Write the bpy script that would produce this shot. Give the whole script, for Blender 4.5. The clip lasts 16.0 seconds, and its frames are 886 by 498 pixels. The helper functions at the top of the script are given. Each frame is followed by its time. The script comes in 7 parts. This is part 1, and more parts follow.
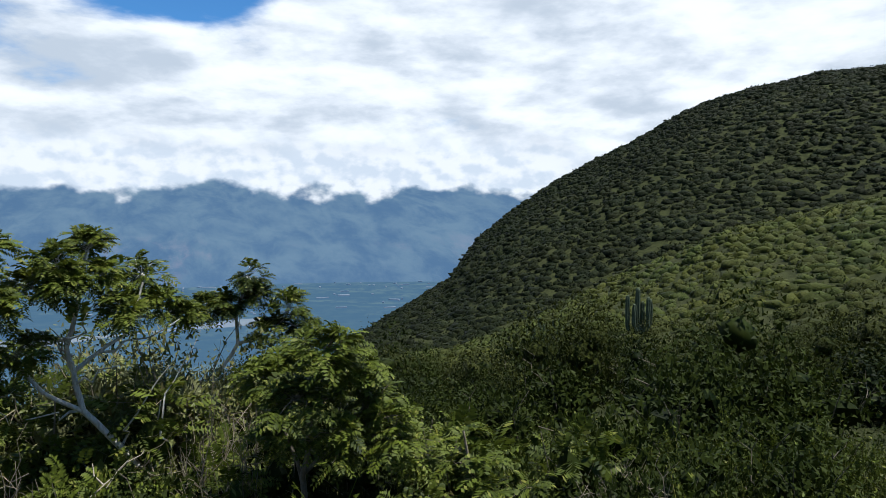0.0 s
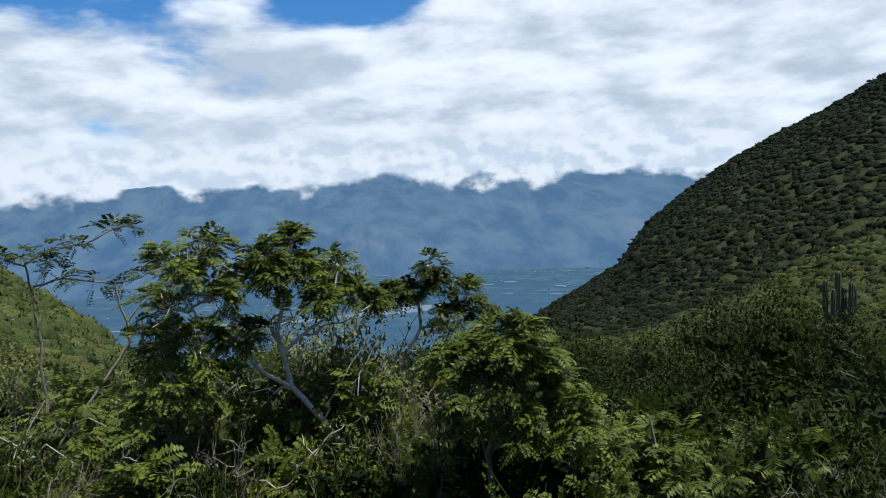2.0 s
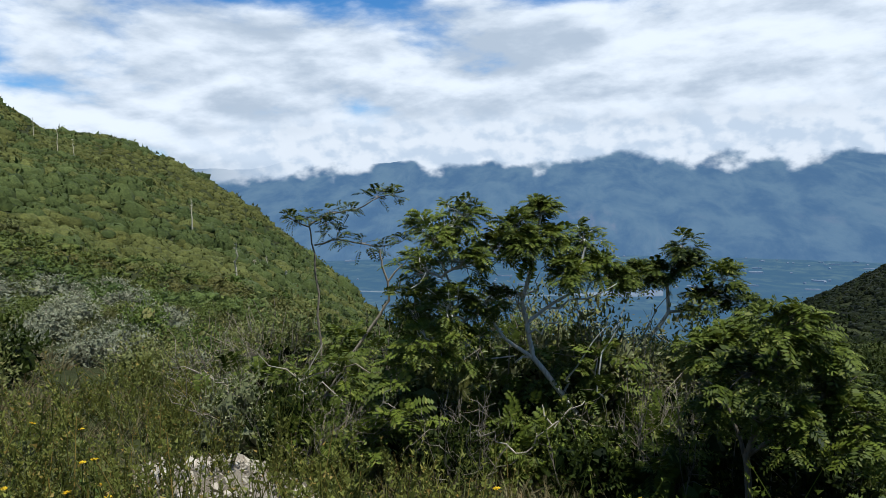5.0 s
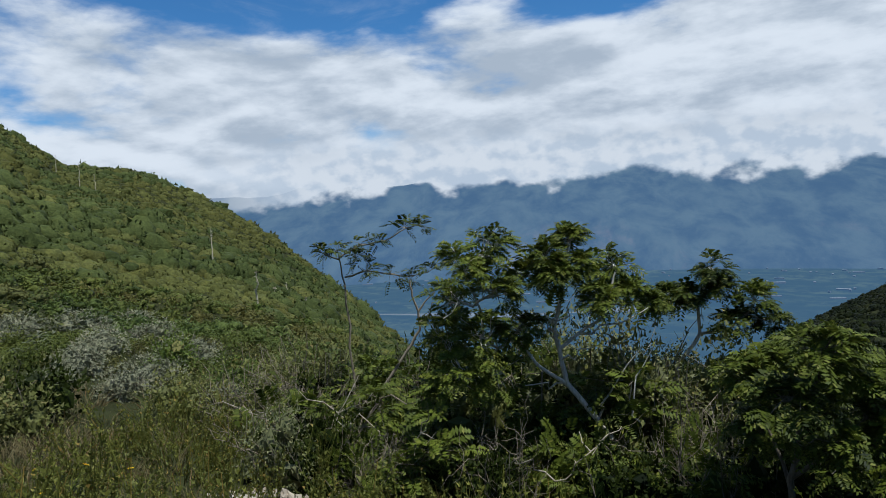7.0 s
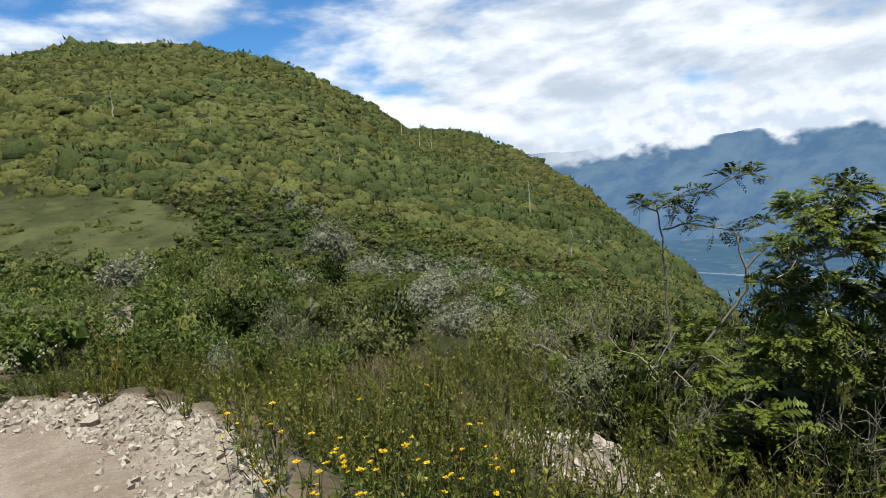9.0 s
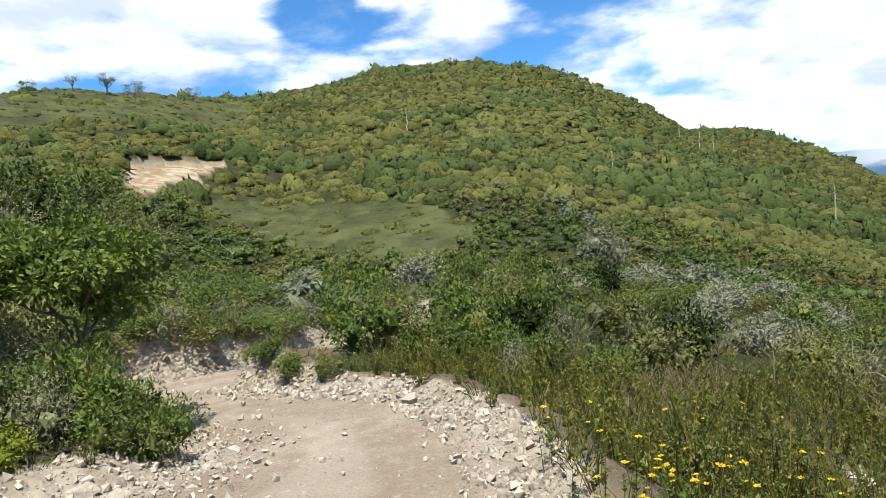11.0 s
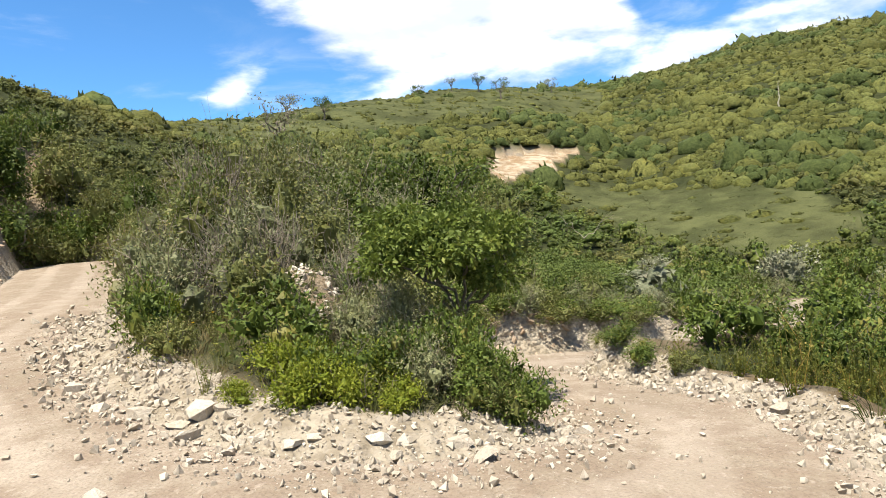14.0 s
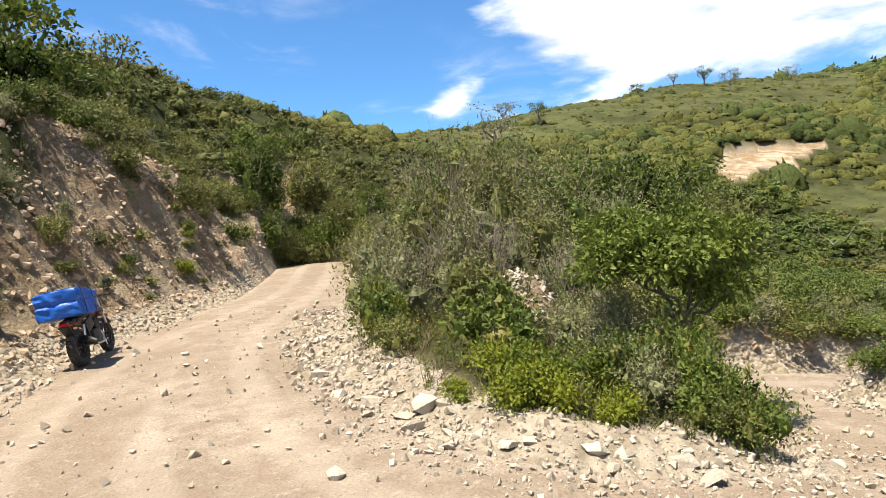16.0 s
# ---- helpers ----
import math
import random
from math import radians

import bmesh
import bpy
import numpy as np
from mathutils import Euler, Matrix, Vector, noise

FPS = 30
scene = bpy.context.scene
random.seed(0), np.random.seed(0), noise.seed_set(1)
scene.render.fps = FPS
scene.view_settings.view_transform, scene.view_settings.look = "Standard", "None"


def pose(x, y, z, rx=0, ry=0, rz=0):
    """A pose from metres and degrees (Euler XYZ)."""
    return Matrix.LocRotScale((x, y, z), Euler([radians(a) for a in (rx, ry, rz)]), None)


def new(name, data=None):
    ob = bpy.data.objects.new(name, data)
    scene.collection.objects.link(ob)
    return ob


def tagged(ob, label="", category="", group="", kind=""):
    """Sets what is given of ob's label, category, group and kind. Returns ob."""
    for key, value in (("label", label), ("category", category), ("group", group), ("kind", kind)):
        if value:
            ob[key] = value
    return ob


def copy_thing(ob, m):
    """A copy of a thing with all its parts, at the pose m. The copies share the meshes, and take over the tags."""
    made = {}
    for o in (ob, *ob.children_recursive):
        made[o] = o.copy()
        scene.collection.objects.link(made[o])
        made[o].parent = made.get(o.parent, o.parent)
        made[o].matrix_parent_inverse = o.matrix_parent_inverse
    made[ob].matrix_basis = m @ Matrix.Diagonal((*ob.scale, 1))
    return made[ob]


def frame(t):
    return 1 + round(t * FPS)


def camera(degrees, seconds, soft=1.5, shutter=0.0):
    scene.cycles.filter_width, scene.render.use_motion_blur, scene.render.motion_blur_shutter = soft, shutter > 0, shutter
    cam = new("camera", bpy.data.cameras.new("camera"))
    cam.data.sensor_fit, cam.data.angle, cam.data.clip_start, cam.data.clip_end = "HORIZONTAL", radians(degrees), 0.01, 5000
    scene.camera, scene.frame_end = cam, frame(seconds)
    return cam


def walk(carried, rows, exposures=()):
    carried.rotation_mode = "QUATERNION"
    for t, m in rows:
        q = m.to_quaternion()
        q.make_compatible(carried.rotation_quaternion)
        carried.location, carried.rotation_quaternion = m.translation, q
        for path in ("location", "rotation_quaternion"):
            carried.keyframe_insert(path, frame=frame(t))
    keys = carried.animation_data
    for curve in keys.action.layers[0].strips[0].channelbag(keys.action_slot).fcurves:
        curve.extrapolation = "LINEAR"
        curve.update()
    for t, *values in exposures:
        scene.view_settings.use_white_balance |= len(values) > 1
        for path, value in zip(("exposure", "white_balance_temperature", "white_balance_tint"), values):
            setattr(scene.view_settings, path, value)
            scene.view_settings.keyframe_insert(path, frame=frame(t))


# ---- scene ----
cam = camera(68.9, 16.0, soft=0.7)
# seconds, place in metres, turn in degrees
ROWS = [
    (0, -0.025, -0.021, 1.651, 85.97, 0.02, 0.16),
    (0.5, -0.051, -0.038, 1.676, 89.15, 0.95, 2.98),
    (1, -0.075, -0.075, 1.678, 88.87, 1.41, 7.07),
    (1.5, -0.097, -0.094, 1.675, 86.56, 2.58, 11.41),
    (2, -0.116, -0.101, 1.662, 85.13, 2.50, 14.56),
    (2.5, -0.130, -0.116, 1.661, 85.30, 2.78, 18.42),
    (3, -0.160, -0.128, 1.661, 86.11, 3.08, 22.83),
    (3.5, -0.194, -0.140, 1.650, 85.11, 2.63, 27.16),
    (4, -0.222, -0.140, 1.642, 83.98, 2.33, 29.32),
    (4.5, -0.265, -0.143, 1.637, 83.36, 1.20, 31.23),
    (5, -0.293, -0.151, 1.637, 83.81, 1.35, 34.85),
    (5.2, -0.299, -0.152, 1.638, 84.82, 1.61, 36.48),
    (7.3, -0.365, -0.315, 1.753, 85.92, 3.85, 36.49),
    (7.5, -0.411, -0.292, 1.751, 85.19, 4.04, 39.67),
    (8, -0.393, -0.294, 1.748, 84.15, 4.23, 49.22),
    (8.5, -0.351, -0.318, 1.735, 84.30, 3.48, 56.74),
    (9, -0.361, -0.322, 1.716, 83.62, 4.89, 63.48),
    (9.2, -0.388, -0.335, 1.707, 84.27, 5.06, 64.97),
    (11.3, -0.354, -0.714, 1.753, 86.96, 5.15, 89.51),
    (11.5, -0.364, -0.737, 1.758, 87.66, 5.07, 90.88),
    (12, -0.360, -0.752, 1.760, 88.39, 5.80, 97.75),
    (12.5, -0.371, -0.767, 1.762, 87.92, 5.07, 102.05),
    (13, -0.362, -0.774, 1.762, 88.20, 4.54, 107.42),
    (13.5, -0.357, -0.780, 1.764, 88.02, 4.49, 111.69),
    (14, -0.351, -0.795, 1.756, 87.60, 4.58, 117.29),
    (14.5, -0.341, -0.800, 1.763, 88.42, 4.59, 123.44),
    (15, -0.337, -0.812, 1.766, 88.77, 4.58, 128.34),
    (15.5, -0.332, -0.815, 1.767, 89.26, 4.79, 132.14),
    (16, -0.327, -0.819, 1.767, 89.47, 4.46, 136.12),
]
EXPOSURES = [(0.0, 0.66, 5870, 8), (0.4, 0.51, 5670, 7), (5.2, 0.47, 5670, 7), (7.3, 0.17, 5670, 7), (7.7, 0.27, 5770, 8), (8.2, 0.43, 5920, 8), (9.2, 0.75, 6020, 9), (11.4, 1.11, 6000, 9), (13.0, 1.27, 6200, 10), (16.0, 1.37, 6700, 12)]
walk(cam, [(t, pose(x, y, z, rx, ry, rz)) for t, x, y, z, rx, ry, rz in ROWS], EXPOSURES)

# ---- world, sun ----
SUN_AZ, SUN_EL = 262.0, 72.0          # degrees anticlockwise from +y, and above the horizon


def heading(az, el=0.0):
    """The unit direction at an azimuth (anticlockwise from +y) and elevation in degrees."""
    a, e = radians(az), radians(el)
    return Vector((-math.sin(a) * math.cos(e), math.cos(a) * math.cos(e), math.sin(e)))


sun_dir = heading(SUN_AZ, SUN_EL)
sun_data = bpy.data.lights.new("sun", "SUN")
sun_data.energy, sun_data.angle, sun_data.color = 5.0, radians(0.6), (1.0, 0.94, 0.82)
sun = new("sun", sun_data)
sun.rotation_mode = "QUATERNION"
sun.rotation_quaternion = sun_dir.to_track_quat("Z", "Y")


class Nodes:
    """A small wrapper that adds and links shader nodes."""

    def __init__(self, tree):
        self.tree = tree
        tree.nodes.clear()

    def add(self, kind, ins=None, **props):
        n = self.tree.nodes.new(kind)
        for k, v in props.items():
            setattr(n, k, v)
        for k, v in (ins or {}).items():
            if isinstance(v, bpy.types.NodeSocket):
                self.tree.links.new(v, n.inputs[k])
            else:
                n.inputs[k].default_value = v
        return n

    def math(self, op, a, b=0.0, c=0.0, clamp=False):
        n = self.add("ShaderNodeMath", {0: a, 1: b, 2: c}, operation=op, use_clamp=clamp)
        return n.outputs[0]

    def ramp(self, x, lo, hi, a=0.0, b=1.0):
        n = self.add("ShaderNodeMapRange", {"Value": x, "From Min": lo, "From Max": hi, "To Min": a, "To Max": b},
                     interpolation_type="SMOOTHSTEP")
        return n.outputs[0]

    def mix(self, f, a, b, blend="MIX"):
        n = self.add("ShaderNodeMix", data_type="RGBA", blend_type=blend)
        for i, v in ((0, f), (6, a), (7, b)):
            if isinstance(v, bpy.types.NodeSocket):
                self.tree.links.new(v, n.inputs[i])
            else:
                n.inputs[i].default_value = v if i == 0 else (*v[:3], 1.0)
        return n.outputs[2]

    def noise(self, vec, scale, detail=4.0, rough=0.55, dist=0.0):
        n = self.add("ShaderNodeTexNoise", {"Vector": vec, "Scale": scale, "Detail": detail, "Roughness": rough, "Distortion": dist})
        return n.outputs[0]


world = bpy.data.worlds.new("sky")
scene.world = world
world.use_nodes = True
W = Nodes(world.node_tree)
way = W.add("ShaderNodeTexCoord").outputs["Generated"]
sky = W.add("ShaderNodeTexSky", sky_type="NISHITA", sun_disc=False, sun_elevation=radians(SUN_EL), sun_rotation=radians(-SUN_AZ),
            altitude=1800.0, air_density=1.0, dust_density=0.3, ozone_density=2.5).outputs[0]
sep = W.add("ShaderNodeSeparateXYZ", {0: way})
dx, dy, dz = sep.outputs
# a cloud deck seen in perspective, puffy rather than streaked
up = W.math("MAXIMUM", W.math("ADD", dz, 0.5), 0.15)
deck = W.add("ShaderNodeCombineXYZ", {0: W.math("DIVIDE", dx, up), 1: W.math("DIVIDE", dy, up), 2: W.math("MULTIPLY", dz, 3.2)}).outputs[0]
shifted = W.add("ShaderNodeVectorMath", {0: deck, 1: (0.05, -0.02, 0.07)}, operation="ADD").outputs[0]
big = W.noise(deck, 1.4, 4.0, 0.5, 0.25)
fine = W.noise(deck, 3.6, 8.0, 0.54, 0.1)
lit = W.noise(shifted, 3.6, 8.0, 0.54, 0.1)
veil = W.noise(deck, 2.6, 7.0, 0.55, 0.2)


def toward(az, el, inner, outer, flat=1.0):
    """1 within `inner` degrees of a direction of the sky, 0 beyond `outer`; flat > 1 widens it sideways."""
    c = heading(az, el)
    s = heading(az - 90)
    v = W.add("ShaderNodeVectorMath", {0: way, 1: c}, operation="SUBTRACT").outputs[0]
    if flat != 1.0:
        d = W.add("ShaderNodeVectorMath", {0: v, 1: s}, operation="DOT_PRODUCT").outputs["Value"]
        back = W.add("ShaderNodeVectorMath", {0: s, "Scale": W.math("MULTIPLY", d, 1.0 / flat - 1.0)}, operation="SCALE").outputs[0]
        v = W.add("ShaderNodeVectorMath", {0: v, 1: back}, operation="ADD").outputs[0]
    d = W.add("ShaderNodeVectorMath", {0: v}, operation="LENGTH").outputs["Value"]
    return W.ramp(d, 2 * math.sin(radians(inner / 2)), 2 * math.sin(radians(outer / 2)), 1.0, 0.0)


cover = W.math("ADD", W.math("MULTIPLY", big, 0.6), W.math("MULTIPLY_ADD", fine, 0.8, -0.2))
# azimuth, elevation, inner, outer, amount, width: banks of cloud and clear gaps
PATCHES = [(0, 8, 8, 30, 0.26, 1.6), (-20, 24, 10, 30, 0.26, 1.0), (40, 6, 2, 13, 0.22, 2.6), (62, 10, 2, 12, 0.16, 1.8), (78, 13, 2, 9, 0.08, 1.5),
           (117, 22.5, 3, 10, 0.44, 2.2), (90, 15, 2, 8, 0.12, 1.6), (134.5, 13, 0.1, 3.4, 0.26, 1.4), (106, 15, 1, 7, 0.06, 1.6), (122, 15.5, 1, 5, 0.12, 1.8), (84, 19, 2, 7, 0.10, 1.4)]
GAPS = [(108, 26, 8, 38, -0.05, 2.0), (98, 21, 1, 7, -0.12, 1.2), (20, 16.5, 1, 6, -0.30, 2.0), (45, 17, 1, 7, -0.26, 2.4), (60, 20, 1, 6, -0.20, 2.0), (74, 18, 1, 5, -0.14, 1.5), (152, 18, 4, 18, -0.22, 1.4), (142, 13, 2, 9, -0.12, 1.6), (96, 16, 1, 5, -0.16, 1.2)]
for row in PATCHES + GAPS:
    cover = W.math("ADD", cover, W.math("MULTIPLY", toward(*row[:4], row[5]), row[4]))
cover = W.math("SUBTRACT", cover, W.ramp(dz, 0.50, 0.85, 0.0, 0.22))       # the sky opens overhead, where the sun stands
wisp = W.math("MULTIPLY", W.ramp(W.noise(deck, 4.0, 8.0, 0.60, 0.6), 0.50, 0.85), W.ramp(big, 0.40, 0.62, 0.10, 0.45))
dense = W.math("MAXIMUM", W.ramp(cover, 0.48, 0.68), wisp)
relief = W.math("SUBTRACT", fine, lit)
grey = W.ramp(W.math("ADD", W.math("MULTIPLY", veil, 0.75), W.math("MULTIPLY", relief, 0.9)), 0.20, 0.54)
cloud = W.mix(grey, (0.60, 0.65, 0.71), (1.07, 1.07, 1.07))
sky_part = W.add("ShaderNodeBackground", {"Color": W.mix(1.0, sky, (0.58, 0.98, 1.20), "MULTIPLY"), "Strength": 0.073})
cloud_part = W.add("ShaderNodeBackground", {"Color": cloud, "Strength": 0.63})
both = W.add("ShaderNodeMixShader", {0: dense, 1: sky_part.outputs[0], 2: cloud_part.outputs[0]})
W.add("ShaderNodeOutputWorld", {"Surface": both.outputs[0]})

# ---- materials ----


def material(name):
    m = bpy.data.materials.new(name)
    m.use_nodes = True
    n = Nodes(m.node_tree)
    return m, n, n.add("ShaderNodeTexCoord").outputs["Object"]


def finish(n, colour, rough=0.8, bump=None, strength=0.4, distance=0.02, metal=0.0, through_light=0.0, spec=0.5):
    ins = {"Base Color": colour, "Roughness": rough, "Metallic": metal, "Specular IOR Level": spec}
    if bump is not None:
        ins["Normal"] = n.add("ShaderNodeBump", {"Height": bump, "Strength": strength, "Distance": distance}).outputs[0]
    if not isinstance(colour, bpy.types.NodeSocket):
        ins["Base Color"] = (*colour[:3], 1.0)
    shader = n.add("ShaderNodeBsdfPrincipled", ins).outputs[0]
    if through_light:
        t = n.add("ShaderNodeBsdfTranslucent", {"Color": ins["Base Color"]})
        shader = n.add("ShaderNodeMixShader", {0: through_light, 1: shader, 2: t.outputs[0]}).outputs[0]
    n.add("ShaderNodeOutputMaterial", {"Surface": shader})


def leaf_material(name, dark, light, dry=None, rough=0.55, grain=7.0, through_light=0.18, shade_mottle=0.2, relief=0.0, tone=1.0, patch=0.0, spec=0.14):
    """Foliage: hue from the plant's 'hue' attribute, varied leaf by leaf, shaded gaps painted in; patch: how far whole
    stands turn khaki.
    """
    m, n, co = material(name)
    tone *= 0.72
    dark, light = [c * tone for c in dark], [c * tone for c in light]
    dry = dry and [c * tone for c in dry]
    hue = n.add("ShaderNodeAttribute", attribute_name="hue").outputs["Fac"]
    rnd = n.add("ShaderNodeNewGeometry").outputs["Random Per Island"]
    obj = n.add("ShaderNodeObjectInfo").outputs["Random"]
    f = n.math("ADD", n.math("MULTIPLY", hue, 0.55), n.math("MULTIPLY", rnd, 0.35))
    f = n.math("ADD", f, n.math("MULTIPLY", n.math("SUBTRACT", obj, 0.5), 0.3), clamp=True)
    col = n.mix(f, dark, light)
    if dry:
        col = n.mix(n.ramp(rnd, 0.86, 0.98, 0.0, 0.8), col, dry)
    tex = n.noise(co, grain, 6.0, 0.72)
    # dark blotches painted as shaded gaps between leaves, mottling single leaves too
    col = n.mix(n.ramp(tex, 0.42, 0.60, shade_mottle, 0.0), col, n.mix(1.0, col, (0.22, 0.27, 0.22), "MULTIPLY"))
    col = n.mix(n.ramp(n.noise(co, grain * 0.3, 3.0), 0.5, 0.7, 0.0, 0.4), col, n.mix(1.0, col, (1.25, 1.1, 0.8), "MULTIPLY"))
    if patch:
        col = n.mix(n.ramp(n.noise(co, 0.06, 5.0, 0.65), 0.40, 0.62, 0.0, patch), col, n.mix(1.0, col, (1.22, 0.99, 0.74), "MULTIPLY"))
        col = n.mix(n.ramp(n.noise(co, 0.16, 4.0, 0.6), 0.48, 0.66, 0.0, patch), col, n.mix(1.0, col, (0.55, 0.66, 0.62), "MULTIPLY"))
    finish(n, col, rough, tex if relief else None, 1.0, relief, through_light=through_light, spec=spec)
    return m


M = {}
M["leaf"] = leaf_material("green_leaf", (0.046, 0.078, 0.012), (0.230, 0.300, 0.054), (0.32, 0.28, 0.07), through_light=0.28, tone=0.86)
M["leaf_weed"] = leaf_material("weed_leaf", (0.076, 0.086, 0.015), (0.300, 0.308, 0.062), (0.42, 0.27, 0.07), through_light=0.35, tone=1.08)
M["leaf_fresh"] = leaf_material("broad_green_leaf", (0.052, 0.080, 0.014), (0.205, 0.262, 0.046), (0.30, 0.32, 0.07), through_light=0.3)
M["leaf_fern"] = leaf_material("feathery_leaf", (0.013, 0.026, 0.003), (0.205, 0.250, 0.030), (0.28, 0.28, 0.06), through_light=0.3)
M["leaf_olive"] = leaf_material("olive_leaf", (0.115, 0.126, 0.032), (0.345, 0.355, 0.105), (0.38, 0.30, 0.12), through_light=0.28, tone=0.86)
M["leaf_lime"] = leaf_material("lime_leaf", (0.130, 0.180, 0.012), (0.410, 0.450, 0.044), (0.40, 0.38, 0.06), through_light=0.3, tone=0.78)
M["leaf_grey"] = leaf_material("silver_leaf", (0.140, 0.146, 0.088), (0.368, 0.366, 0.225), (0.42, 0.39, 0.28), tone=1.0)
M["leaf_drab"] = leaf_material("dusty_leaf", (0.165, 0.178, 0.078), (0.390, 0.400, 0.190), (0.40, 0.33, 0.19), through_light=0.28, tone=0.88)
# near-black leaf colour carries the cloud shade over the right mountainside
M["hill_shaded"] = leaf_material("shaded_slope_leaf", (0.007, 0.011, 0.004), (0.032, 0.041, 0.014), grain=1.6, shade_mottle=0.55, relief=0.3, patch=0.4, spec=0.05)
M["hill_leaf"] = leaf_material("slope_leaf", (0.108, 0.118, 0.030), (0.322, 0.334, 0.100), grain=3.2, shade_mottle=0.5, relief=0.2, through_light=0.2, tone=0.70, patch=0.22, spec=0.05)
M["slope_leaf"] = leaf_material("bank_slope_leaf", (0.110, 0.128, 0.036), (0.330, 0.360, 0.115), grain=3.2, shade_mottle=0.4, relief=0.2, through_light=0.3, tone=0.86, patch=0.6)
M["hill_green"] = leaf_material("slope_green_leaf", (0.052, 0.072, 0.020), (0.150, 0.180, 0.055), grain=3.2, shade_mottle=0.5, relief=0.2, spec=0.05)
M["mid_leaf"] = leaf_material("dip_leaf", (0.070, 0.106, 0.023), (0.268, 0.336, 0.080), grain=5.5, shade_mottle=0.42, relief=0.1, through_light=0.25, tone=0.88, patch=0.7)
M["mid_olive"] = leaf_material("dip_olive_leaf", (0.095, 0.106, 0.030), (0.270, 0.278, 0.088), grain=5.5, shade_mottle=0.42, relief=0.1, through_light=0.25, tone=0.90, patch=0.7)
M["mid_grey"] = leaf_material("dip_silver_leaf", (0.190, 0.210, 0.120), (0.440, 0.452, 0.275), (0.40, 0.38, 0.28), grain=7.0, shade_mottle=0.5, relief=0.1, tone=0.80)
# near-spur green and olive, darkened so the colour carries the cloud shade
M["spur_shaded"] = leaf_material("shaded_spur_leaf", (0.006, 0.010, 0.002), (0.070, 0.082, 0.014), grain=5.5, shade_mottle=0.45, relief=0.1, spec=0.05)
M["spur_olive_shaded"] = leaf_material("shaded_spur_olive_leaf", (0.026, 0.032, 0.008), (0.110, 0.120, 0.030), grain=5.5, shade_mottle=0.45, relief=0.1, spec=0.05)
# deep green lowered further, so shaded edge shrubs are dark by colour
M["leaf_deep_shaded"] = leaf_material("deep_green_shaded_leaf", (0.005, 0.011, 0.002), (0.058, 0.076, 0.012), through_light=0.2, spec=0.05)
# same scrub along the crest, less darkened for shade than below the road
M["crest_leaf"] = leaf_material("crest_scrub_leaf", (0.024, 0.034, 0.008), (0.115, 0.138, 0.034), grain=4.0, shade_mottle=0.4, relief=0.1, patch=0.6, spec=0.05)
M["dry"] = leaf_material("dry_grass", (0.16, 0.130, 0.055), (0.40, 0.33, 0.16), (0.34, 0.18, 0.07), tone=0.74)
M["grass"] = leaf_material("grass_blade", (0.070, 0.092, 0.018), (0.230, 0.250, 0.070), (0.34, 0.27, 0.12), tone=0.74)
M["meadow"] = leaf_material("meadow_blade", (0.070, 0.084, 0.026), (0.165, 0.180, 0.066), (0.24, 0.20, 0.10), shade_mottle=0.2, tone=0.78, patch=0.3)


def bark_material(name, a, b):
    m, n, co = material(name)
    long = n.add("ShaderNodeMapping", {"Vector": co, "Scale": (9.0, 9.0, 2.0)}).outputs[0]
    g = n.noise(long, 6.0, 6.0, 0.65)
    finish(n, n.mix(n.ramp(g, 0.3, 0.7), a, b), 0.85, g, 0.5, 0.01)
    return m


M["bark_pale"] = bark_material("pale_bark", (0.34, 0.30, 0.24), (0.62, 0.58, 0.50))
M["bark_dark"] = bark_material("brown_bark", (0.06, 0.05, 0.035), (0.17, 0.14, 0.10))
M["twig"] = bark_material("bare_twig", (0.11, 0.085, 0.055), (0.25, 0.21, 0.15))
M["twig_pale"] = bark_material("weathered_twig", (0.17, 0.14, 0.10), (0.36, 0.31, 0.24))
M["stalk"] = bark_material("bleached_stalk", (0.30, 0.26, 0.18), (0.48, 0.43, 0.32))
M["cactus"] = bark_material("cactus_skin", (0.022, 0.036, 0.018), (0.070, 0.092, 0.045))


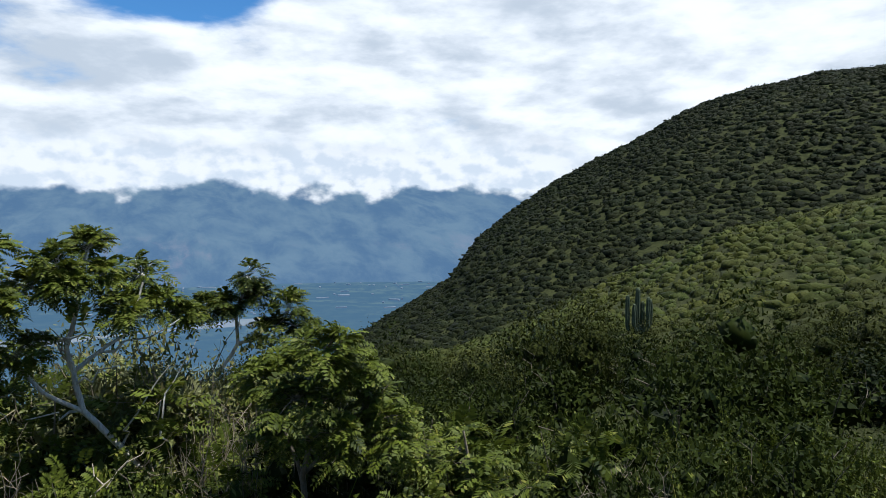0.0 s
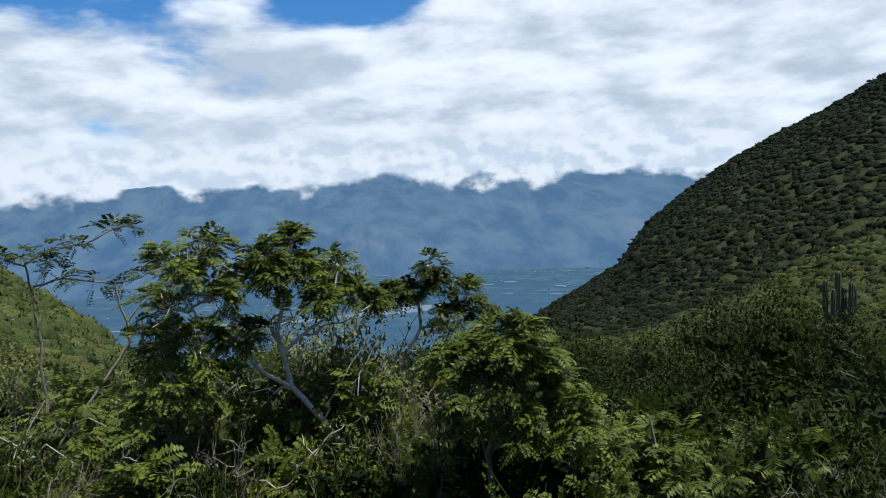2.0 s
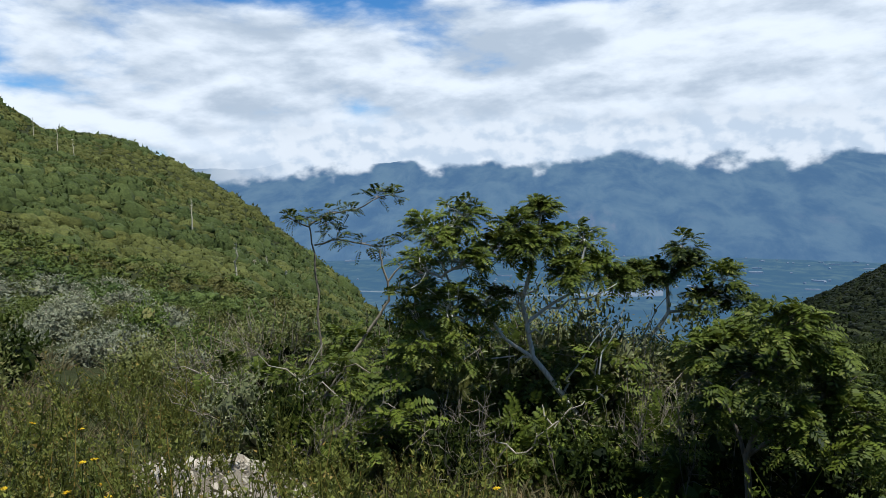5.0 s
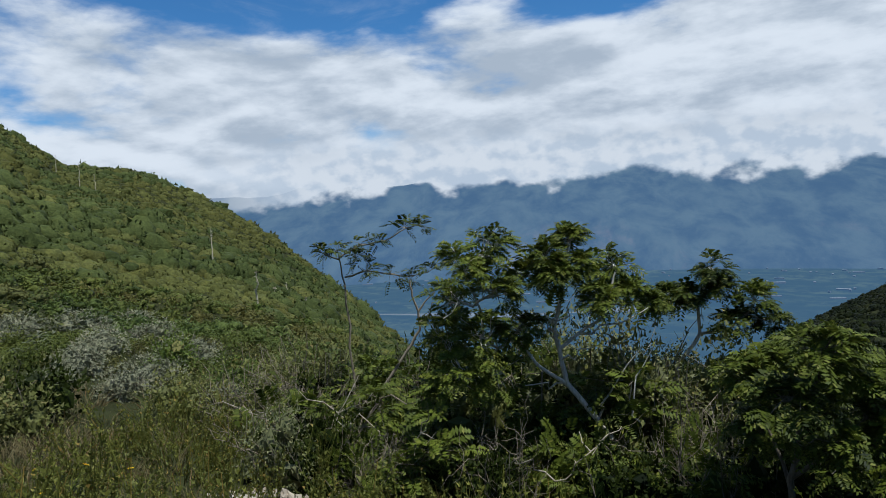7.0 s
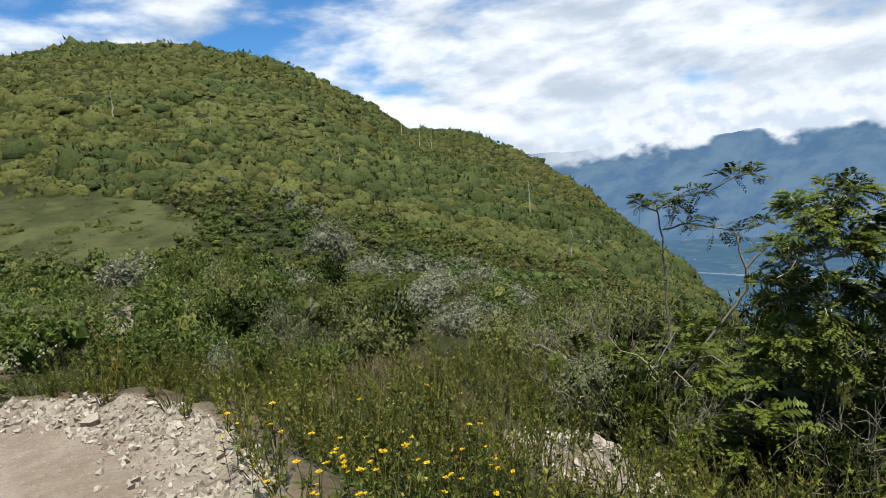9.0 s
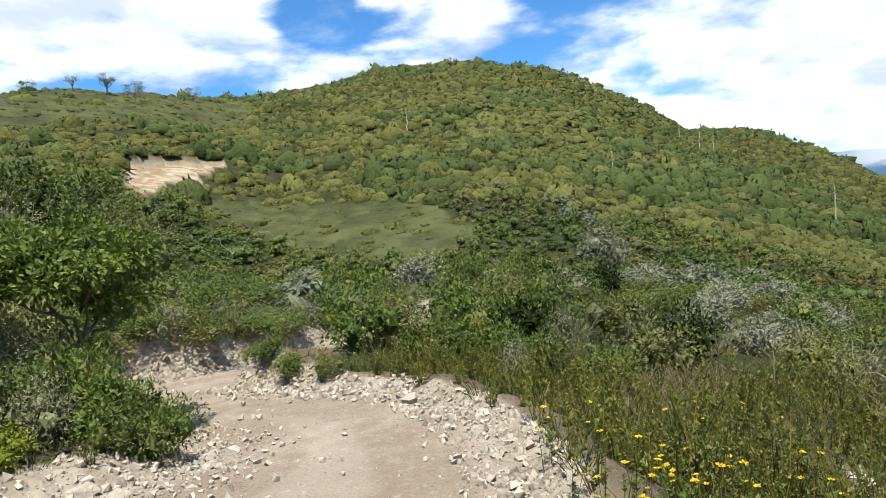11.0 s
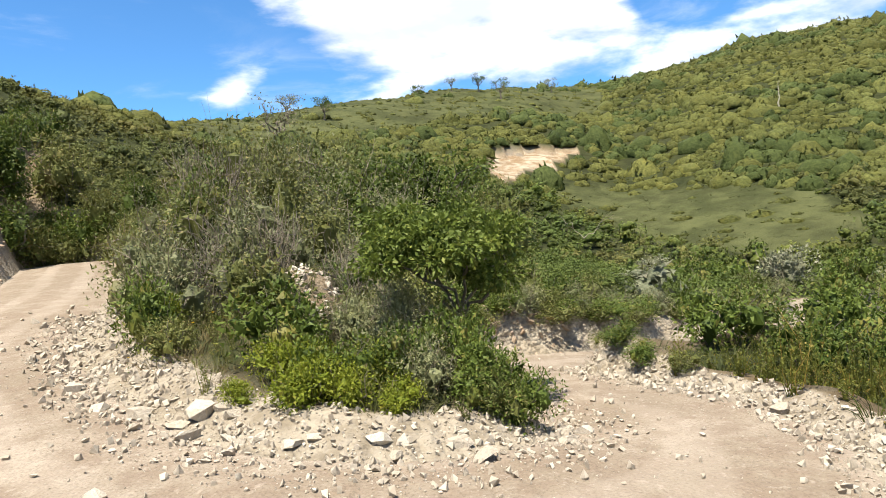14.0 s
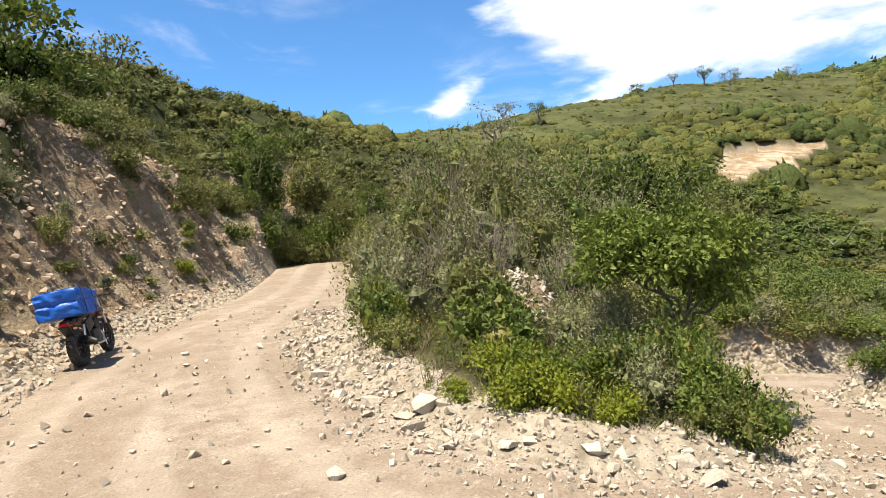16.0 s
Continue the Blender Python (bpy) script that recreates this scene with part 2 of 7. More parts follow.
def soil_material():
    m, n, co = material("hillside_soil")
    big = n.noise(co, 0.05, 6.0, 0.6)
    mid = n.noise(co, 0.9, 6.0, 0.65)
    grit = n.noise(co, 14.0, 6.0, 0.7)
    col = n.mix(n.ramp(mid, 0.35, 0.65), (0.026, 0.032, 0.010), (0.062, 0.070, 0.024))
    turf = n.mix(n.ramp(n.noise(co, 0.25, 8.0, 0.72), 0.36, 0.62), (0.056, 0.064, 0.022), (0.122, 0.130, 0.050))
    col = n.mix(n.add("ShaderNodeAttribute", attribute_name="grassy").outputs["Fac"], col, turf)
    col = n.mix(n.ramp(big, 0.42, 0.66, 0.0, 0.25), col, (0.060, 0.057, 0.025))
    col = n.mix(n.ramp(grit, 0.52, 0.75, 0.0, 0.7), col, (0.05, 0.045, 0.03))
    bare = n.add("ShaderNodeAttribute", attribute_name="bare").outputs["Fac"]
    dust = n.add("ShaderNodeAttribute", attribute_name="dust").outputs["Fac"]
    clay = n.mix(n.ramp(n.noise(co, 0.7, 8.0, 0.7), 0.32, 0.68), (0.40, 0.27, 0.165), (0.74, 0.58, 0.40))
    clay = n.mix(n.ramp(n.noise(co, 0.45, 4.0, 0.6), 0.50, 0.62), clay, (0.46, 0.38, 0.29))
    chip = n.add("ShaderNodeTexVoronoi", {"Vector": n.add("ShaderNodeMapping", {"Vector": co, "Scale": (1, 1, 1.8)}).outputs[0], "Scale": 7.5, "Randomness": 1.0})
    pale = n.mix(n.ramp(chip.outputs["Distance"], 0.05, 0.28, 0.6, 0.0), clay, (0.80, 0.68, 0.52))
    pale = n.mix(n.ramp(n.noise(co, 9.0, 6.0, 0.75), 0.56, 0.72, 0.0, 0.8), pale, (0.11, 0.075, 0.05))
    pale = n.mix(n.ramp(bare, 0.90, 1.0, 0.0, 0.75), pale, n.mix(n.ramp(n.noise(co, 0.55, 7.0, 0.75, 0.8), 0.40, 0.60), (0.46, 0.29, 0.15), (0.84, 0.72, 0.54)))
    col = n.mix(bare, col, pale)
    sand = n.mix(n.ramp(n.noise(co, 3.0, 7.0, 0.7), 0.35, 0.65), (0.33, 0.27, 0.195), (0.49, 0.42, 0.325))
    col = n.mix(n.ramp(n.math("ADD", dust, n.math("MULTIPLY", n.noise(co, 2.0, 6.0, 0.7), 0.6)), 0.55, 0.85), col, sand)
    h = n.math("ADD", n.math("MULTIPLY", mid, 0.6), n.math("MULTIPLY", grit, 0.3))
    crag = n.noise(co, 3.2, 9.0, 0.78, 0.6)
    h = n.math("ADD", h, n.math("MULTIPLY", n.math("MULTIPLY", crag, n.math("SUBTRACT", bare, dust, clamp=True)), 4.0))
    h = n.math("SUBTRACT", h, n.math("MULTIPLY", n.math("MULTIPLY", chip.outputs["Distance"], bare), 0.9))
    finish(n, n.mix(1.0, col, (0.60, 0.60, 0.58), "MULTIPLY"), 0.95, h, 0.9, 0.12, spec=0.08)
    return m


def road_material():
    m, n, co = material("dirt_road")
    big = n.noise(co, 0.35, 5.0, 0.6, 0.6)
    mid = n.noise(co, 2.6, 7.0, 0.68)
    grit = n.noise(co, 38.0, 5.0, 0.7)
    peb = n.add("ShaderNodeTexVoronoi", {"Vector": co, "Scale": 26.0}).outputs["Distance"]
    col = n.mix(n.ramp(big, 0.32, 0.68), (0.30, 0.235, 0.163), (0.44, 0.362, 0.270))
    col = n.mix(n.ramp(mid, 0.42, 0.60, 0.0, 0.75), col, (0.29, 0.215, 0.150))
    col = n.mix(n.math("MULTIPLY", n.ramp(peb, 0.10, 0.26, 0.4, 0.0), n.ramp(n.noise(co, 3.5, 4.0, 0.7), 0.45, 0.6)), col, (0.66, 0.59, 0.49))
    col = n.mix(n.ramp(grit, 0.48, 0.64, 0.0, 0.65), col, (0.19, 0.14, 0.095))
    col = n.mix(n.ramp(n.noise(co, 11.0, 5.0, 0.7), 0.54, 0.68, 0.0, 0.3), col, (0.66, 0.57, 0.46))
    edge = n.add("ShaderNodeAttribute", attribute_name="bare").outputs["Fac"]
    wob = n.math("ADD", edge, n.math("MULTIPLY", n.noise(co, 0.8, 3.0), 0.5))
    rut = n.math("MULTIPLY", n.math("ADD", n.math("SINE", n.math("MULTIPLY", wob, 5.2)), 1.0), 0.5)
    col = n.mix(n.math("MULTIPLY", n.ramp(rut, 0.55, 0.95), 0.2), col, (0.62, 0.53, 0.42))
    h = n.math("ADD", n.math("MULTIPLY", mid, 0.5), n.math("MULTIPLY", grit, 0.22))
    h = n.math("SUBTRACT", h, n.math("MULTIPLY", peb, 0.35))
    h = n.math("SUBTRACT", h, n.math("MULTIPLY", rut, 0.5))
    finish(n, n.mix(1.0, col, (0.58, 0.58, 0.58), "MULTIPLY"), 0.95, h, 0.8, 0.03, spec=0.2)
    return m


def stone_material(name, a, b, stain):
    m, n, co = material(name)
    rnd = n.add("ShaderNodeObjectInfo").outputs["Random"]
    isl = n.add("ShaderNodeNewGeometry").outputs["Random Per Island"]
    g = n.noise(co, 5.0, 8.0, 0.7)
    f = n.math("ADD", n.math("MULTIPLY", g, 0.7), n.math("MULTIPLY", n.math("ADD", rnd, isl), 0.25), clamp=True)
    col = n.mix(n.ramp(f, 0.3, 0.85), a, b)
    col = n.mix(n.ramp(n.noise(co, 2.2, 4.0), 0.55, 0.75, 0.0, 0.6), col, stain)
    finish(n, n.mix(1.0, col, (0.60, 0.60, 0.60), "MULTIPLY"), 0.9, g, 0.7, 0.03, spec=0.25)
    return m


M["soil"] = soil_material()
M["road"] = road_material()
M["stone"] = stone_material("pale_limestone", (0.47, 0.39, 0.285), (0.77, 0.68, 0.54), (0.46, 0.35, 0.24))
M["gravel"] = stone_material("gravel", (0.44, 0.37, 0.275), (0.76, 0.67, 0.53), (0.45, 0.35, 0.24))
M["rubble"] = stone_material("bank_rubble", (0.32, 0.22, 0.14), (0.60, 0.46, 0.32), (0.36, 0.28, 0.20))
M["petal"] = leaf_material("yellow_petal", (0.75, 0.42, 0.01), (0.92, 0.66, 0.02), rough=0.6, through_light=0.3)


def far_material(name, kind):
    """Distance: hazy land far beyond the place, with the blue of the air between as a faint glow."""
    m, n, co = material(name)
    if kind == "mountain":
        # grain drawn out with the depth of the range, which is seen end on
        along = n.add("ShaderNodeMapping", {"Vector": co, "Rotation": (0, 0, radians(-25))}).outputs[0]
        co = n.add("ShaderNodeMapping", {"Vector": along, "Scale": (1.0, 0.42, 1.1)}).outputs[0]
        g = n.noise(co, 0.0055, 9.0, 0.66, 0.3)
        h = n.noise(co, 0.0012, 5.0, 0.6)
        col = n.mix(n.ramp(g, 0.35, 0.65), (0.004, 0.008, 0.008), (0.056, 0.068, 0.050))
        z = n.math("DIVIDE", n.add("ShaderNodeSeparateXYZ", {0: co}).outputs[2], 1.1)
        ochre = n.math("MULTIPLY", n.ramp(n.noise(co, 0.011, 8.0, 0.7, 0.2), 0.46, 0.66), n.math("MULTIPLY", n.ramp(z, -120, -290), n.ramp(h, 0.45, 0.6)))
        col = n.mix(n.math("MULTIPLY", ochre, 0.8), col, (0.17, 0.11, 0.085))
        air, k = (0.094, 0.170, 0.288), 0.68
        bump = n.add("ShaderNodeBump", {"Height": g, "Strength": 0.35, "Distance": 30.0}).outputs[0]
    elif kind in ("river", "town"):
        g = n.noise(co, 0.01, 5.0, 0.6)
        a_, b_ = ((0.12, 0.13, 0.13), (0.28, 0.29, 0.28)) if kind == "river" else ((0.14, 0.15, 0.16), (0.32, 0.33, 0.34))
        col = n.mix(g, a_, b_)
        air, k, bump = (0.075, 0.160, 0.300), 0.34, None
    else:
        g = n.noise(co, 0.004, 6.0, 0.6)
        strip = n.add("ShaderNodeMapping", {"Vector": co, "Rotation": (0, 0, 0.5), "Scale": (0.004, 0.016, 0.0)}).outputs[0]
        v = n.add("ShaderNodeTexVoronoi", {"Vector": strip, "Scale": 1.0}).outputs["Color"]
        s = n.add("ShaderNodeSeparateXYZ", {0: v}).outputs[0]
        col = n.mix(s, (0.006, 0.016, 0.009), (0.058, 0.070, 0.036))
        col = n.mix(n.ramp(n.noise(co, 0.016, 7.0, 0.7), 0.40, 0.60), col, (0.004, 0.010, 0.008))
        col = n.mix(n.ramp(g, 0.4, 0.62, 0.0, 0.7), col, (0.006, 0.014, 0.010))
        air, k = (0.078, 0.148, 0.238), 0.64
        bump = None
    d = {"Color": col}
    if bump:
        d["Normal"] = bump
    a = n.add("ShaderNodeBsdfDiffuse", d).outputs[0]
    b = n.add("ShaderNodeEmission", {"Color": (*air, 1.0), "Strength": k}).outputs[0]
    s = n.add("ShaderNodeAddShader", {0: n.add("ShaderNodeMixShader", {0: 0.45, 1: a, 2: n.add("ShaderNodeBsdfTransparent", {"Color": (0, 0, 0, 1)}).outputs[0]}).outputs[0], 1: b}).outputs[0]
    n.add("ShaderNodeOutputMaterial", {"Surface": s})
    return m


def cloud_bank_material():
    m, n, co = material("cloud_bank")
    z = n.add("ShaderNodeSeparateXYZ", {0: co}).outputs[2]
    flat = n.add("ShaderNodeMapping", {"Vector": co, "Scale": (1.0, 1.0, 1.5)}).outputs[0]
    puff = n.noise(flat, 0.0050, 4.0, 0.5, 0.0)
    roll = n.noise(flat, 0.0014, 4.0, 0.5, 0.3)
    h = n.math("ADD", n.math("MULTIPLY", z, 1 / 110.0), n.math("ADD", n.math("MULTIPLY", puff, 2.2), n.math("MULTIPLY", roll, 2.8)))
    side = n.add("ShaderNodeAttribute", attribute_name="fade").outputs["Fac"]
    a = n.math("MULTIPLY", n.ramp(h, 2.85, 3.40), side)
    g = n.noise(n.add("ShaderNodeMapping", {"Vector": flat, "Location": (40, 0, 60)}).outputs[0], 0.0050, 4.0, 0.5, 0.0)
    shade_ = n.ramp(n.math("SUBTRACT", puff, g), -0.12, 0.10)
    col = n.mix(shade_, (0.74, 0.80, 0.87), (1.0, 1.0, 1.0))
    e = n.add("ShaderNodeEmission", {"Color": col, "Strength": 0.61}).outputs[0]
    t = n.add("ShaderNodeBsdfTransparent").outputs[0]
    n.add("ShaderNodeOutputMaterial", {"Surface": n.add("ShaderNodeMixShader", {0: a, 1: t, 2: e}).outputs[0]})
    return m


M["cloud"] = cloud_bank_material()


def plain(name, colour, rough=0.5, metal=0.0, grain=0.0, spec=0.5):
    """Paint, plastic or metal with a little dust and unevenness."""
    m, n, co = material(name)
    d = n.noise(co, 18.0, 5.0, 0.6)
    col = n.mix(n.ramp(d, 0.5, 0.8, 0.0, 0.25 + grain), colour, (0.34, 0.29, 0.22))
    finish(n, col, n.math("ADD", rough, n.math("MULTIPLY", d, 0.15)), d, 0.15, 0.004, metal, spec=spec)
    return m


M["black"] = plain("black_plastic", (0.012, 0.012, 0.013), 0.45)
M["rubber"] = plain("tyre_rubber", (0.022, 0.021, 0.020), 0.8, grain=0.25)
M["steel"] = plain("bright_steel", (0.62, 0.62, 0.60), 0.3, 1.0)
M["paint"] = plain("dark_red_paint", (0.055, 0.012, 0.016), 0.25)
M["red_lens"] = plain("red_lens", (0.55, 0.015, 0.015), 0.2)
M["amber_lens"] = plain("amber_lens", (0.75, 0.32, 0.10), 0.25)
M["tarp"] = plain("blue_tarpaulin", (0.002, 0.088, 0.42), 0.42, grain=-0.19)
M["strap"] = plain("dark_strap", (0.01, 0.03, 0.12), 0.6)
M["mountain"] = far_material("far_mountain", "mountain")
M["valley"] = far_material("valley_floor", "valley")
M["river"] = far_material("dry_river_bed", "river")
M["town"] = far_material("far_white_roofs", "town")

# ---- mesh helpers ----
rng = np.random.default_rng(7)


def mesh_of(name, verts, faces, mat, hue=None, smooth=False, attr="hue"):
    """One mesh from arrays; faces is a list of integer arrays (n, 3) or (n, 4)."""
    me = bpy.data.meshes.new(name)
    verts = np.asarray(verts, dtype=np.float32)
    faces = [np.asarray(f, dtype=np.int32) for f in faces if len(f)]
    me.vertices.add(len(verts))
    me.vertices.foreach_set("co", verts.ravel())
    loops = np.concatenate([f.ravel() for f in faces])
    totals = np.concatenate([np.full(len(f), f.shape[1], dtype=np.int32) for f in faces])
    starts = np.concatenate([[0], np.cumsum(totals)[:-1]]).astype(np.int32)
    me.loops.add(len(loops))
    me.loops.foreach_set("vertex_index", loops)
    me.polygons.add(len(totals))
    me.polygons.foreach_set("loop_start", starts)
    me.polygons.foreach_set("use_smooth", np.full(len(totals), smooth, dtype=bool))
    if hue is not None:
        a = me.attributes.new(attr, "FLOAT", "POINT")
        a.data.foreach_set("value", np.asarray(hue, dtype=np.float32))
    me.materials.append(mat)
    me.update(calc_edges=True)
    return me


class Build:
    """Gathers pieces (vertices, faces, hue) into one mesh."""

    def __init__(self):
        self.v, self.f3, self.f4, self.h, self.n = [], [], [], [], 0

    def put(self, v, f, hue=0.5):
        v = np.asarray(v, dtype=np.float32)
        f = np.asarray(f, dtype=np.int32)
        (self.f3 if f.shape[1] == 3 else self.f4).append(f + self.n)
        self.v.append(v)
        self.h.append(np.broadcast_to(np.asarray(hue, dtype=np.float32), (len(v),)))
        self.n += len(v)

    def mesh(self, name, mat, smooth=False):
        return mesh_of(name, np.concatenate(self.v), [np.concatenate(f) for f in (self.f3, self.f4) if f], mat, np.concatenate(self.h), smooth)


def part(name, me, parent=None, label=""):
    ob = new(name, me)
    ob.parent = parent
    return tagged(ob, label) if label else ob


def sstep(a, b, x):
    t = np.clip((x - a) / (b - a), 0.0, 1.0)
    return t * t * (3 - 2 * t)


# ---- the lie of the land ----
OX, OY = -0.3, -0.5                       # the middle of the camera's stand


def lattice(x, y, seed):
    """Smooth value noise in -1..1."""
    xi, yi = np.floor(x).astype(np.int64), np.floor(y).astype(np.int64)
    fx, fy = x - xi, y - yi
    fx, fy = fx * fx * (3 - 2 * fx), fy * fy * (3 - 2 * fy)

    def val(i, j):
        k = (i * 374761393 + j * 668265263 + seed * 974711) & 0xFFFFFFFF
        k = ((k ^ (k >> 13)) * 1274126177) & 0xFFFFFFFF
        return ((k ^ (k >> 16)) & 0xFFFF) / 32767.5 - 1.0
    a = val(xi, yi) * (1 - fx) + val(xi + 1, yi) * fx
    b = val(xi, yi + 1) * (1 - fx) + val(xi + 1, yi + 1) * fx
    return a * (1 - fy) + b * fy


def fractal(x, y, scale, octaves=4, seed=1):
    total, amp = 0.0, 1.0
    for k in range(octaves):
        total = total + amp * lattice(x / scale, y / scale, seed + k)
        scale, amp = scale / 2.03, amp * 0.5
    return total


# the fall of the open ground by azimuth
FALL = np.array([(-90, .12), (-40, .155), (-20, .20), (-5, .235), (10, .26), (40, .26), (52, .16), (65, .115), (85, .085), (100, .07),
                 (115, .01), (130, -.04), (150, -.05), (180, -.08), (230, -.06), (270, .10)])
# crests: azimuth, distance of foot, distance of crest, height of crest
HILL_LEFT = np.array([(36, 60, 250, -75), (44, 55, 250, -38.5), (50, 52, 260, -17.5), (56, 50, 285, 5), (62, 46, 285, 20.5), (67, 40, 245, 19), (71, 38, 225, 31),
                      (76, 36, 215, 40), (85, 34, 212, 46), (92, 36, 205, 44.5), (97, 38, 195, 38.5), (103, 40, 185, 34), (112, 36, 165, 33), (125, 26, 135, 26.5),
                      (134, 22, 112, 20.5), (144, 20, 84, 17), (151, 20, 66, 15.5), (160, 20, 46, 14), (172, 18, 34, 12), (200, 16, 40, 11), (240, 20, 60, 6), (262, 30, 90, 0)])
HILL_RIGHT = np.array([(-90, 120, 300, 20), (-60, 120, 310, 50), (-46, 120, 320, 58), (-33.8, 118, 330, 59.5), (-29.6, 116, 330, 58.5), (-25, 115, 328, 53), (-19.6, 114, 325, 42.5),
                       (-15, 112, 322, 28), (-9.8, 110, 320, 12), (-5.6, 110, 318, -3.5), (-3.1, 110, 316, -15), (-0.6, 110, 314, -34), (4.4, 110, 312, -51), (8, 110, 310, -62), (14, 110, 310, -95)])
SPUR = np.array([(-90, 42, 90, 4), (-50, 42, 95, 6), (-34, 42, 98, 2.8), (-30, 42, 98, 0.7), (-25, 42, 96, -2.2), (-20, 42, 95, -6.8), (-13, 42, 94, -11.5),
                 (-5.7, 42, 94, -16.4), (-0.7, 42, 94, -19), (9, 43, 94, -21), (16, 44, 94, -29)])


def hill(az, r, table, base_of):
    foot, crest, top = (np.interp(az, table[:, 0], table[:, k]) for k in (1, 2, 3))
    t = np.clip((r - foot) / (crest - foot), 0.0, 1.0)
    s = 0.45 * t + 0.55 * t * t * (3 - 2 * t)
    z0 = base_of(az, foot)
    z = z0 + (top - z0) * s - 0.32 * np.maximum(r - crest, 0) - 0.0006 * np.maximum(r - crest, 0) ** 2
    ok = (az >= table[0, 0]) & (az <= table[-1, 0]) & (r > foot)
    return np.where(ok, z, -1e4)


def open_ground(az, r):
    g = np.interp(az, FALL[:, 0], FALL[:, 1])
    z = -g * np.maximum(r - 1.5, 0) - 0.22 * np.maximum(r - 300, 0)
    return np.maximum(z, -372.0)


# the hairpin road's middle line: x, y, height, half its width
ROAD = np.array([(-16.6, -26.2, 1.25, 1.7), (-14.3, -22.8, 1.0, 1.75), (-10.0, -17.2, .58, 1.75), (-5.4, -12.8, .27, 2.1), (-2.9, -8.4, .04, 2.3),
                 (-1.9, -5.2, -.02, 2.35), (-2.5, -2.9, -.06, 2.1), (-4.7, -1.62, -.22, 1.42), (-7.05, -1.85, -.45, 1.12), (-8.8, -3.6, -.68, .98), (-10.9, -5.1, -.95, 1.15), (-14.2, -3.3, -1.4, 1.2),
                 (-18.5, -1.2, -2.1, 1.4), (-26, 3.5, -3.4, 1.6)])


def curve_through(pts, per=10):
    """A Catmull-Rom curve through the rows of pts."""
    out = []
    p = np.vstack([2 * pts[0] - pts[1], pts, 2 * pts[-1] - pts[-2]])
    for i in range(1, len(p) - 2):
        for k in range(per):
            t = k / per
            out.append(0.5 * (2 * p[i] + (p[i + 1] - p[i - 1]) * t + (2 * p[i - 1] - 5 * p[i] + 4 * p[i + 1] - p[i + 2]) * t * t
                              + (3 * p[i] - p[i - 1] - 3 * p[i + 1] + p[i + 2]) * t ** 3))
    out.append(pts[-1])
    return np.array(out)


LINE = curve_through(ROAD, 6)


def to_road(x, y):
    """Distance from the road's edge (minus: on it), its height there, the side (+1 outside of the bend) and how far along (row of ROAD)."""
    best = np.full(x.shape, 1e9)
    z, side, along = np.zeros(x.shape), np.zeros(x.shape), np.zeros(x.shape)
    for i in range(len(LINE) - 1):
        a, b = LINE[i], LINE[i + 1]
        ux, uy = b[0] - a[0], b[1] - a[1]
        t = np.clip(((x - a[0]) * ux + (y - a[1]) * uy) / (ux * ux + uy * uy), 0, 1)
        px, py = x - a[0] - t * ux, y - a[1] - t * uy
        d = np.hypot(px, py) - (a[3] + t * (b[3] - a[3]))
        near = d < best
        best = np.where(near, d, best)
        z = np.where(near, a[2] + t * (b[2] - a[2]), z)
        side = np.where(near, np.sign(px * uy - py * ux), side)
        along = np.where(near, (i + t) / 6.0, along)
    # away from the road, the heights of all its stretches melt into one another
    wsum, zsum = np.zeros(x.shape), np.zeros(x.shape)
    for p in LINE[::2]:
        w = 1.0 / ((x - p[0]) ** 2 + (y - p[1]) ** 2 + 0.5) ** 2
        wsum, zsum = wsum + w, zsum + w * p[2]
    k = sstep(0.3, 2.5, best)
    return best, z * (1 - k) + zsum / wsum * k, side, along


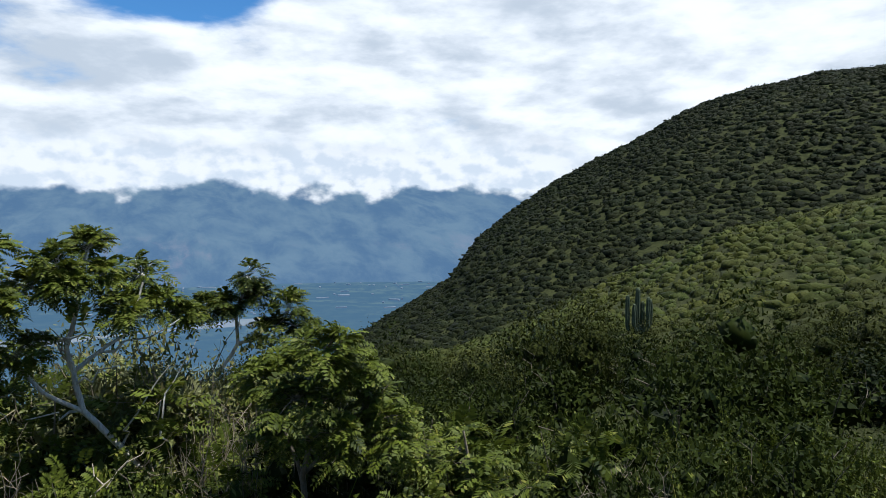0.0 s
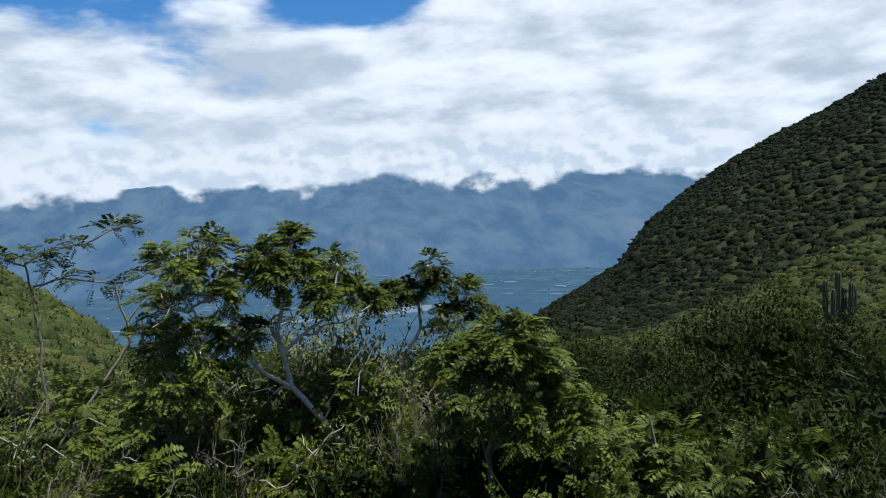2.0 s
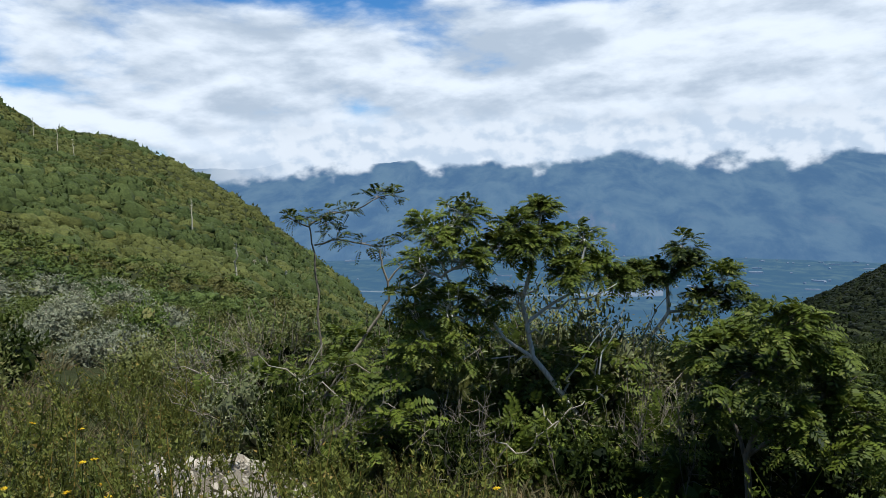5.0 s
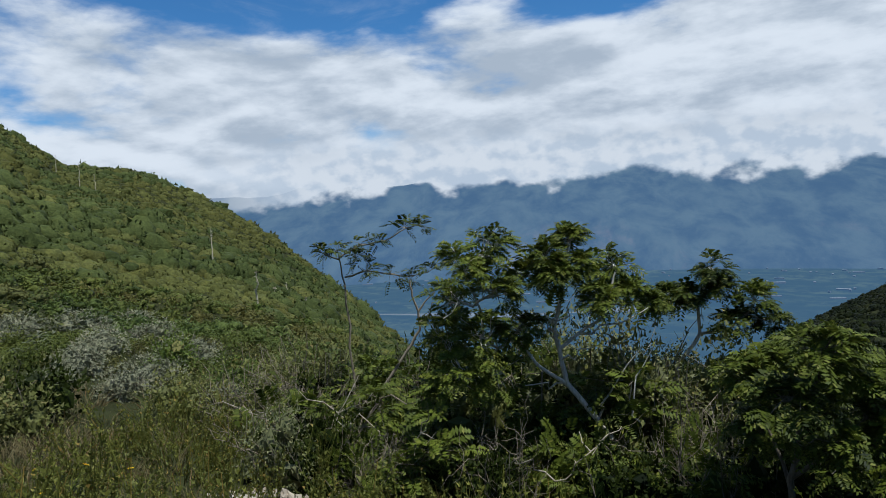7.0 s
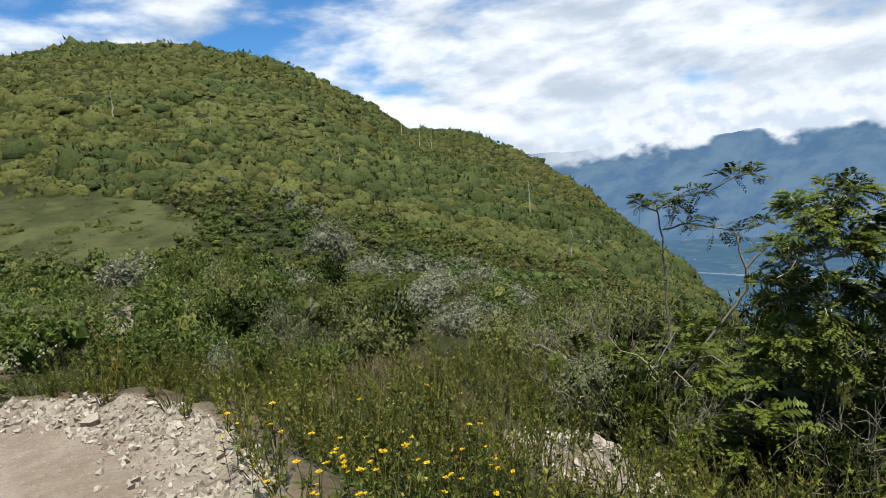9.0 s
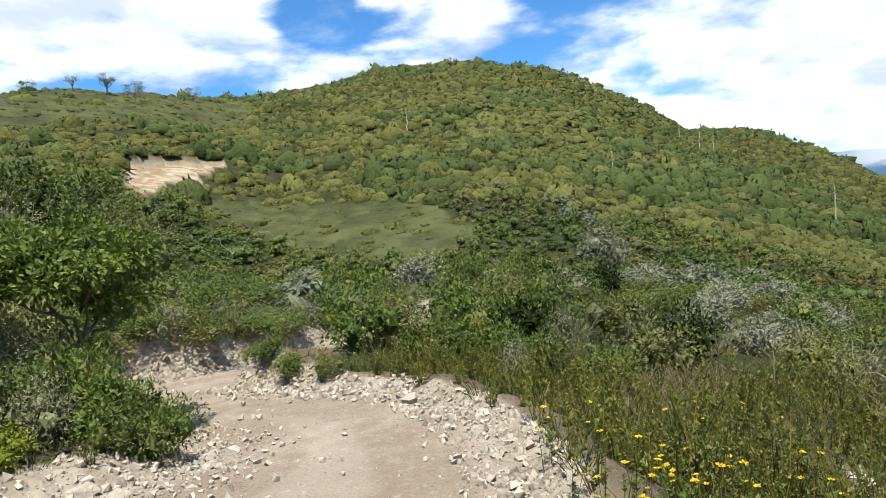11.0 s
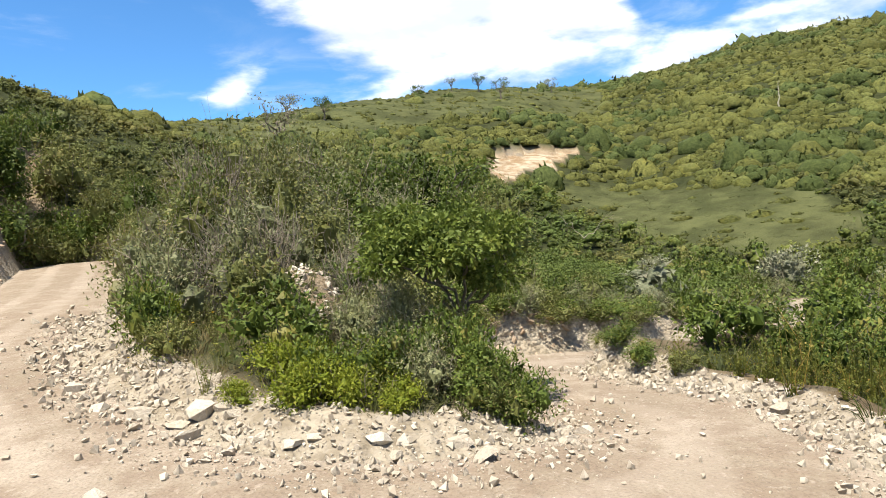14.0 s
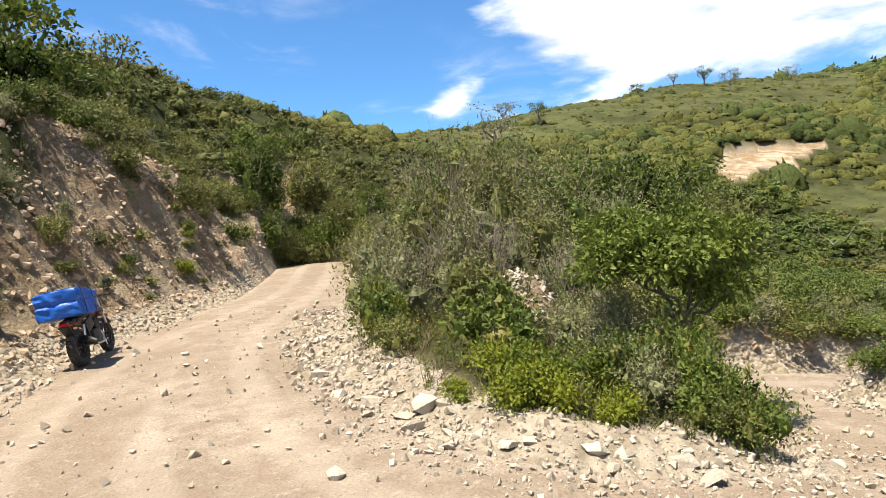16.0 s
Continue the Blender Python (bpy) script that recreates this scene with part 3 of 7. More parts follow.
def land(x, y):
    """Height of the ground, distance from the road's edge, and how bare the soil is."""
    x, y = np.asarray(x, float), np.asarray(y, float)
    dx_, dy_ = x - OX, y - OY
    r = np.hypot(dx_, dy_)
    az = np.degrees(np.arctan2(-dx_, dy_))
    az = np.where(az < -90, az + 360, az)
    az = az + 1.6 * fractal(x, y, 60.0, 2, 5) * sstep(30, 120, r) * (1 - sstep(200, 260, r))
    z = open_ground(az, r)
    z = np.maximum(z, hill(az, r, HILL_LEFT, open_ground))
    z = np.maximum(z, hill(az, r, HILL_RIGHT, open_ground))
    z = np.maximum(z, hill(az, r, SPUR, open_ground))
    far = 1 - sstep(900, 1400, r)
    z = z + fractal(x, y, 30.0, 3, 11) * np.minimum(0.010 * r, 1.1) * far
    d, zr, side, along = to_road(x, y)
    near = r < 90
    e = np.maximum(d, 0.0)
    # the cut bank above the upper arm
    up = (1 - sstep(4.0, 5.0, along)) * (side > 0)
    steep = 1.0 + 0.25 * fractal(x, y, 3.0, 3, 21)
    bank = zr + (4.9 * sstep(0.1, 3.7, e * steep) + 0.28 * np.maximum(e - 3.3, 0))
    bank = bank + (0.45 * fractal(x, y, 2.2, 4, 23) + 0.30 * np.abs(fractal(x, y, 0.9, 3, 25)) + 0.08 * fractal(x, y, 0.3, 2, 27)) * sstep(0.2, 1.2, e) * (1 - sstep(4, 7, e))
    z = np.where(near & (up > 0), z + up * (np.maximum(np.minimum(bank, 13.0), z) - z), z)
    # the mound inside the hairpin
    inside = (side < 0) & near
    mound = zr + 1.35 * sstep(0.4, 4.4, e) * (1 - sstep(10, 30, e))
    z = z + inside * (1 - sstep(11.2, 12.6, along)) * (np.maximum(z, mound) - z)
    # the low cut face above the lower arm
    lip = np.interp(along, np.arange(len(ROAD)), ROAD[:, 2]) + (0.55 + 0.15 * fractal(x, y, 1.5, 3, 75)) * sstep(0.05, 0.5, e) + 0.32 * e
    held = inside * sstep(8.0, 8.5, along) * (1 - sstep(11.0, 12.3, along)) * (1 - sstep(4, 8, e))
    z = z + held * (np.minimum(z, lip) - z)
    # a heap of broken stone on the mound
    heap = np.exp(-(((x + 8.45) / 0.80) ** 2 + ((y + 7.55) / 0.80) ** 2))
    z = z + 0.95 * heap
    heap_2 = np.exp(-(((x + 4.45) / 0.6) ** 2 + ((y - 2.8) / 0.4) ** 2)) * (0.8 + 0.4 * fractal(x, y, 0.5, 2, 33))
    z = z + 0.16 * heap_2
    # rubble heaped along the outer edge of the bend and of the lower arm
    berm = (side > 0) * sstep(6.25, 7.0, along) * sstep(0.0, 0.5, e) * (1 - sstep(0.6, 1.4, e)) * (0.24 + 0.14 * fractal(x, y, 1.4, 2, 31))
    z = z + berm * near
    z = z + 0.05 * fractal(x, y, 1.3, 3, 41) * sstep(0.2, 1.2, e) * (1 - sstep(25, 60, r))
    w = sstep(0.0, 0.75, d)
    zroad = zr + 0.018 * fractal(x, y, 0.9, 3, 51) + 0.02 * np.minimum(np.abs(d), 2.0)
    z = np.where(near, zroad * (1 - w) + z * w, z)
    # the bare scarp on the far slope
    top_ = np.interp(az, [104.5, 109, 113.8], [90, 85.5, 80.5]) + 1.2 * fractal(x, y, 5.0, 2, 63)
    low_ = np.interp(az, [104.5, 107, 110, 111.3, 112.4, 113.8], [88, 79, 73, 65, 63, 70]) + 3.0 * fractal(x, y, 4.0, 3, 61)
    scarp = sstep(0, 1.2, r - low_) * sstep(0, 0.7, top_ - r) * sstep(104.3, 105.3, az) * (1 - sstep(112.6, 113.6, az)) * (r < 140)
    z = z - 1.1 * scarp * np.clip((r - low_) / np.maximum(top_ - low_, 1.0), 0, 1) ** 1.5
    cut = up * sstep(-0.1, 0.2, d) * (1 - sstep(3.5, 4.7, d * (1 + 0.3 * fractal(x, y, 2.5, 2, 71)) * (1 + 1.3 * sstep(2.3, 3.2, along))))
    wall_in = (side < 0) * sstep(7.0, 7.9, along) * (1 - sstep(10.3, 11.2, along)) * sstep(-0.1, 0.15, d) * (1 - sstep(0.45, 0.95, d + 0.25 * fractal(x, y, 1.2, 2, 73)))
    wide = np.where(side < 0, 1.35, 0.85)
    edge = (1 - sstep(0.2 * wide, 1.0 * wide, d)) * 0.9 * (1 - 0.75 * ((side > 0) & (along > 4.9) & (along < 6.4)))
    bare = np.clip(np.maximum.reduce([np.clip(scarp * 1.8, 0, 1), 0.86 * cut, 0.86 * wall_in, 0.9 * edge * near, 0.5 * (berm > 0.14), np.clip(heap * 2, 0, 0.85), np.clip(heap_2 * 2, 0, 0.85)]), 0, 1)
    dust = np.clip(np.maximum.reduce([(1 - sstep(0.3 * wide, 0.9 * wide, d)) * near, 0.75 * sstep(0.10, 0.22, berm) * (1 - sstep(0.3, 0.6, e)), np.clip(heap_2 * 1.2, 0, 0.6), wall_in * 0.1]), 0, 1)
    return z, d, bare, dust


def bald(az, r):
    """Grassy places with few shrubs: the field below the hill and the long ridge."""
    a = np.radians(az)
    ragged = fractal(-np.sin(a) * r, np.cos(a) * r, 7.0, 3, 145)
    field = (((az - 95.5) / 12) ** 2 + ((r - 58 - 0.7 * (az - 96)) / 10.5) ** 2) < 1 + 0.45 * ragged
    ridge = (az > 103) & (az < 141) & (r > np.interp(az, [103, 112, 125, 141], [130, 105, 78, 62])) & (r < 175)
    scarp = (r > np.interp(az, [104.5, 107, 110, 111.3, 112.4, 113.8], [87, 78, 72, 64, 62, 69])) & (r < np.interp(az, [104.5, 109, 113.8], [90.5, 86, 81])) & (az > 104.5) & (az < 113.5)
    return field, ridge, scarp


# ---- ground and road: one sheet of rings out to the valley ----
def rings():
    rr = [0.0]
    step = 0.12
    while rr[-1] < 4850:
        rr.append(rr[-1] + step)
        step = max(0.12, rr[-1] * (0.0175 if rr[-1] < 32 else 0.024 if rr[-1] < 60 else 0.03 if rr[-1] < 420 else 0.06))
    rr = np.array(rr[1:])
    # closest together over the cut bank and the mound, widest where nothing is looked at
    aa = np.radians(np.concatenate([np.linspace(0, 98, 190, endpoint=False), np.linspace(98, 174, 300, endpoint=False), np.linspace(174, 312, 36, endpoint=False), np.linspace(312, 360, 74, endpoint=False)]))
    n_az = len(aa)
    R_, A_ = np.meshgrid(rr, aa, indexing="ij")
    return R_, A_, len(rr), n_az


R_, A_, NR, NA = rings()
gx, gy = OX - np.sin(A_) * R_, OY + np.cos(A_) * R_
gz, gd, gb, gu = land(gx, gy)
# draw the grid onto the road's edge, so that the two sheets part along a clean line
cell = np.maximum(np.gradient(R_, axis=0), R_ * (2 * np.pi / NA)) * 0.6
snap = (np.abs(gd) < cell) & (R_ < 40)
sx, sy = gx[snap], gy[snap]
d0 = gd[snap]
ddx, ddy = (to_road(sx + 0.02, sy)[0] - d0) / 0.02, (to_road(sx, sy + 0.02)[0] - d0) / 0.02
k2 = np.maximum(ddx ** 2 + ddy ** 2, 0.3)
gx[snap], gy[snap] = sx - d0 * ddx / k2, sy - d0 * ddy / k2
gz, gd, gb, gu = land(gx, gy)
ring_index = np.arange(NR * NA).reshape(NR, NA)
q = np.stack([ring_index[:-1], np.roll(ring_index, -1, 1)[:-1], np.roll(ring_index, -1, 1)[1:], ring_index[1:]], -1).reshape(-1, 4)
verts = np.stack([gx, gy, gz], -1).reshape(-1, 3)
mid_d = gd.ravel()[q].mean(1)
mid_r = R_.ravel()[q].mean(1)


def sheet(name, keep, mat, extra=None):
    f = q[keep]
    used = np.unique(f)
    back = np.full(len(verts), -1, np.int64)
    back[used] = np.arange(len(used))
    v, b = verts[used], (gd if name == "road" else gb).ravel()[used]
    faces_ = [back[f]]
    if extra:                              # close the middle of the rings
        c = len(v)
        v = np.vstack([v, [[OX, OY, float(land(OX, OY)[0])]]])
        b = np.append(b, b[0])
        first = back[ring_index[0]]
        faces_.append(np.stack([np.full(NA, c), np.roll(first, -1), first], -1)[:, ::-1])
    me = mesh_of(name, v, faces_, mat, b, True, "bare")
    dust = gu.ravel()[used]
    dx_, dy_ = v[:, 0] - OX, v[:, 1] - OY
    az = np.degrees(np.arctan2(-dx_, dy_))
    open_ = bald(np.where(az < -90, az + 360, az), np.hypot(dx_, dy_))
    me.attributes.new("grassy", "FLOAT", "POINT").data.foreach_set("value", np.logical_or(*open_[:2]).astype(np.float32))
    me.attributes.new("dust", "FLOAT", "POINT").data.foreach_set("value", np.append(dust, dust[:1])[:len(v)].astype(np.float32))
    return new(name, me)


middle_road = float(land(OX, OY)[1]) < 0
on_road = (mid_d < 0) & (mid_r < 80)
ground = tagged(sheet("ground", ~on_road & (mid_r < 1150), M["soil"], not middle_road), "dry scrubby hillside soil with olive grass and bare clay", "ground", kind="structure")
road = tagged(sheet("road", on_road, M["road"], middle_road), "pale beige unpaved hairpin road of dust and gravel", "road", kind="structure")
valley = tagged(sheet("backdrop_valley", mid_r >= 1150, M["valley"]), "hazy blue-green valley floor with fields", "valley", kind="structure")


# ---- the range beyond the valley ----
def mountains():
    nr, na = 60, 260
    az = np.linspace(-40, 100, na)
    t = np.linspace(0, 1, nr)
    T_, Z_ = np.meshgrid(t, az, indexing="ij")
    r = 3080 + 1500 * T_
    x, y = OX - np.sin(np.radians(Z_)) * r, OY + np.cos(np.radians(Z_)) * r
    crest = 175 + 40 * np.sin(np.radians(Z_ * 5 + 20)) + 55 * fractal(Z_, Z_ * 0 + 3, 14.0, 4, 81)
    spurs = fractal(x + 0.25 * y, y, 900.0, 6, 91)
    h = crest * T_ ** 0.85 + 370 * T_ ** 0.85
    z = -372 + np.maximum(h * (1 + 0.16 * spurs * (1 - 0.55 * T_)) + 26 * spurs * T_, -5 + 12 * T_)
    idx = np.arange(nr * na).reshape(nr, na)
    f = np.stack([idx[:-1, :-1], idx[1:, :-1], idx[1:, 1:], idx[:-1, 1:]], -1).reshape(-1, 4)
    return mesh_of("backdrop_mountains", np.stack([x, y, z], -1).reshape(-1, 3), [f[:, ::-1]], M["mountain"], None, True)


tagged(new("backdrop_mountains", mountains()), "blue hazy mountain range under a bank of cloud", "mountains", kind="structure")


# ---- the bank of cloud that hides their tops ----
def cloud_bank():
    az = np.linspace(-14, 64, 160)
    zz = np.linspace(-60, 470, 14)
    Z_, A2 = np.meshgrid(zz, az, indexing="ij")
    r = 3880 + 60 * np.sin(np.radians(A2 * 7))
    v = np.stack([OX - np.sin(np.radians(A2)) * r, OY + np.cos(np.radians(A2)) * r, Z_], -1).reshape(-1, 3)
    idx = np.arange(v.shape[0]).reshape(Z_.shape)
    f = np.stack([idx[:-1, :-1], idx[:-1, 1:], idx[1:, 1:], idx[1:, :-1]], -1).reshape(-1, 4)
    fade = sstep(-14, -9, A2) * (1 - sstep(46, 62, A2)) * (1 - sstep(230, 460, Z_))
    return mesh_of("backdrop_clouds", v, [f], M["cloud"], fade.ravel(), True, "fade")


bank = tagged(new("backdrop_clouds", cloud_bank()), "bank of white cloud lying on the mountain tops", "clouds", kind="structure")
bank.visible_shadow = False


# ---- river bed and far roofs in the valley ----
def river():
    az = np.linspace(16, 47, 60)
    mid = 2080 + 60 * np.sin(np.radians(az * 9)) + 90 * (az > 33) * (az - 33) / 10
    wide = 34 + 26 * np.sin(np.radians(az * 23 + 40))
    a = np.radians(az)
    inner, outer = mid - wide, mid + wide
    v = np.concatenate([np.stack([OX - np.sin(a) * k, OY + np.cos(a) * k, np.full(60, -370.5)], 1) for k in (inner, outer)])
    i = np.arange(59)
    return mesh_of("river", v, [np.stack([i, i + 1, i + 61, i + 60], 1)[:, ::-1]], M["river"])


tagged(new("river", river()), "pale dry river bed winding through the valley", "river", kind="structure")


def far_roofs():
    g = np.random.default_rng(5)
    b = Build()
    f = [(0, 1, 3, 2), (4, 6, 7, 5), (0, 4, 5, 1), (2, 3, 7, 6), (0, 2, 6, 4), (1, 5, 7, 3)]
    cube = np.array([(i, j, k) for i in (-.5, .5) for j in (-.5, .5) for k in (0, 1)], float)
    for k in range(150):
        a, r = g.uniform(-3, 46), 3060 - 950 * g.random() ** 2.2
        L, w, h = 7 + 42 * g.random() ** 5, 7 + 9 * g.random(), 3 + 3 * g.random()
        t = radians(a + 12 * g.normal())
        v = cube * [L, w, h]
        v = np.stack([v[:, 0] * math.cos(t) - v[:, 1] * math.sin(t), v[:, 0] * math.sin(t) + v[:, 1] * math.cos(t), v[:, 2]], 1)
        b.put(v + [OX - math.sin(radians(a)) * r, OY + math.cos(radians(a)) * r, -371.5], f, 0.5)
    return b.mesh("far_town", M["town"])


tagged(new("far_town", far_roofs()), "tiny white roofs and greenhouses scattered across the valley", "town", kind="stuff")


def beside(row, e, side=1):
    """A place e metres off the road's edge (side 1: outside of the bend), by the row of ROAD."""
    i = min(int(row * 6), len(LINE) - 2)
    a, b = LINE[i], LINE[i + 1]
    t = row * 6 - i
    p = a + (b - a) * t
    u = np.array([b[1] - a[1], -(b[0] - a[0])]) / math.hypot(b[0] - a[0], b[1] - a[1])
    return float(p[0] + side * u[0] * (p[3] + e)), float(p[1] + side * u[1] * (p[3] + e))

# ---- plant builders ----
def height(x, y):
    return float(land(np.array([x]), np.array([y]))[0][0])


def unit(v):
    return v / (np.linalg.norm(v, axis=-1, keepdims=True) + 1e-9)


def blades(P, D, size, aspect, g, hue, flat=0.35):
    """Simple leaves: one folded-open diamond each. P, D: (n, 3); size: (n,)."""
    n = len(P)
    up = unit(g.normal(size=(n, 3)) + np.array([0, 0, 0.9]))
    side = unit(np.cross(D, up)) * (size * aspect * 0.5)[:, None]
    sag = np.array([0, 0, -1.0]) * (size * flat * 0.4)[:, None]
    tip = P + D * size[:, None] + sag
    mid = P + D * (size * 0.45)[:, None]
    V = np.stack([P, mid + side, tip, mid - side], 1).reshape(-1, 3)
    F = np.arange(4 * n).reshape(n, 4)
    return V, F, np.repeat(hue, 4)


def wedges(P, D, size, aspect, g, hue, face=None):
    """Leaf tufts far off: one three-cornered leaf each, turned loosely to face a given way."""
    n = len(P)
    over = g.normal(size=(n, 3)) + np.array([0, 0, 0.6]) if face is None else face + 0.35 * g.normal(size=(n, 3))
    side = unit(np.cross(D, over)) * (size * aspect * 0.5)[:, None]
    V = np.stack([P - side, P + side, P + D * size[:, None]], 1).reshape(-1, 3)
    return V, np.arange(3 * n).reshape(n, 3), np.repeat(hue, 3)


def fronds(P, D, L, pairs, leaflet, width, g, hue, droop=0.35):
    """Feather-shaped compound leaves: a bent midrib with pairs of narrow leaflets."""
    n = len(P)
    D = unit(D)
    up = unit(np.array([0, 0, 1.0]) + 0.35 * g.normal(size=(n, 3)))
    side = unit(np.cross(D, up))
    V, H = [], []
    for k in range(pairs):
        t = 0.22 + 0.78 * k / (pairs - 1)
        base = P + D * (L * t)[:, None] + np.array([0, 0, -1.0]) * (L * droop * t * t)[:, None]
        ahead = unit(D + np.array([0, 0, -1.0]) * (2 * droop * t))
        ll = leaflet * L * (0.75 + 0.5 * math.sin(math.pi * min(t, 0.95)))
        for s in (-1, 1):
            out = unit(side * s + ahead * 0.45 + np.array([0, 0, -0.22]) + 0.10 * g.normal(size=(n, 3)))
            w = ahead * (width * L)[:, None]
            tip = base + out * ll[:, None]
            m_ = base + out * (ll * 0.5)[:, None]
            V.append(np.stack([base, m_ + w, tip, m_ - w], 1))
            H.append(np.repeat(hue, 4).reshape(n, 4))
    V = np.concatenate(V, 1).reshape(-1, 3)
    H = np.concatenate(H, 1).reshape(-1)
    return V, np.arange(len(V)).reshape(-1, 4), H


def tube(path, radii, sides=5):
    path, radii = np.asarray(path, float), np.asarray(radii, float)
    t = unit(np.gradient(path, axis=0))
    a = unit(np.cross(t, np.array([0.31, 0.87, 0.38])))
    b = np.cross(t, a)
    ang = np.linspace(0, 2 * np.pi, sides, endpoint=False)
    V = path[:, None] + radii[:, None, None] * (np.cos(ang)[None, :, None] * a[:, None] + np.sin(ang)[None, :, None] * b[:, None])
    n = len(path)
    idx = np.arange(n * sides).reshape(n, sides)
    F = np.stack([idx[:-1], np.roll(idx, -1, 1)[:-1], np.roll(idx, -1, 1)[1:], idx[1:]], -1).reshape(-1, 4)
    return V.reshape(-1, 3), F


def bent(a, b, g, wobble=0.08, n=6):
    """A crooked path from a to b."""
    a, b = np.asarray(a, float), np.asarray(b, float)
    t = np.linspace(0, 1, n)[:, None]
    p = a + (b - a) * t
    k = np.linalg.norm(b - a) * wobble
    p[1:-1] += g.normal(size=(n - 2, 3)) * k * np.sin(np.pi * t[1:-1])
    return p


ICO = None


def lump(g, rough=0.25):
    """A crumpled twenty-sided ball."""
    global ICO
    if ICO is None:
        bm = bmesh.new()
        bmesh.ops.create_icosphere(bm, subdivisions=1, radius=1.0)
        ICO = (np.array([v.co[:] for v in bm.verts]), np.array([[v.index for v in f.verts] for f in bm.faces]))
        bm.free()
    v, f = ICO
    return v * (1 + rough * g.normal(size=(len(v), 1))), f


def dome_points(g, n, R, H, blobs):
    """Points and outward ways on the skins of several round clumps stacked in a dome."""
    c = g.normal(size=(blobs, 3))
    c = unit(c) * (g.random((blobs, 1)) ** 0.5) * 0.62
    c[:, 2] = np.abs(c[:, 2]) * 0.95 + 0.30
    rad = 0.32 + 0.22 * g.random(blobs)
    which = g.integers(0, blobs, n)
    d = unit(g.normal(size=(n, 3)) + np.array([0, 0, 0.35]))
    p = c[which] + d * (rad[which] * (0.45 + 0.62 * g.random(n) ** 0.6))[:, None]
    ok = p[:, 2] > 0.02
    p, d, which = p[ok], d[ok], which[ok]
    return p * np.array([R, R, H / 1.15]), d, which, c * np.array([R, R, H / 1.15]), rad


def shrub_mesh(name, mat, seed, R=1.0, H=1.2, n=1150, leaf=0.085, aspect=0.5, blobs=9, core=True, frond=False):
    g = np.random.default_rng(seed)
    b = Build()
    p, d, which, c, rad = dome_points(g, n, R, H, blobs)
    tint = g.random(blobs)
    hue = np.clip(0.25 + 0.6 * tint[which] + 0.15 * g.normal(size=len(p)), 0, 1)
    way_ = unit(d + 0.75 * g.normal(size=d.shape))
    size = leaf * (0.6 + 0.8 * g.random(len(p)))
    if frond:
        k = g.choice(len(p), len(p) // 7, replace=False)
        b.put(*fronds(p[k], unit(way_[k] + [0, 0, 0.2]), size[k] * 3.4, 7, 0.30, 0.055, g, hue[k]))
    else:
        b.put(*wedges(p, way_, size, aspect * 1.25, g, hue, d + [0, 0, 0.7]))
    if core:
        for i in range(blobs):
            v, f = lump(g, 0.3)
            b.put(v * rad[i] * 0.36 * np.array([R, R, H / 1.15]) + c[i], f, 0.6 if mat.name.startswith("silver") else 0.3)
    return b.mesh(name, mat)


def stems_mesh(name, mat, seed, R, H, n=7, thick=0.014, sub=2, reach=0.9):
    g = np.random.default_rng(seed)
    b = Build()
    for i in range(n):
        a = g.random() * 2 * np.pi
        k = reach * (0.3 + 0.7 * g.random())
        end = np.array([math.cos(a) * R * k, math.sin(a) * R * k, H * (0.65 + 0.4 * g.random())])
        path = bent((0.05 * math.cos(a), 0.05 * math.sin(a), -0.12), end, g, 0.09)
        b.put(*tube(path, np.linspace(thick, thick * 0.35, len(path)), 4))
        for j in range(sub):
            s = path[g.integers(2, 5)]
            e = s + unit(unit(end) + 0.8 * g.normal(size=3)) * H * (0.25 + 0.3 * g.random())
            q_ = bent(s, e, g, 0.1, 4)
            b.put(*tube(q_, np.linspace(thick * 0.5, thick * 0.15, 4), 3))
    return b.mesh(name, mat, True)


def plant(name, parts, label, category, group=""):
    """A thing of its own: an Empty at the base, with its meshes as parts."""
    root = tagged(new(name), label, category, group)
    for pname, me in parts:
        part(pname, me, root)
    return root


# ---- kinds of shrub; each kind is a few shapes, set out many times ----
KINDS = {
    "green": ("leaf", "green leafy shrub on the dry slope", 1850, 0.074, 0.52, 1.15),
    "olive": ("leaf_olive", "olive-green bushy shrub with small leaves", 1950, 0.066, 0.48, 1.15),
    "lime": ("leaf_lime", "bright yellow-green bush by the gravel", 1900, 0.066, 0.52, 0.95),
    "grey": ("leaf_grey", "silver-grey leafy shrub on the slope", 2500, 0.070, 0.5, 1.1),
    "drab": ("leaf_drab", "dusty grey-green twiggy shrub", 1950, 0.056, 0.45, 1.2),
    # deep green kind whose leaf colour includes shade
    "dark": ("leaf_deep_shaded", "dense deep green shrub with shade in its leaf colour", 1650, 0.080, 0.52, 1.1),
    "frond": ("leaf_fern", "green shrub with feathery compound leaves", 1150, 0.09, 0.5, 1.15),
}
shrub_shapes = {}
for ki, (kind, (mat, label, n, leaf, aspect, hh)) in enumerate(KINDS.items()):
    shrub_shapes[kind] = []
    for s in range(4):
        me = shrub_mesh("foliage", M[mat], 100 + ki * 10 + s, 1.0, hh, n, leaf, aspect, 8 + s, frond=kind == "frond")
        st = stems_mesh("stem", M["twig"] if kind in ("drab", "grey") else M["bark_dark"], 200 + ki * 10 + s, 0.9, hh * (0.92 if kind == "drab" else 0.9), 7 if kind == "drab" else 4,
                        sub=5 if kind == "drab" else 1)
        shrub_shapes[kind].append((me, st))
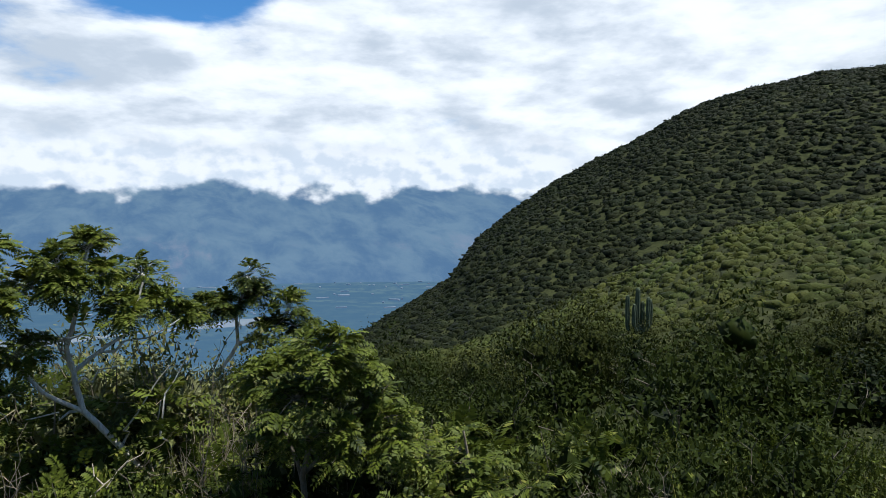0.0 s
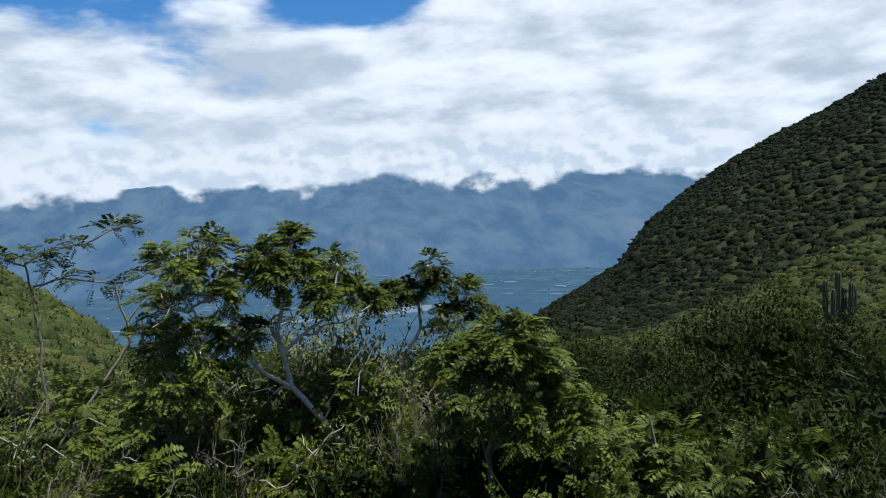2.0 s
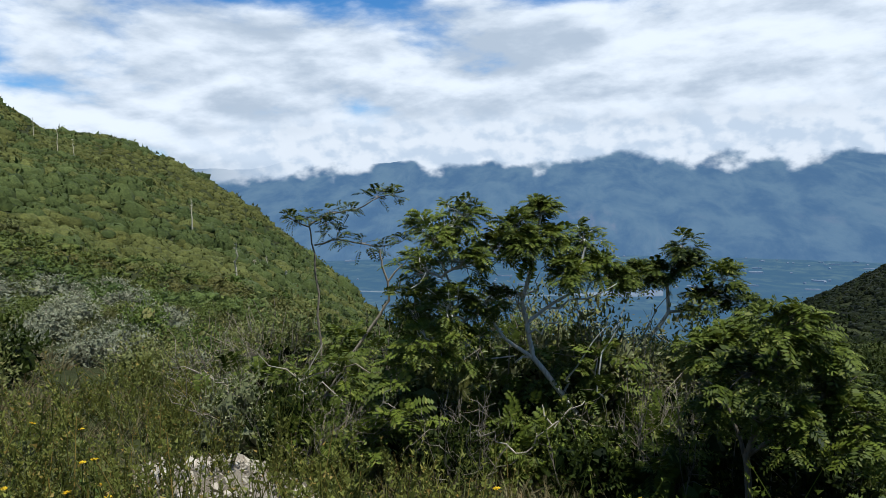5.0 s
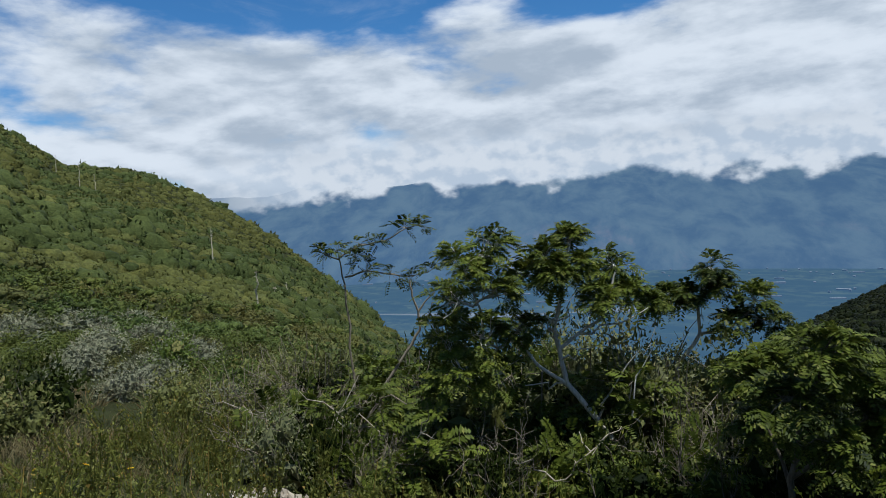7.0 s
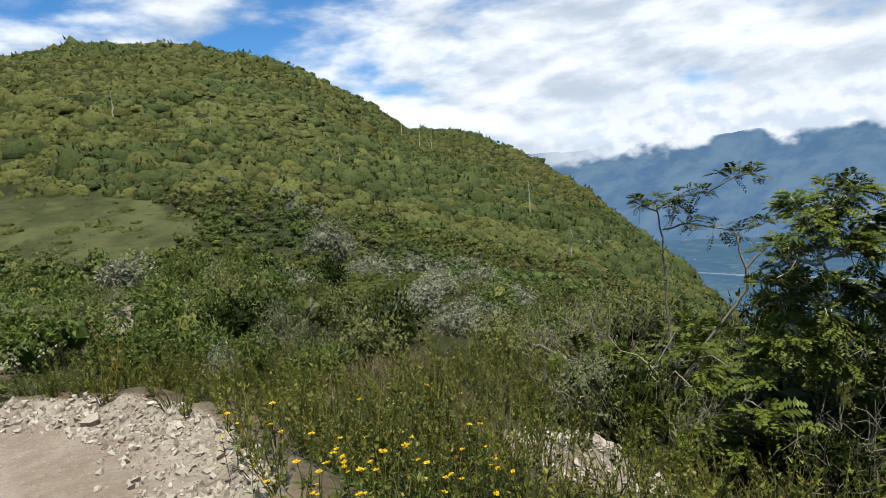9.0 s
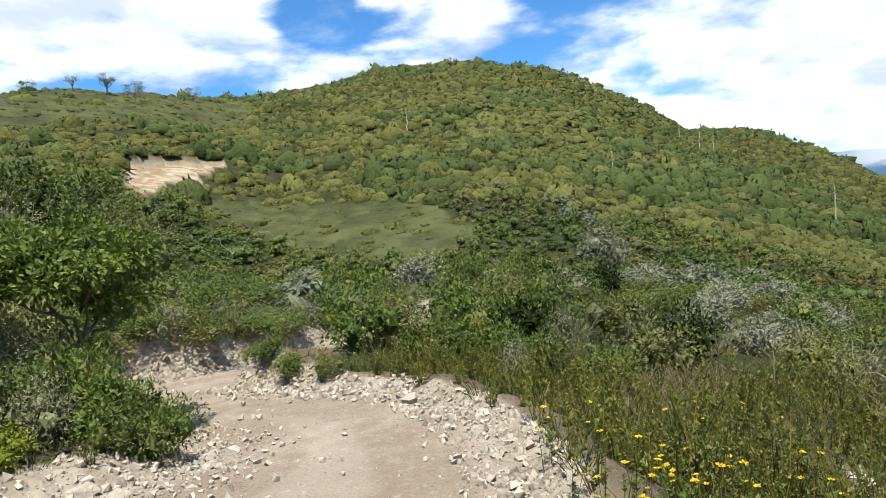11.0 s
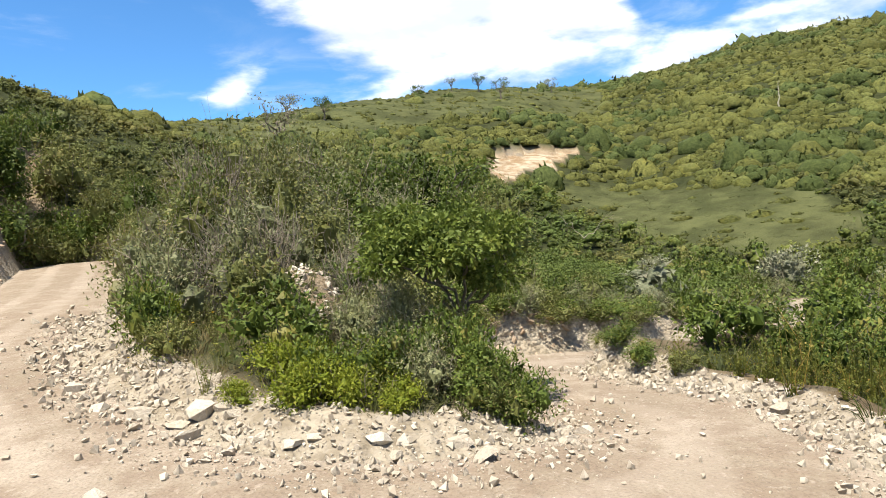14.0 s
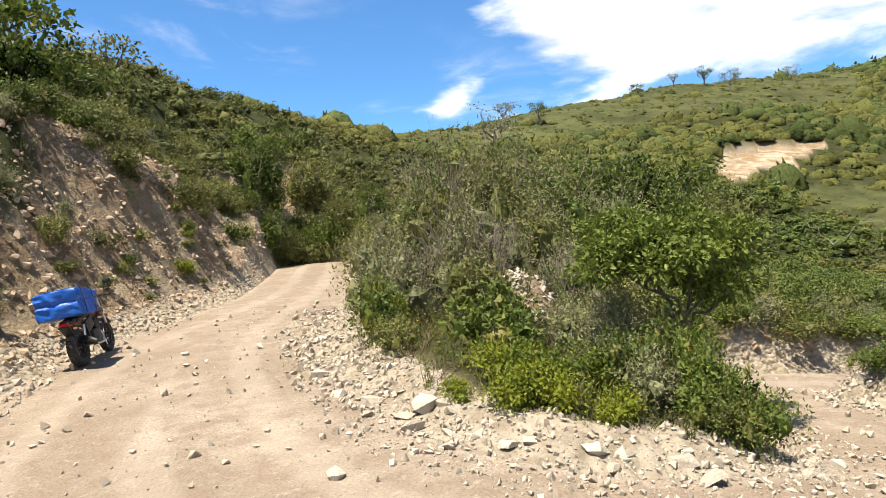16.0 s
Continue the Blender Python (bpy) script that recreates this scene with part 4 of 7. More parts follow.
# taller forms of the same kinds, for the hollow behind the mound and the edge
for ki, (kind, (mat, label, n, leaf, aspect, hh)) in enumerate(KINDS.items()):
    if kind not in ("lime", "grey"):
        shrub_shapes[kind + "_tall"] = []
        for s in range(3):
            me = shrub_mesh("foliage", M[mat], 800 + ki * 10 + s, 1.0, 2.2, int(n * 1.5), leaf * 1.05, aspect, 13 + s, frond=kind == "frond")
            st = stems_mesh("stem", M["twig"] if kind == "drab" else M["bark_dark"], 860 + ki * 10 + s, 0.8, 1.9, 6, sub=3)
            shrub_shapes[kind + "_tall"].append((me, st))
first_shrub = {}


def shrub(kind, x, y, R, H=None, spin=None, sink=0.12, z=None):
    H = H or R
    label = KINDS[kind][1]
    k = int(rng.integers(0, 4))
    if H / R > 1.6 and kind + "_tall" in shrub_shapes:
        kind, H, k = kind + "_tall", H * 0.56, k % 3
    m_ = Matrix.LocRotScale((x, y, (height(x, y) if z is None else z) - sink * R), Euler((rng.normal() * 0.06, rng.normal() * 0.06, rng.random() * 6.28)), (R, R, H))
    if (kind, k) not in first_shrub:
        me, st = shrub_shapes[kind][k]
        first_shrub[kind, k] = ob = plant("shrub", [("foliage", me), ("stem", st)], label, "shrub", "shrubs on the slopes")
        ob.matrix_basis = m_
        return ob
    ob = copy_thing(first_shrub[kind, k], m_)
    ob.scale = (R, R, H)
    return ob


# ---- distant scrub: thousands of clumps in one mesh for each slope ----
def clump_shapes(seed, leaves, count=10, leaf=0.2, lumps=4, fine_=1):
    """Bushes for the distance: a few crumpled round masses with leaf tufts over them."""
    bm = bmesh.new()
    bmesh.ops.create_icosphere(bm, subdivisions=fine_, radius=1.0)
    iv, if_ = np.array([v.co[:] for v in bm.verts]), np.array([[v.index for v in f.verts] for f in bm.faces])
    bm.free()
    out = []
    for s in range(count):
        g = np.random.default_rng(seed + s)
        b = Build()
        p, d, which, c, rad = dome_points(g, leaves, 1.0, 1.05, lumps + 2)
        lie = g.normal(size=d.shape)
        lie = unit(unit(lie - d * np.sum(lie * d, 1, keepdims=True)) + 0.45 * d)
        b.put(*wedges(p, lie, leaf * (0.55 + 0.7 * g.random(len(p))), 0.8, g, np.clip(0.30 + 0.6 * g.random(lumps + 2)[which] + 0.22 * g.normal(size=len(p)), 0, 1), d + [0, 0, 0.5]))
        for k in range(lumps):
            v = iv * (1 + 0.2 * g.normal(size=(len(iv), 1)))
            b.put(v * (rad[k] * (0.62 if leaves < 300 else 0.30)) * [1.1, 1.1, 0.8] + c[k], if_, 0.40 + 0.2 * g.random())
        out.append((np.concatenate(b.v), np.zeros((0, 4), np.int32), np.concatenate(b.f3), np.concatenate(b.h)))
    return out


def spread(name, mat, label, shapes, spots, category="scrub", sink=0.08, smooth=True):
    """spots: rows of x, y, radius, height factor, hue."""
    g = np.random.default_rng(len(spots))
    spots = np.asarray(spots, float)
    z = land(spots[:, 0], spots[:, 1])[0]
    pick = g.integers(0, len(shapes), len(spots))
    spin = g.random(len(spots)) * 6.283
    V, F3, F4, Hh, n = [], [], [], [], 0
    for k, (v, f4, f3, h) in enumerate(shapes):
        i = np.where(pick == k)[0]
        if not len(i):
            continue
        c, s = np.cos(spin[i])[:, None], np.sin(spin[i])[:, None]
        R = spots[i, 2][:, None]
        x = (v[None, :, 0] * c - v[None, :, 1] * s) * R + spots[i, 0][:, None]
        y = (v[None, :, 0] * s + v[None, :, 1] * c) * R + spots[i, 1][:, None]
        zz = v[None, :, 2] * R * spots[i, 3][:, None] + (z[i] - sink * spots[i, 2] * spots[i, 3])[:, None]
        V.append(np.stack([x, y, zz], -1).reshape(-1, 3))
        off = (np.arange(len(i)) * len(v))[:, None, None] + n
        F4.append((f4[None] + off).reshape(-1, 4))
        F3.append((f3[None] + off).reshape(-1, 3))
        Hh.append(np.clip(h[None] * 0.55 + (spots[i, 4][:, None] - 0.25), 0, 1).ravel())
        n += len(i) * len(v)
    me = mesh_of(name, np.concatenate(V), [np.concatenate(f) for f in (F3, F4)], mat, np.concatenate(Hh), smooth)
    return tagged(new(name, me), label, category, kind="stuff")


def polar_grid(a0, a1, r0, r1, step, seed, jitter=0.5):
    """Jittered points in a sector of the plan: x, y, azimuth, distance."""
    g = np.random.default_rng(seed)
    n = int(2 * r1 / step) + 1
    u = (np.arange(n) - n / 2) * step
    x, y = np.meshgrid(u, u)
    x, y = x.ravel() + g.uniform(-jitter, jitter, x.size) * step, y.ravel() + g.uniform(-jitter, jitter, x.size) * step
    r = np.hypot(x, y)
    az = np.degrees(np.arctan2(-x, y))
    az = np.where(az < -90, az + 360, az)
    ok = (r > r0) & (r < r1) & (az > a0) & (az < a1)
    return x[ok] + OX, y[ok] + OY, az[ok], r[ok], g


def hill_shapes(seed, count=12, fine_=2, sprays=20, spray=0.26):
    """Low rounded bushes far off: one or two crumpled caps, with short leaf sprays that break the outline."""
    bm = bmesh.new()
    bmesh.ops.create_icosphere(bm, subdivisions=fine_, radius=1.0)
    bmesh.ops.bisect_plane(bm, geom=bm.verts[:] + bm.edges[:] + bm.faces[:], plane_co=(0, 0, -0.12), plane_no=(0, 0, -1), clear_outer=True)
    bmesh.ops.triangulate(bm, faces=bm.faces)
    bm.verts.ensure_lookup_table()
    bm.verts.index_update()
    iv, if_ = np.array([v.co[:] for v in bm.verts]), np.array([[v.index for v in f.verts] for f in bm.faces])
    bm.free()
    out = []
    for s in range(count):
        g = np.random.default_rng(seed + s)
        b = Build()
        for k in range(1 + (s % 3 == 0)):
            at = np.array([0.55 * g.normal(), 0.55 * g.normal(), 0.0]) * k
            size = (0.85 - 0.3 * k) * np.array([1 + 0.15 * g.normal(), 1 + 0.15 * g.normal(), 0.95])
            v = iv * (1 + 0.13 * g.normal(size=(len(iv), 1))) * size + at
            # hue rises with height: the sunlit crown is painted into the cap
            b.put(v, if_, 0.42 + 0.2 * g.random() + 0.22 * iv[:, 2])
        n = sprays
        d = unit(g.normal(size=(n, 3)) + [0, 0, 0.5])
        d[:, 2] = np.abs(d[:, 2])
        p = d * [0.85, 0.85, 0.8]
        b.put(*wedges(p - 0.06 * d, unit(d + 0.8 * g.normal(size=(n, 3))), spray * (0.6 + 0.8 * g.random(n)), 0.8, g, np.clip(0.6 + 0.2 * g.normal(size=n), 0, 1), d + [0, 0, 0.5]))
        out.append((np.concatenate(b.v), np.zeros((0, 4), np.int32), np.concatenate(b.f3), np.concatenate(b.h)))
    return out


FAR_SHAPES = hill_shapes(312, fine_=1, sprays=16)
MID_SHAPES = clump_shapes(320, 105, leaf=0.18, lumps=2)
NEAR_SHAPES = clump_shapes(340, 1150, leaf=0.076, lumps=4)
EDGE_SHAPES = clump_shapes(350, 2100, leaf=0.047, lumps=4)
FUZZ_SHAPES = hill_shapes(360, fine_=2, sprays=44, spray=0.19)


def slope_left():
    x, y, az, r, g = polar_grid(40, 175, 62, 300, 1.6, 1, 0.8)
    crest = np.interp(az, HILL_LEFT[:, 0], HILL_LEFT[:, 2])
    f, rd, sc = bald(az, r)
    d = to_road(x, y)[0]
    patch = fractal(x, y, 22.0, 3, 101)
    keep = (r < crest + 8) & ~f & ~sc & (d > 1.5) & (g.random(len(x)) < np.where(rd, 0.22, 0.90 + 0.2 * patch)) & (g.random(len(x)) < np.where(r > 170, 0.8, 1))
    x, y, r, patch = x[keep], y[keep], r[keep], patch[keep]
    R = (0.75 + 1.15 * g.random(len(x)) ** 2.0) * np.where(rd[keep], 0.55, 1.0) * (1 + 0.12 * (r > 150))
    hue = np.clip(0.50 + 0.26 * g.normal(size=len(x)) + 0.20 * patch, 0, 1)
    # browner, darker end below azimuth 76, cloud shade included in the hue
    hue = np.clip(hue - 0.22 * (1 - sstep(60, 76, az[keep])), 0, 1)
    big = g.random(len(x)) < 0.06
    a = np.radians(np.linspace(104.4, 113.6, 26) + 0.15 * g.normal(size=26))
    rr = np.interp(np.degrees(a), [104.5, 109, 113.8], [91.2, 86.7, 81.7]) + 0.5 * g.normal(size=26)
    fringe = np.stack([OX - np.sin(a) * rr, OY + np.cos(a) * rr, 0.7 + 0.6 * g.random(26), np.full(26, 1.0), 0.1 + 0.3 * g.random(26)], 1)
    rest = np.stack([x, y, R * (1 + 0.55 * big), 0.72 + 0.4 * g.random(len(x)) + 0.25 * big, hue], 1)
    return np.concatenate([rest, fringe])


def slope_right():
    x, y, az, r, g = polar_grid(-42, 14, 96, 345, 2.3, 2, 0.8)
    crest = np.interp(az, HILL_RIGHT[:, 0], HILL_RIGHT[:, 2])
    keep = (r < crest + 8) & (r > 104) & (g.random(len(x)) < 0.93)
    x, y = x[keep], y[keep]
    R = 1.55 + 1.15 * g.random(len(x)) ** 2.0
    patch = fractal(x, y, 40.0, 3, 111)
    return np.stack([x, y, R, 0.65 + 0.35 * g.random(len(x)), np.clip(0.42 + 0.25 * g.normal(size=len(x)) + 0.25 * patch, 0, 1)], 1)


def spur_scrub():
    x, y, az, r, g = polar_grid(-46, 32, 7.5, 108, 1.3, 3, 0.7)
    keep = (g.random(len(x)) < np.where(r < 30, 0.40, 0.92)) & ((r > 12) | (az < 5))
    x, y, az, r = x[keep], y[keep], az[keep], r[keep]
    patch = fractal(x, y, 16.0, 3, 121)
    R = (0.60 + 0.62 * g.random(len(x)) ** 1.4) * np.interp(r, [8, 20, 30, 45, 100], [1.35, 1.7, 1.35, 1.05, 1.05])
    return np.stack([x, y, R, (0.72 + 0.4 * g.random(len(x))) * np.where(r < 30, 1.35, 1.0), np.clip(0.45 + 0.36 * g.normal(size=len(x)) + 0.25 * patch + 0.002 * (r - 60), 0, 1)], 1)


def dip_scrub():
    """The middle ground between the road and the hills."""
    x, y, az, r, g = polar_grid(30, 172, 17, 66, 1.35, 4)
    f, rd, sc = bald(az, r)
    d = to_road(x, y)[0]
    keep = ~f & ~sc & (d > 1.3) & (g.random(len(x)) < 0.86)
    x, y, az, r = x[keep], y[keep], az[keep], r[keep]
    patch = fractal(x, y, 12.0, 3, 131)
    R = (0.68 + 0.68 * g.random(len(x)) ** 1.5) * np.interp(r, [17, 40, 66], [0.95, 1.1, 1.2])
    return np.stack([x, y, R, 0.68 + 0.4 * g.random(len(x)), np.clip(0.42 + 0.20 * g.normal(size=len(x)) + 0.28 * patch, 0, 1)], 1), az, r, patch


hill_spots = slope_left()
hill_far = np.hypot(hill_spots[:, 0] - OX, hill_spots[:, 1] - OY) > 125
hill_pick = np.random.default_rng(61).random(len(hill_spots))
# more deep green bushes below azimuth 76, darkening that end for cloud shade
hill_tone = fractal(hill_spots[:, 0], hill_spots[:, 1], 11.0, 3, 161) + 1.1 * (hill_pick - 0.5) + 0.35 * (1 - sstep(60, 76, np.degrees(np.arctan2(OX - hill_spots[:, 0], hill_spots[:, 1] - OY))))
for far_, shapes_ in ((False, FUZZ_SHAPES), (True, FAR_SHAPES)):
    tail = "_far" if far_ else ""
    here = hill_far == far_
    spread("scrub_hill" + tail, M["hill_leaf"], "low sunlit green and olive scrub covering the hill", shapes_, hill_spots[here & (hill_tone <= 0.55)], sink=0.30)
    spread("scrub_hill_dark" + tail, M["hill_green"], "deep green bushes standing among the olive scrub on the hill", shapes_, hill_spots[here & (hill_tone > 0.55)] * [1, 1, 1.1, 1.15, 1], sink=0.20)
spread("scrub_dark_hill", M["hill_shaded"], "dense green scrub on the mountainside, cloud shade in its dark colour", FAR_SHAPES, slope_right(), sink=0.28)
spur_spots = spur_scrub()
shade = rng.random(len(spur_spots)) < 0.22
close = np.hypot(spur_spots[:, 0] - OX, spur_spots[:, 1] - OY) < 30
deep = rng.random(len(spur_spots)) < 0.5
# leaf colours of these edge bushes hold the shade below the road
spread("scrub_edge", M["spur_shaded"], "thick green bushes falling away below the road, darkened for shade", EDGE_SHAPES, spur_spots[~shade & close & ~deep])
spread("scrub_edge_dark", M["leaf_deep_shaded"], "deep green bushes falling away below the road, darkened for shade", EDGE_SHAPES, spur_spots[~shade & close & deep])
spread("scrub_edge_olive", M["spur_olive_shaded"], "olive bushes among the green below the road, darkened for shade", EDGE_SHAPES, spur_spots[shade & close])
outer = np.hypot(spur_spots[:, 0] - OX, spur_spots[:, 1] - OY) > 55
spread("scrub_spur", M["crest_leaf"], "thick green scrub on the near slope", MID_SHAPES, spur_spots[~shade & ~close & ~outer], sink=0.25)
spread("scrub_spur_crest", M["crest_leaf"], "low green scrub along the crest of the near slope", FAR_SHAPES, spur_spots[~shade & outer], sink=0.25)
spread("scrub_spur_olive", M["spur_olive_shaded"], "olive scrub among green bushes on the near slope, darkened for shade", FUZZ_SHAPES, spur_spots[shade & ~close], sink=0.25)
dip_spots, dip_az, dip_r, dip_patch = dip_scrub()
kind_noise = fractal(dip_spots[:, 0], dip_spots[:, 1], 7.0, 2, 141) + 0.35 * rng.normal(size=len(dip_spots))
grey_here = (kind_noise > 1.05) & (dip_az > 58) & (dip_az < 104) & (dip_r > 19)
olive_here = (kind_noise < -0.25) & ~grey_here
lime_here = (dip_az < 126) & ~grey_here & ~olive_here & (rng.random(len(dip_spots)) < 0.025)
green_here = ~(grey_here | olive_here | lime_here)
for near_, shapes_ in ((True, NEAR_SHAPES), (False, MID_SHAPES)):
    here = (dip_r < 31) == near_
    tail = "_near" if near_ else ""
    above = dip_az > 126
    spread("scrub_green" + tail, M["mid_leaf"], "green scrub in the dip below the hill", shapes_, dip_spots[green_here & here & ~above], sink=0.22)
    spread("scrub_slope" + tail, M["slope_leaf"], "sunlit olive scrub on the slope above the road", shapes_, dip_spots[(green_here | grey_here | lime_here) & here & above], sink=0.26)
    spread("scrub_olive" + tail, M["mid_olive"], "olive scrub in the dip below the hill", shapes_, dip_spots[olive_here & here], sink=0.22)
x_, y_, az_, r_, g_ = polar_grid(140, 178, 17, 46, 1.15, 6, 0.7)
far_up = to_road(x_, y_)[0] > 4.6
x_, y_, r_ = x_[far_up], y_[far_up], r_[far_up]
spread("scrub_above_bank", M["slope_leaf"], "sunlit olive scrub on the steep slope above the cut bank", MID_SHAPES, np.stack([x_, y_, 0.55 + 0.7 * g_.random(len(x_)) ** 1.5, 0.8 + 0.5 * g_.random(len(x_)), np.clip(0.5 + 0.25 * g_.normal(size=len(x_)), 0, 1)], 1), sink=0.15)
spread("scrub_silver", M["mid_grey"], "silver-grey bushes scattered in the dip", MID_SHAPES, dip_spots[grey_here] * [1, 1, 1.1, 1, 1])
spread("scrub_lime", M["leaf"], "fresh green bushes scattered in the dip", MID_SHAPES, dip_spots[lime_here])

# ---- foreground trees, on the edge below the bend ----
def jitter_blobs(g, c, R, n):
    """Ends of twigs inside a round crown."""
    d = unit(g.normal(size=(n, 3)) + np.array([0, 0, 0.25]))
    return np.asarray(c) + d * (R * (0.3 + 0.9 * g.random(n)))[:, None] * np.array([1, 1, 0.85]), d


def tree(name, seed, stems, crowns, label, bark="bark_pale", leaf="leaf_fern", thick=0.035, frond=0.155, whorl=9, twigs=17, pairs=7, spare=()):
    """stems: polylines in world space; crowns: (x, y, z, radius)."""
    g = np.random.default_rng(seed)
    base = np.array(stems[0][0], float)
    wood, crown_b = Build(), Build()
    nodes = []
    for i, st in enumerate(stems):
        p = np.asarray(st, float) - base
        fine_ = np.concatenate([bent(p[k], p[k + 1], g, 0.022, 4)[:-1] for k in range(len(p) - 1)] + [p[-1:]])
        r0 = thick if i == 0 else thick * 0.6
        wood.put(*tube(fine_, np.linspace(r0, r0 * 0.45, len(fine_)), 7))
        nodes.append(fine_)
    pts = np.concatenate(nodes)
    for cx, cy, cz, R in crowns:
        c = np.array([cx, cy, cz]) - base
        root = pts[np.argmin(np.linalg.norm(pts - c, axis=1) + 0.6 * np.maximum(pts[:, 2] - c[2], 0))]
        limb = bent(root, c, g, 0.08, 5)
        wood.put(*tube(limb, np.linspace(thick * 0.42, thick * 0.2, 5), 5))
        ends, d = jitter_blobs(g, c, R, twigs)
        tint = 0.25 + 0.6 * g.random()
        for e, dd in zip(ends, d):
            s = limb[g.integers(2, 5)]
            tw = bent(s, e, g, 0.1, 4)
            wood.put(*tube(tw, np.linspace(thick * 0.2, thick * 0.09, 4), 4))
            k = whorl + int(g.integers(-2, 3))
            a = g.random(k) * 6.283
            out = unit(np.stack([np.cos(a), np.sin(a), -0.25 + 1.0 * g.random(k)], 1) + 0.7 * dd + 0.2 * g.normal(size=(k, 3)))
            P = e + (tw[-2] - e) * (g.random(k) * 0.6)[:, None]
            crown_b.put(*fronds(P, out, frond * (0.65 + 0.6 * g.random(k)), pairs, 0.30, 0.070, g, np.clip(tint + 0.2 * g.normal(size=k), 0, 1), 0.38))
    for a, b in spare:                      # bare side branches
        wood.put(*tube(bent(np.asarray(a, float) - base, np.asarray(b, float) - base, g, 0.1, 6), np.linspace(thick * 0.4, thick * 0.12, 6), 5))
    root = plant(name, [("trunk", wood.mesh("trunk", M[bark], True)), ("crown", crown_b.mesh("crown", M[leaf]))], label, "tree")
    root.location = base
    return root


tree("tree", 11, [[(-2.62, 5.67, -1.5), (-2.68, 5.65, -0.84), (-2.89, 5.55, -0.50), (-3.14, 5.42, -0.13), (-3.19, 5.39, 0.22), (-3.23, 5.37, 0.44), (-3.13, 5.42, 0.88), (-3.07, 5.46, 1.26)],
                  [(-3.14, 5.42, -0.13), (-3.39, 5.28, 0.07), (-3.57, 5.16, 0.37), (-3.82, 4.99, 0.62), (-3.92, 4.92, 0.95)],
                  [(-3.19, 5.39, 0.22), (-3.02, 5.48, 0.37), (-2.81, 5.58, 0.52), (-2.69, 5.64, 0.96)], [(-3.57, 5.16, 0.37), (-3.76, 5.03, 0.18), (-4.01, 4.85, 0.06)]],
     [(-3.77, 4.65, 1.09, .28), (-3.74, 5.05, 1.30, .20), (-4.22, 5.07, 0.69, .27), (-3.62, 4.95, 0.84, .27), (-3.53, 5.36, 0.95, .21), (-3.69, 4.71, 0.42, .28), (-3.53, 5.19, 0.42, .20), (-4.30, 5.00, 0.34, .22), (-3.19, 5.22, 1.15, .16),
      (-3.11, 5.61, 1.32, .11), (-3.05, 5.12, 1.00, .15), (-2.96, 5.51, 1.06, .13), (-2.81, 5.92, 0.98, .20), (-2.76, 5.44, 0.74, .14), (-2.63, 5.83, 0.76, .13), (-3.83, 4.61, 0.08, .26), (-3.68, 5.09, 0.00, .24), (-2.48, 6.05, 0.61, .08)],
     "slender pale-barked tree with feathery compound leaves", thick=0.034, frond=0.155, twigs=17, whorl=9,
     spare=[((-3.23, 5.37, 0.44), (-3.0, 5.3, 0.75)), ((-3.2, 5.4, 0.35), (-3.42, 5.25, 0.62)), ((-3.02, 5.48, 0.37), (-2.4, 5.7, 0.62)), ((-2.68, 5.65, -0.84), (-2.55, 5.6, -0.1)), ((-2.7, 5.64, -0.8), (-2.33, 5.68, 0.3)),
            ((-3.14, 5.42, -0.13), (-3.5, 5.22, -0.14)), ((-2.89, 5.55, -0.50), (-2.5, 5.7, 0.2)), ((-3.19, 5.39, 0.22), (-3.3, 5.3, 0.6)), ((-3.19, 5.39, 0.1), (-2.85, 5.5, 0.25))])
tree("tree", 12, [[(-2.6, 6.43, -1.6), (-2.54, 6.45, -0.92), (-2.39, 6.51, -0.16), (-2.17, 6.58, 0.21), (-2.18, 6.58, 0.52), (-2.05, 6.62, 0.89)],
                  [(-2.17, 6.58, 0.21), (-1.90, 6.66, 0.26), (-1.68, 6.71, 0.50)], [(-2.17, 6.58, 0.46), (-2.36, 6.52, 0.60), (-2.47, 6.48, 0.60)]],
     [(-2.05, 6.62, 0.90, .14), (-2.27, 6.55, 0.62, .11), (-2.44, 6.49, 0.60, .09), (-1.67, 6.71, 0.57, .20), (-1.53, 6.74, 0.34, .16), (-1.83, 6.67, 0.35, .13), (-1.97, 6.64, 0.70, .09)],
     "young pale-stemmed tree with drooping feathery leaves", thick=0.028, frond=0.155, twigs=14, whorl=9)
tree("tree", 13, [[(-1.0, 4.5, -1.2), (-1.05, 4.5, -0.3), (-0.98, 4.5, 0.15), (-0.85, 4.4, 0.5)], [(-1.05, 4.5, -0.3), (-0.7, 4.55, 0.05), (-0.55, 4.55, 0.3)], [(-1.04, 4.5, -0.4), (-1.25, 4.6, 0.2)]],
     [(-0.81, 4.23, 0.69, .18), (-1.14, 4.78, 0.45, .19), (-1.31, 4.54, 0.44, .15), (-0.63, 4.46, 0.50, .17), (-1.03, 4.19, 0.34, .19), (-0.89, 4.83, 0.25, .20), (-0.58, 4.66, 0.18, .20), (-0.37, 4.48, 0.04, .22), (-0.77, 4.24, 0.10, .20),
      (-1.29, 4.75, -0.07, .17), (-0.23, 4.68, -0.23, .22)],
     "low bushy tree with broad feathery leaves", bark="bark_dark", thick=0.028, frond=0.145, whorl=9, twigs=17)
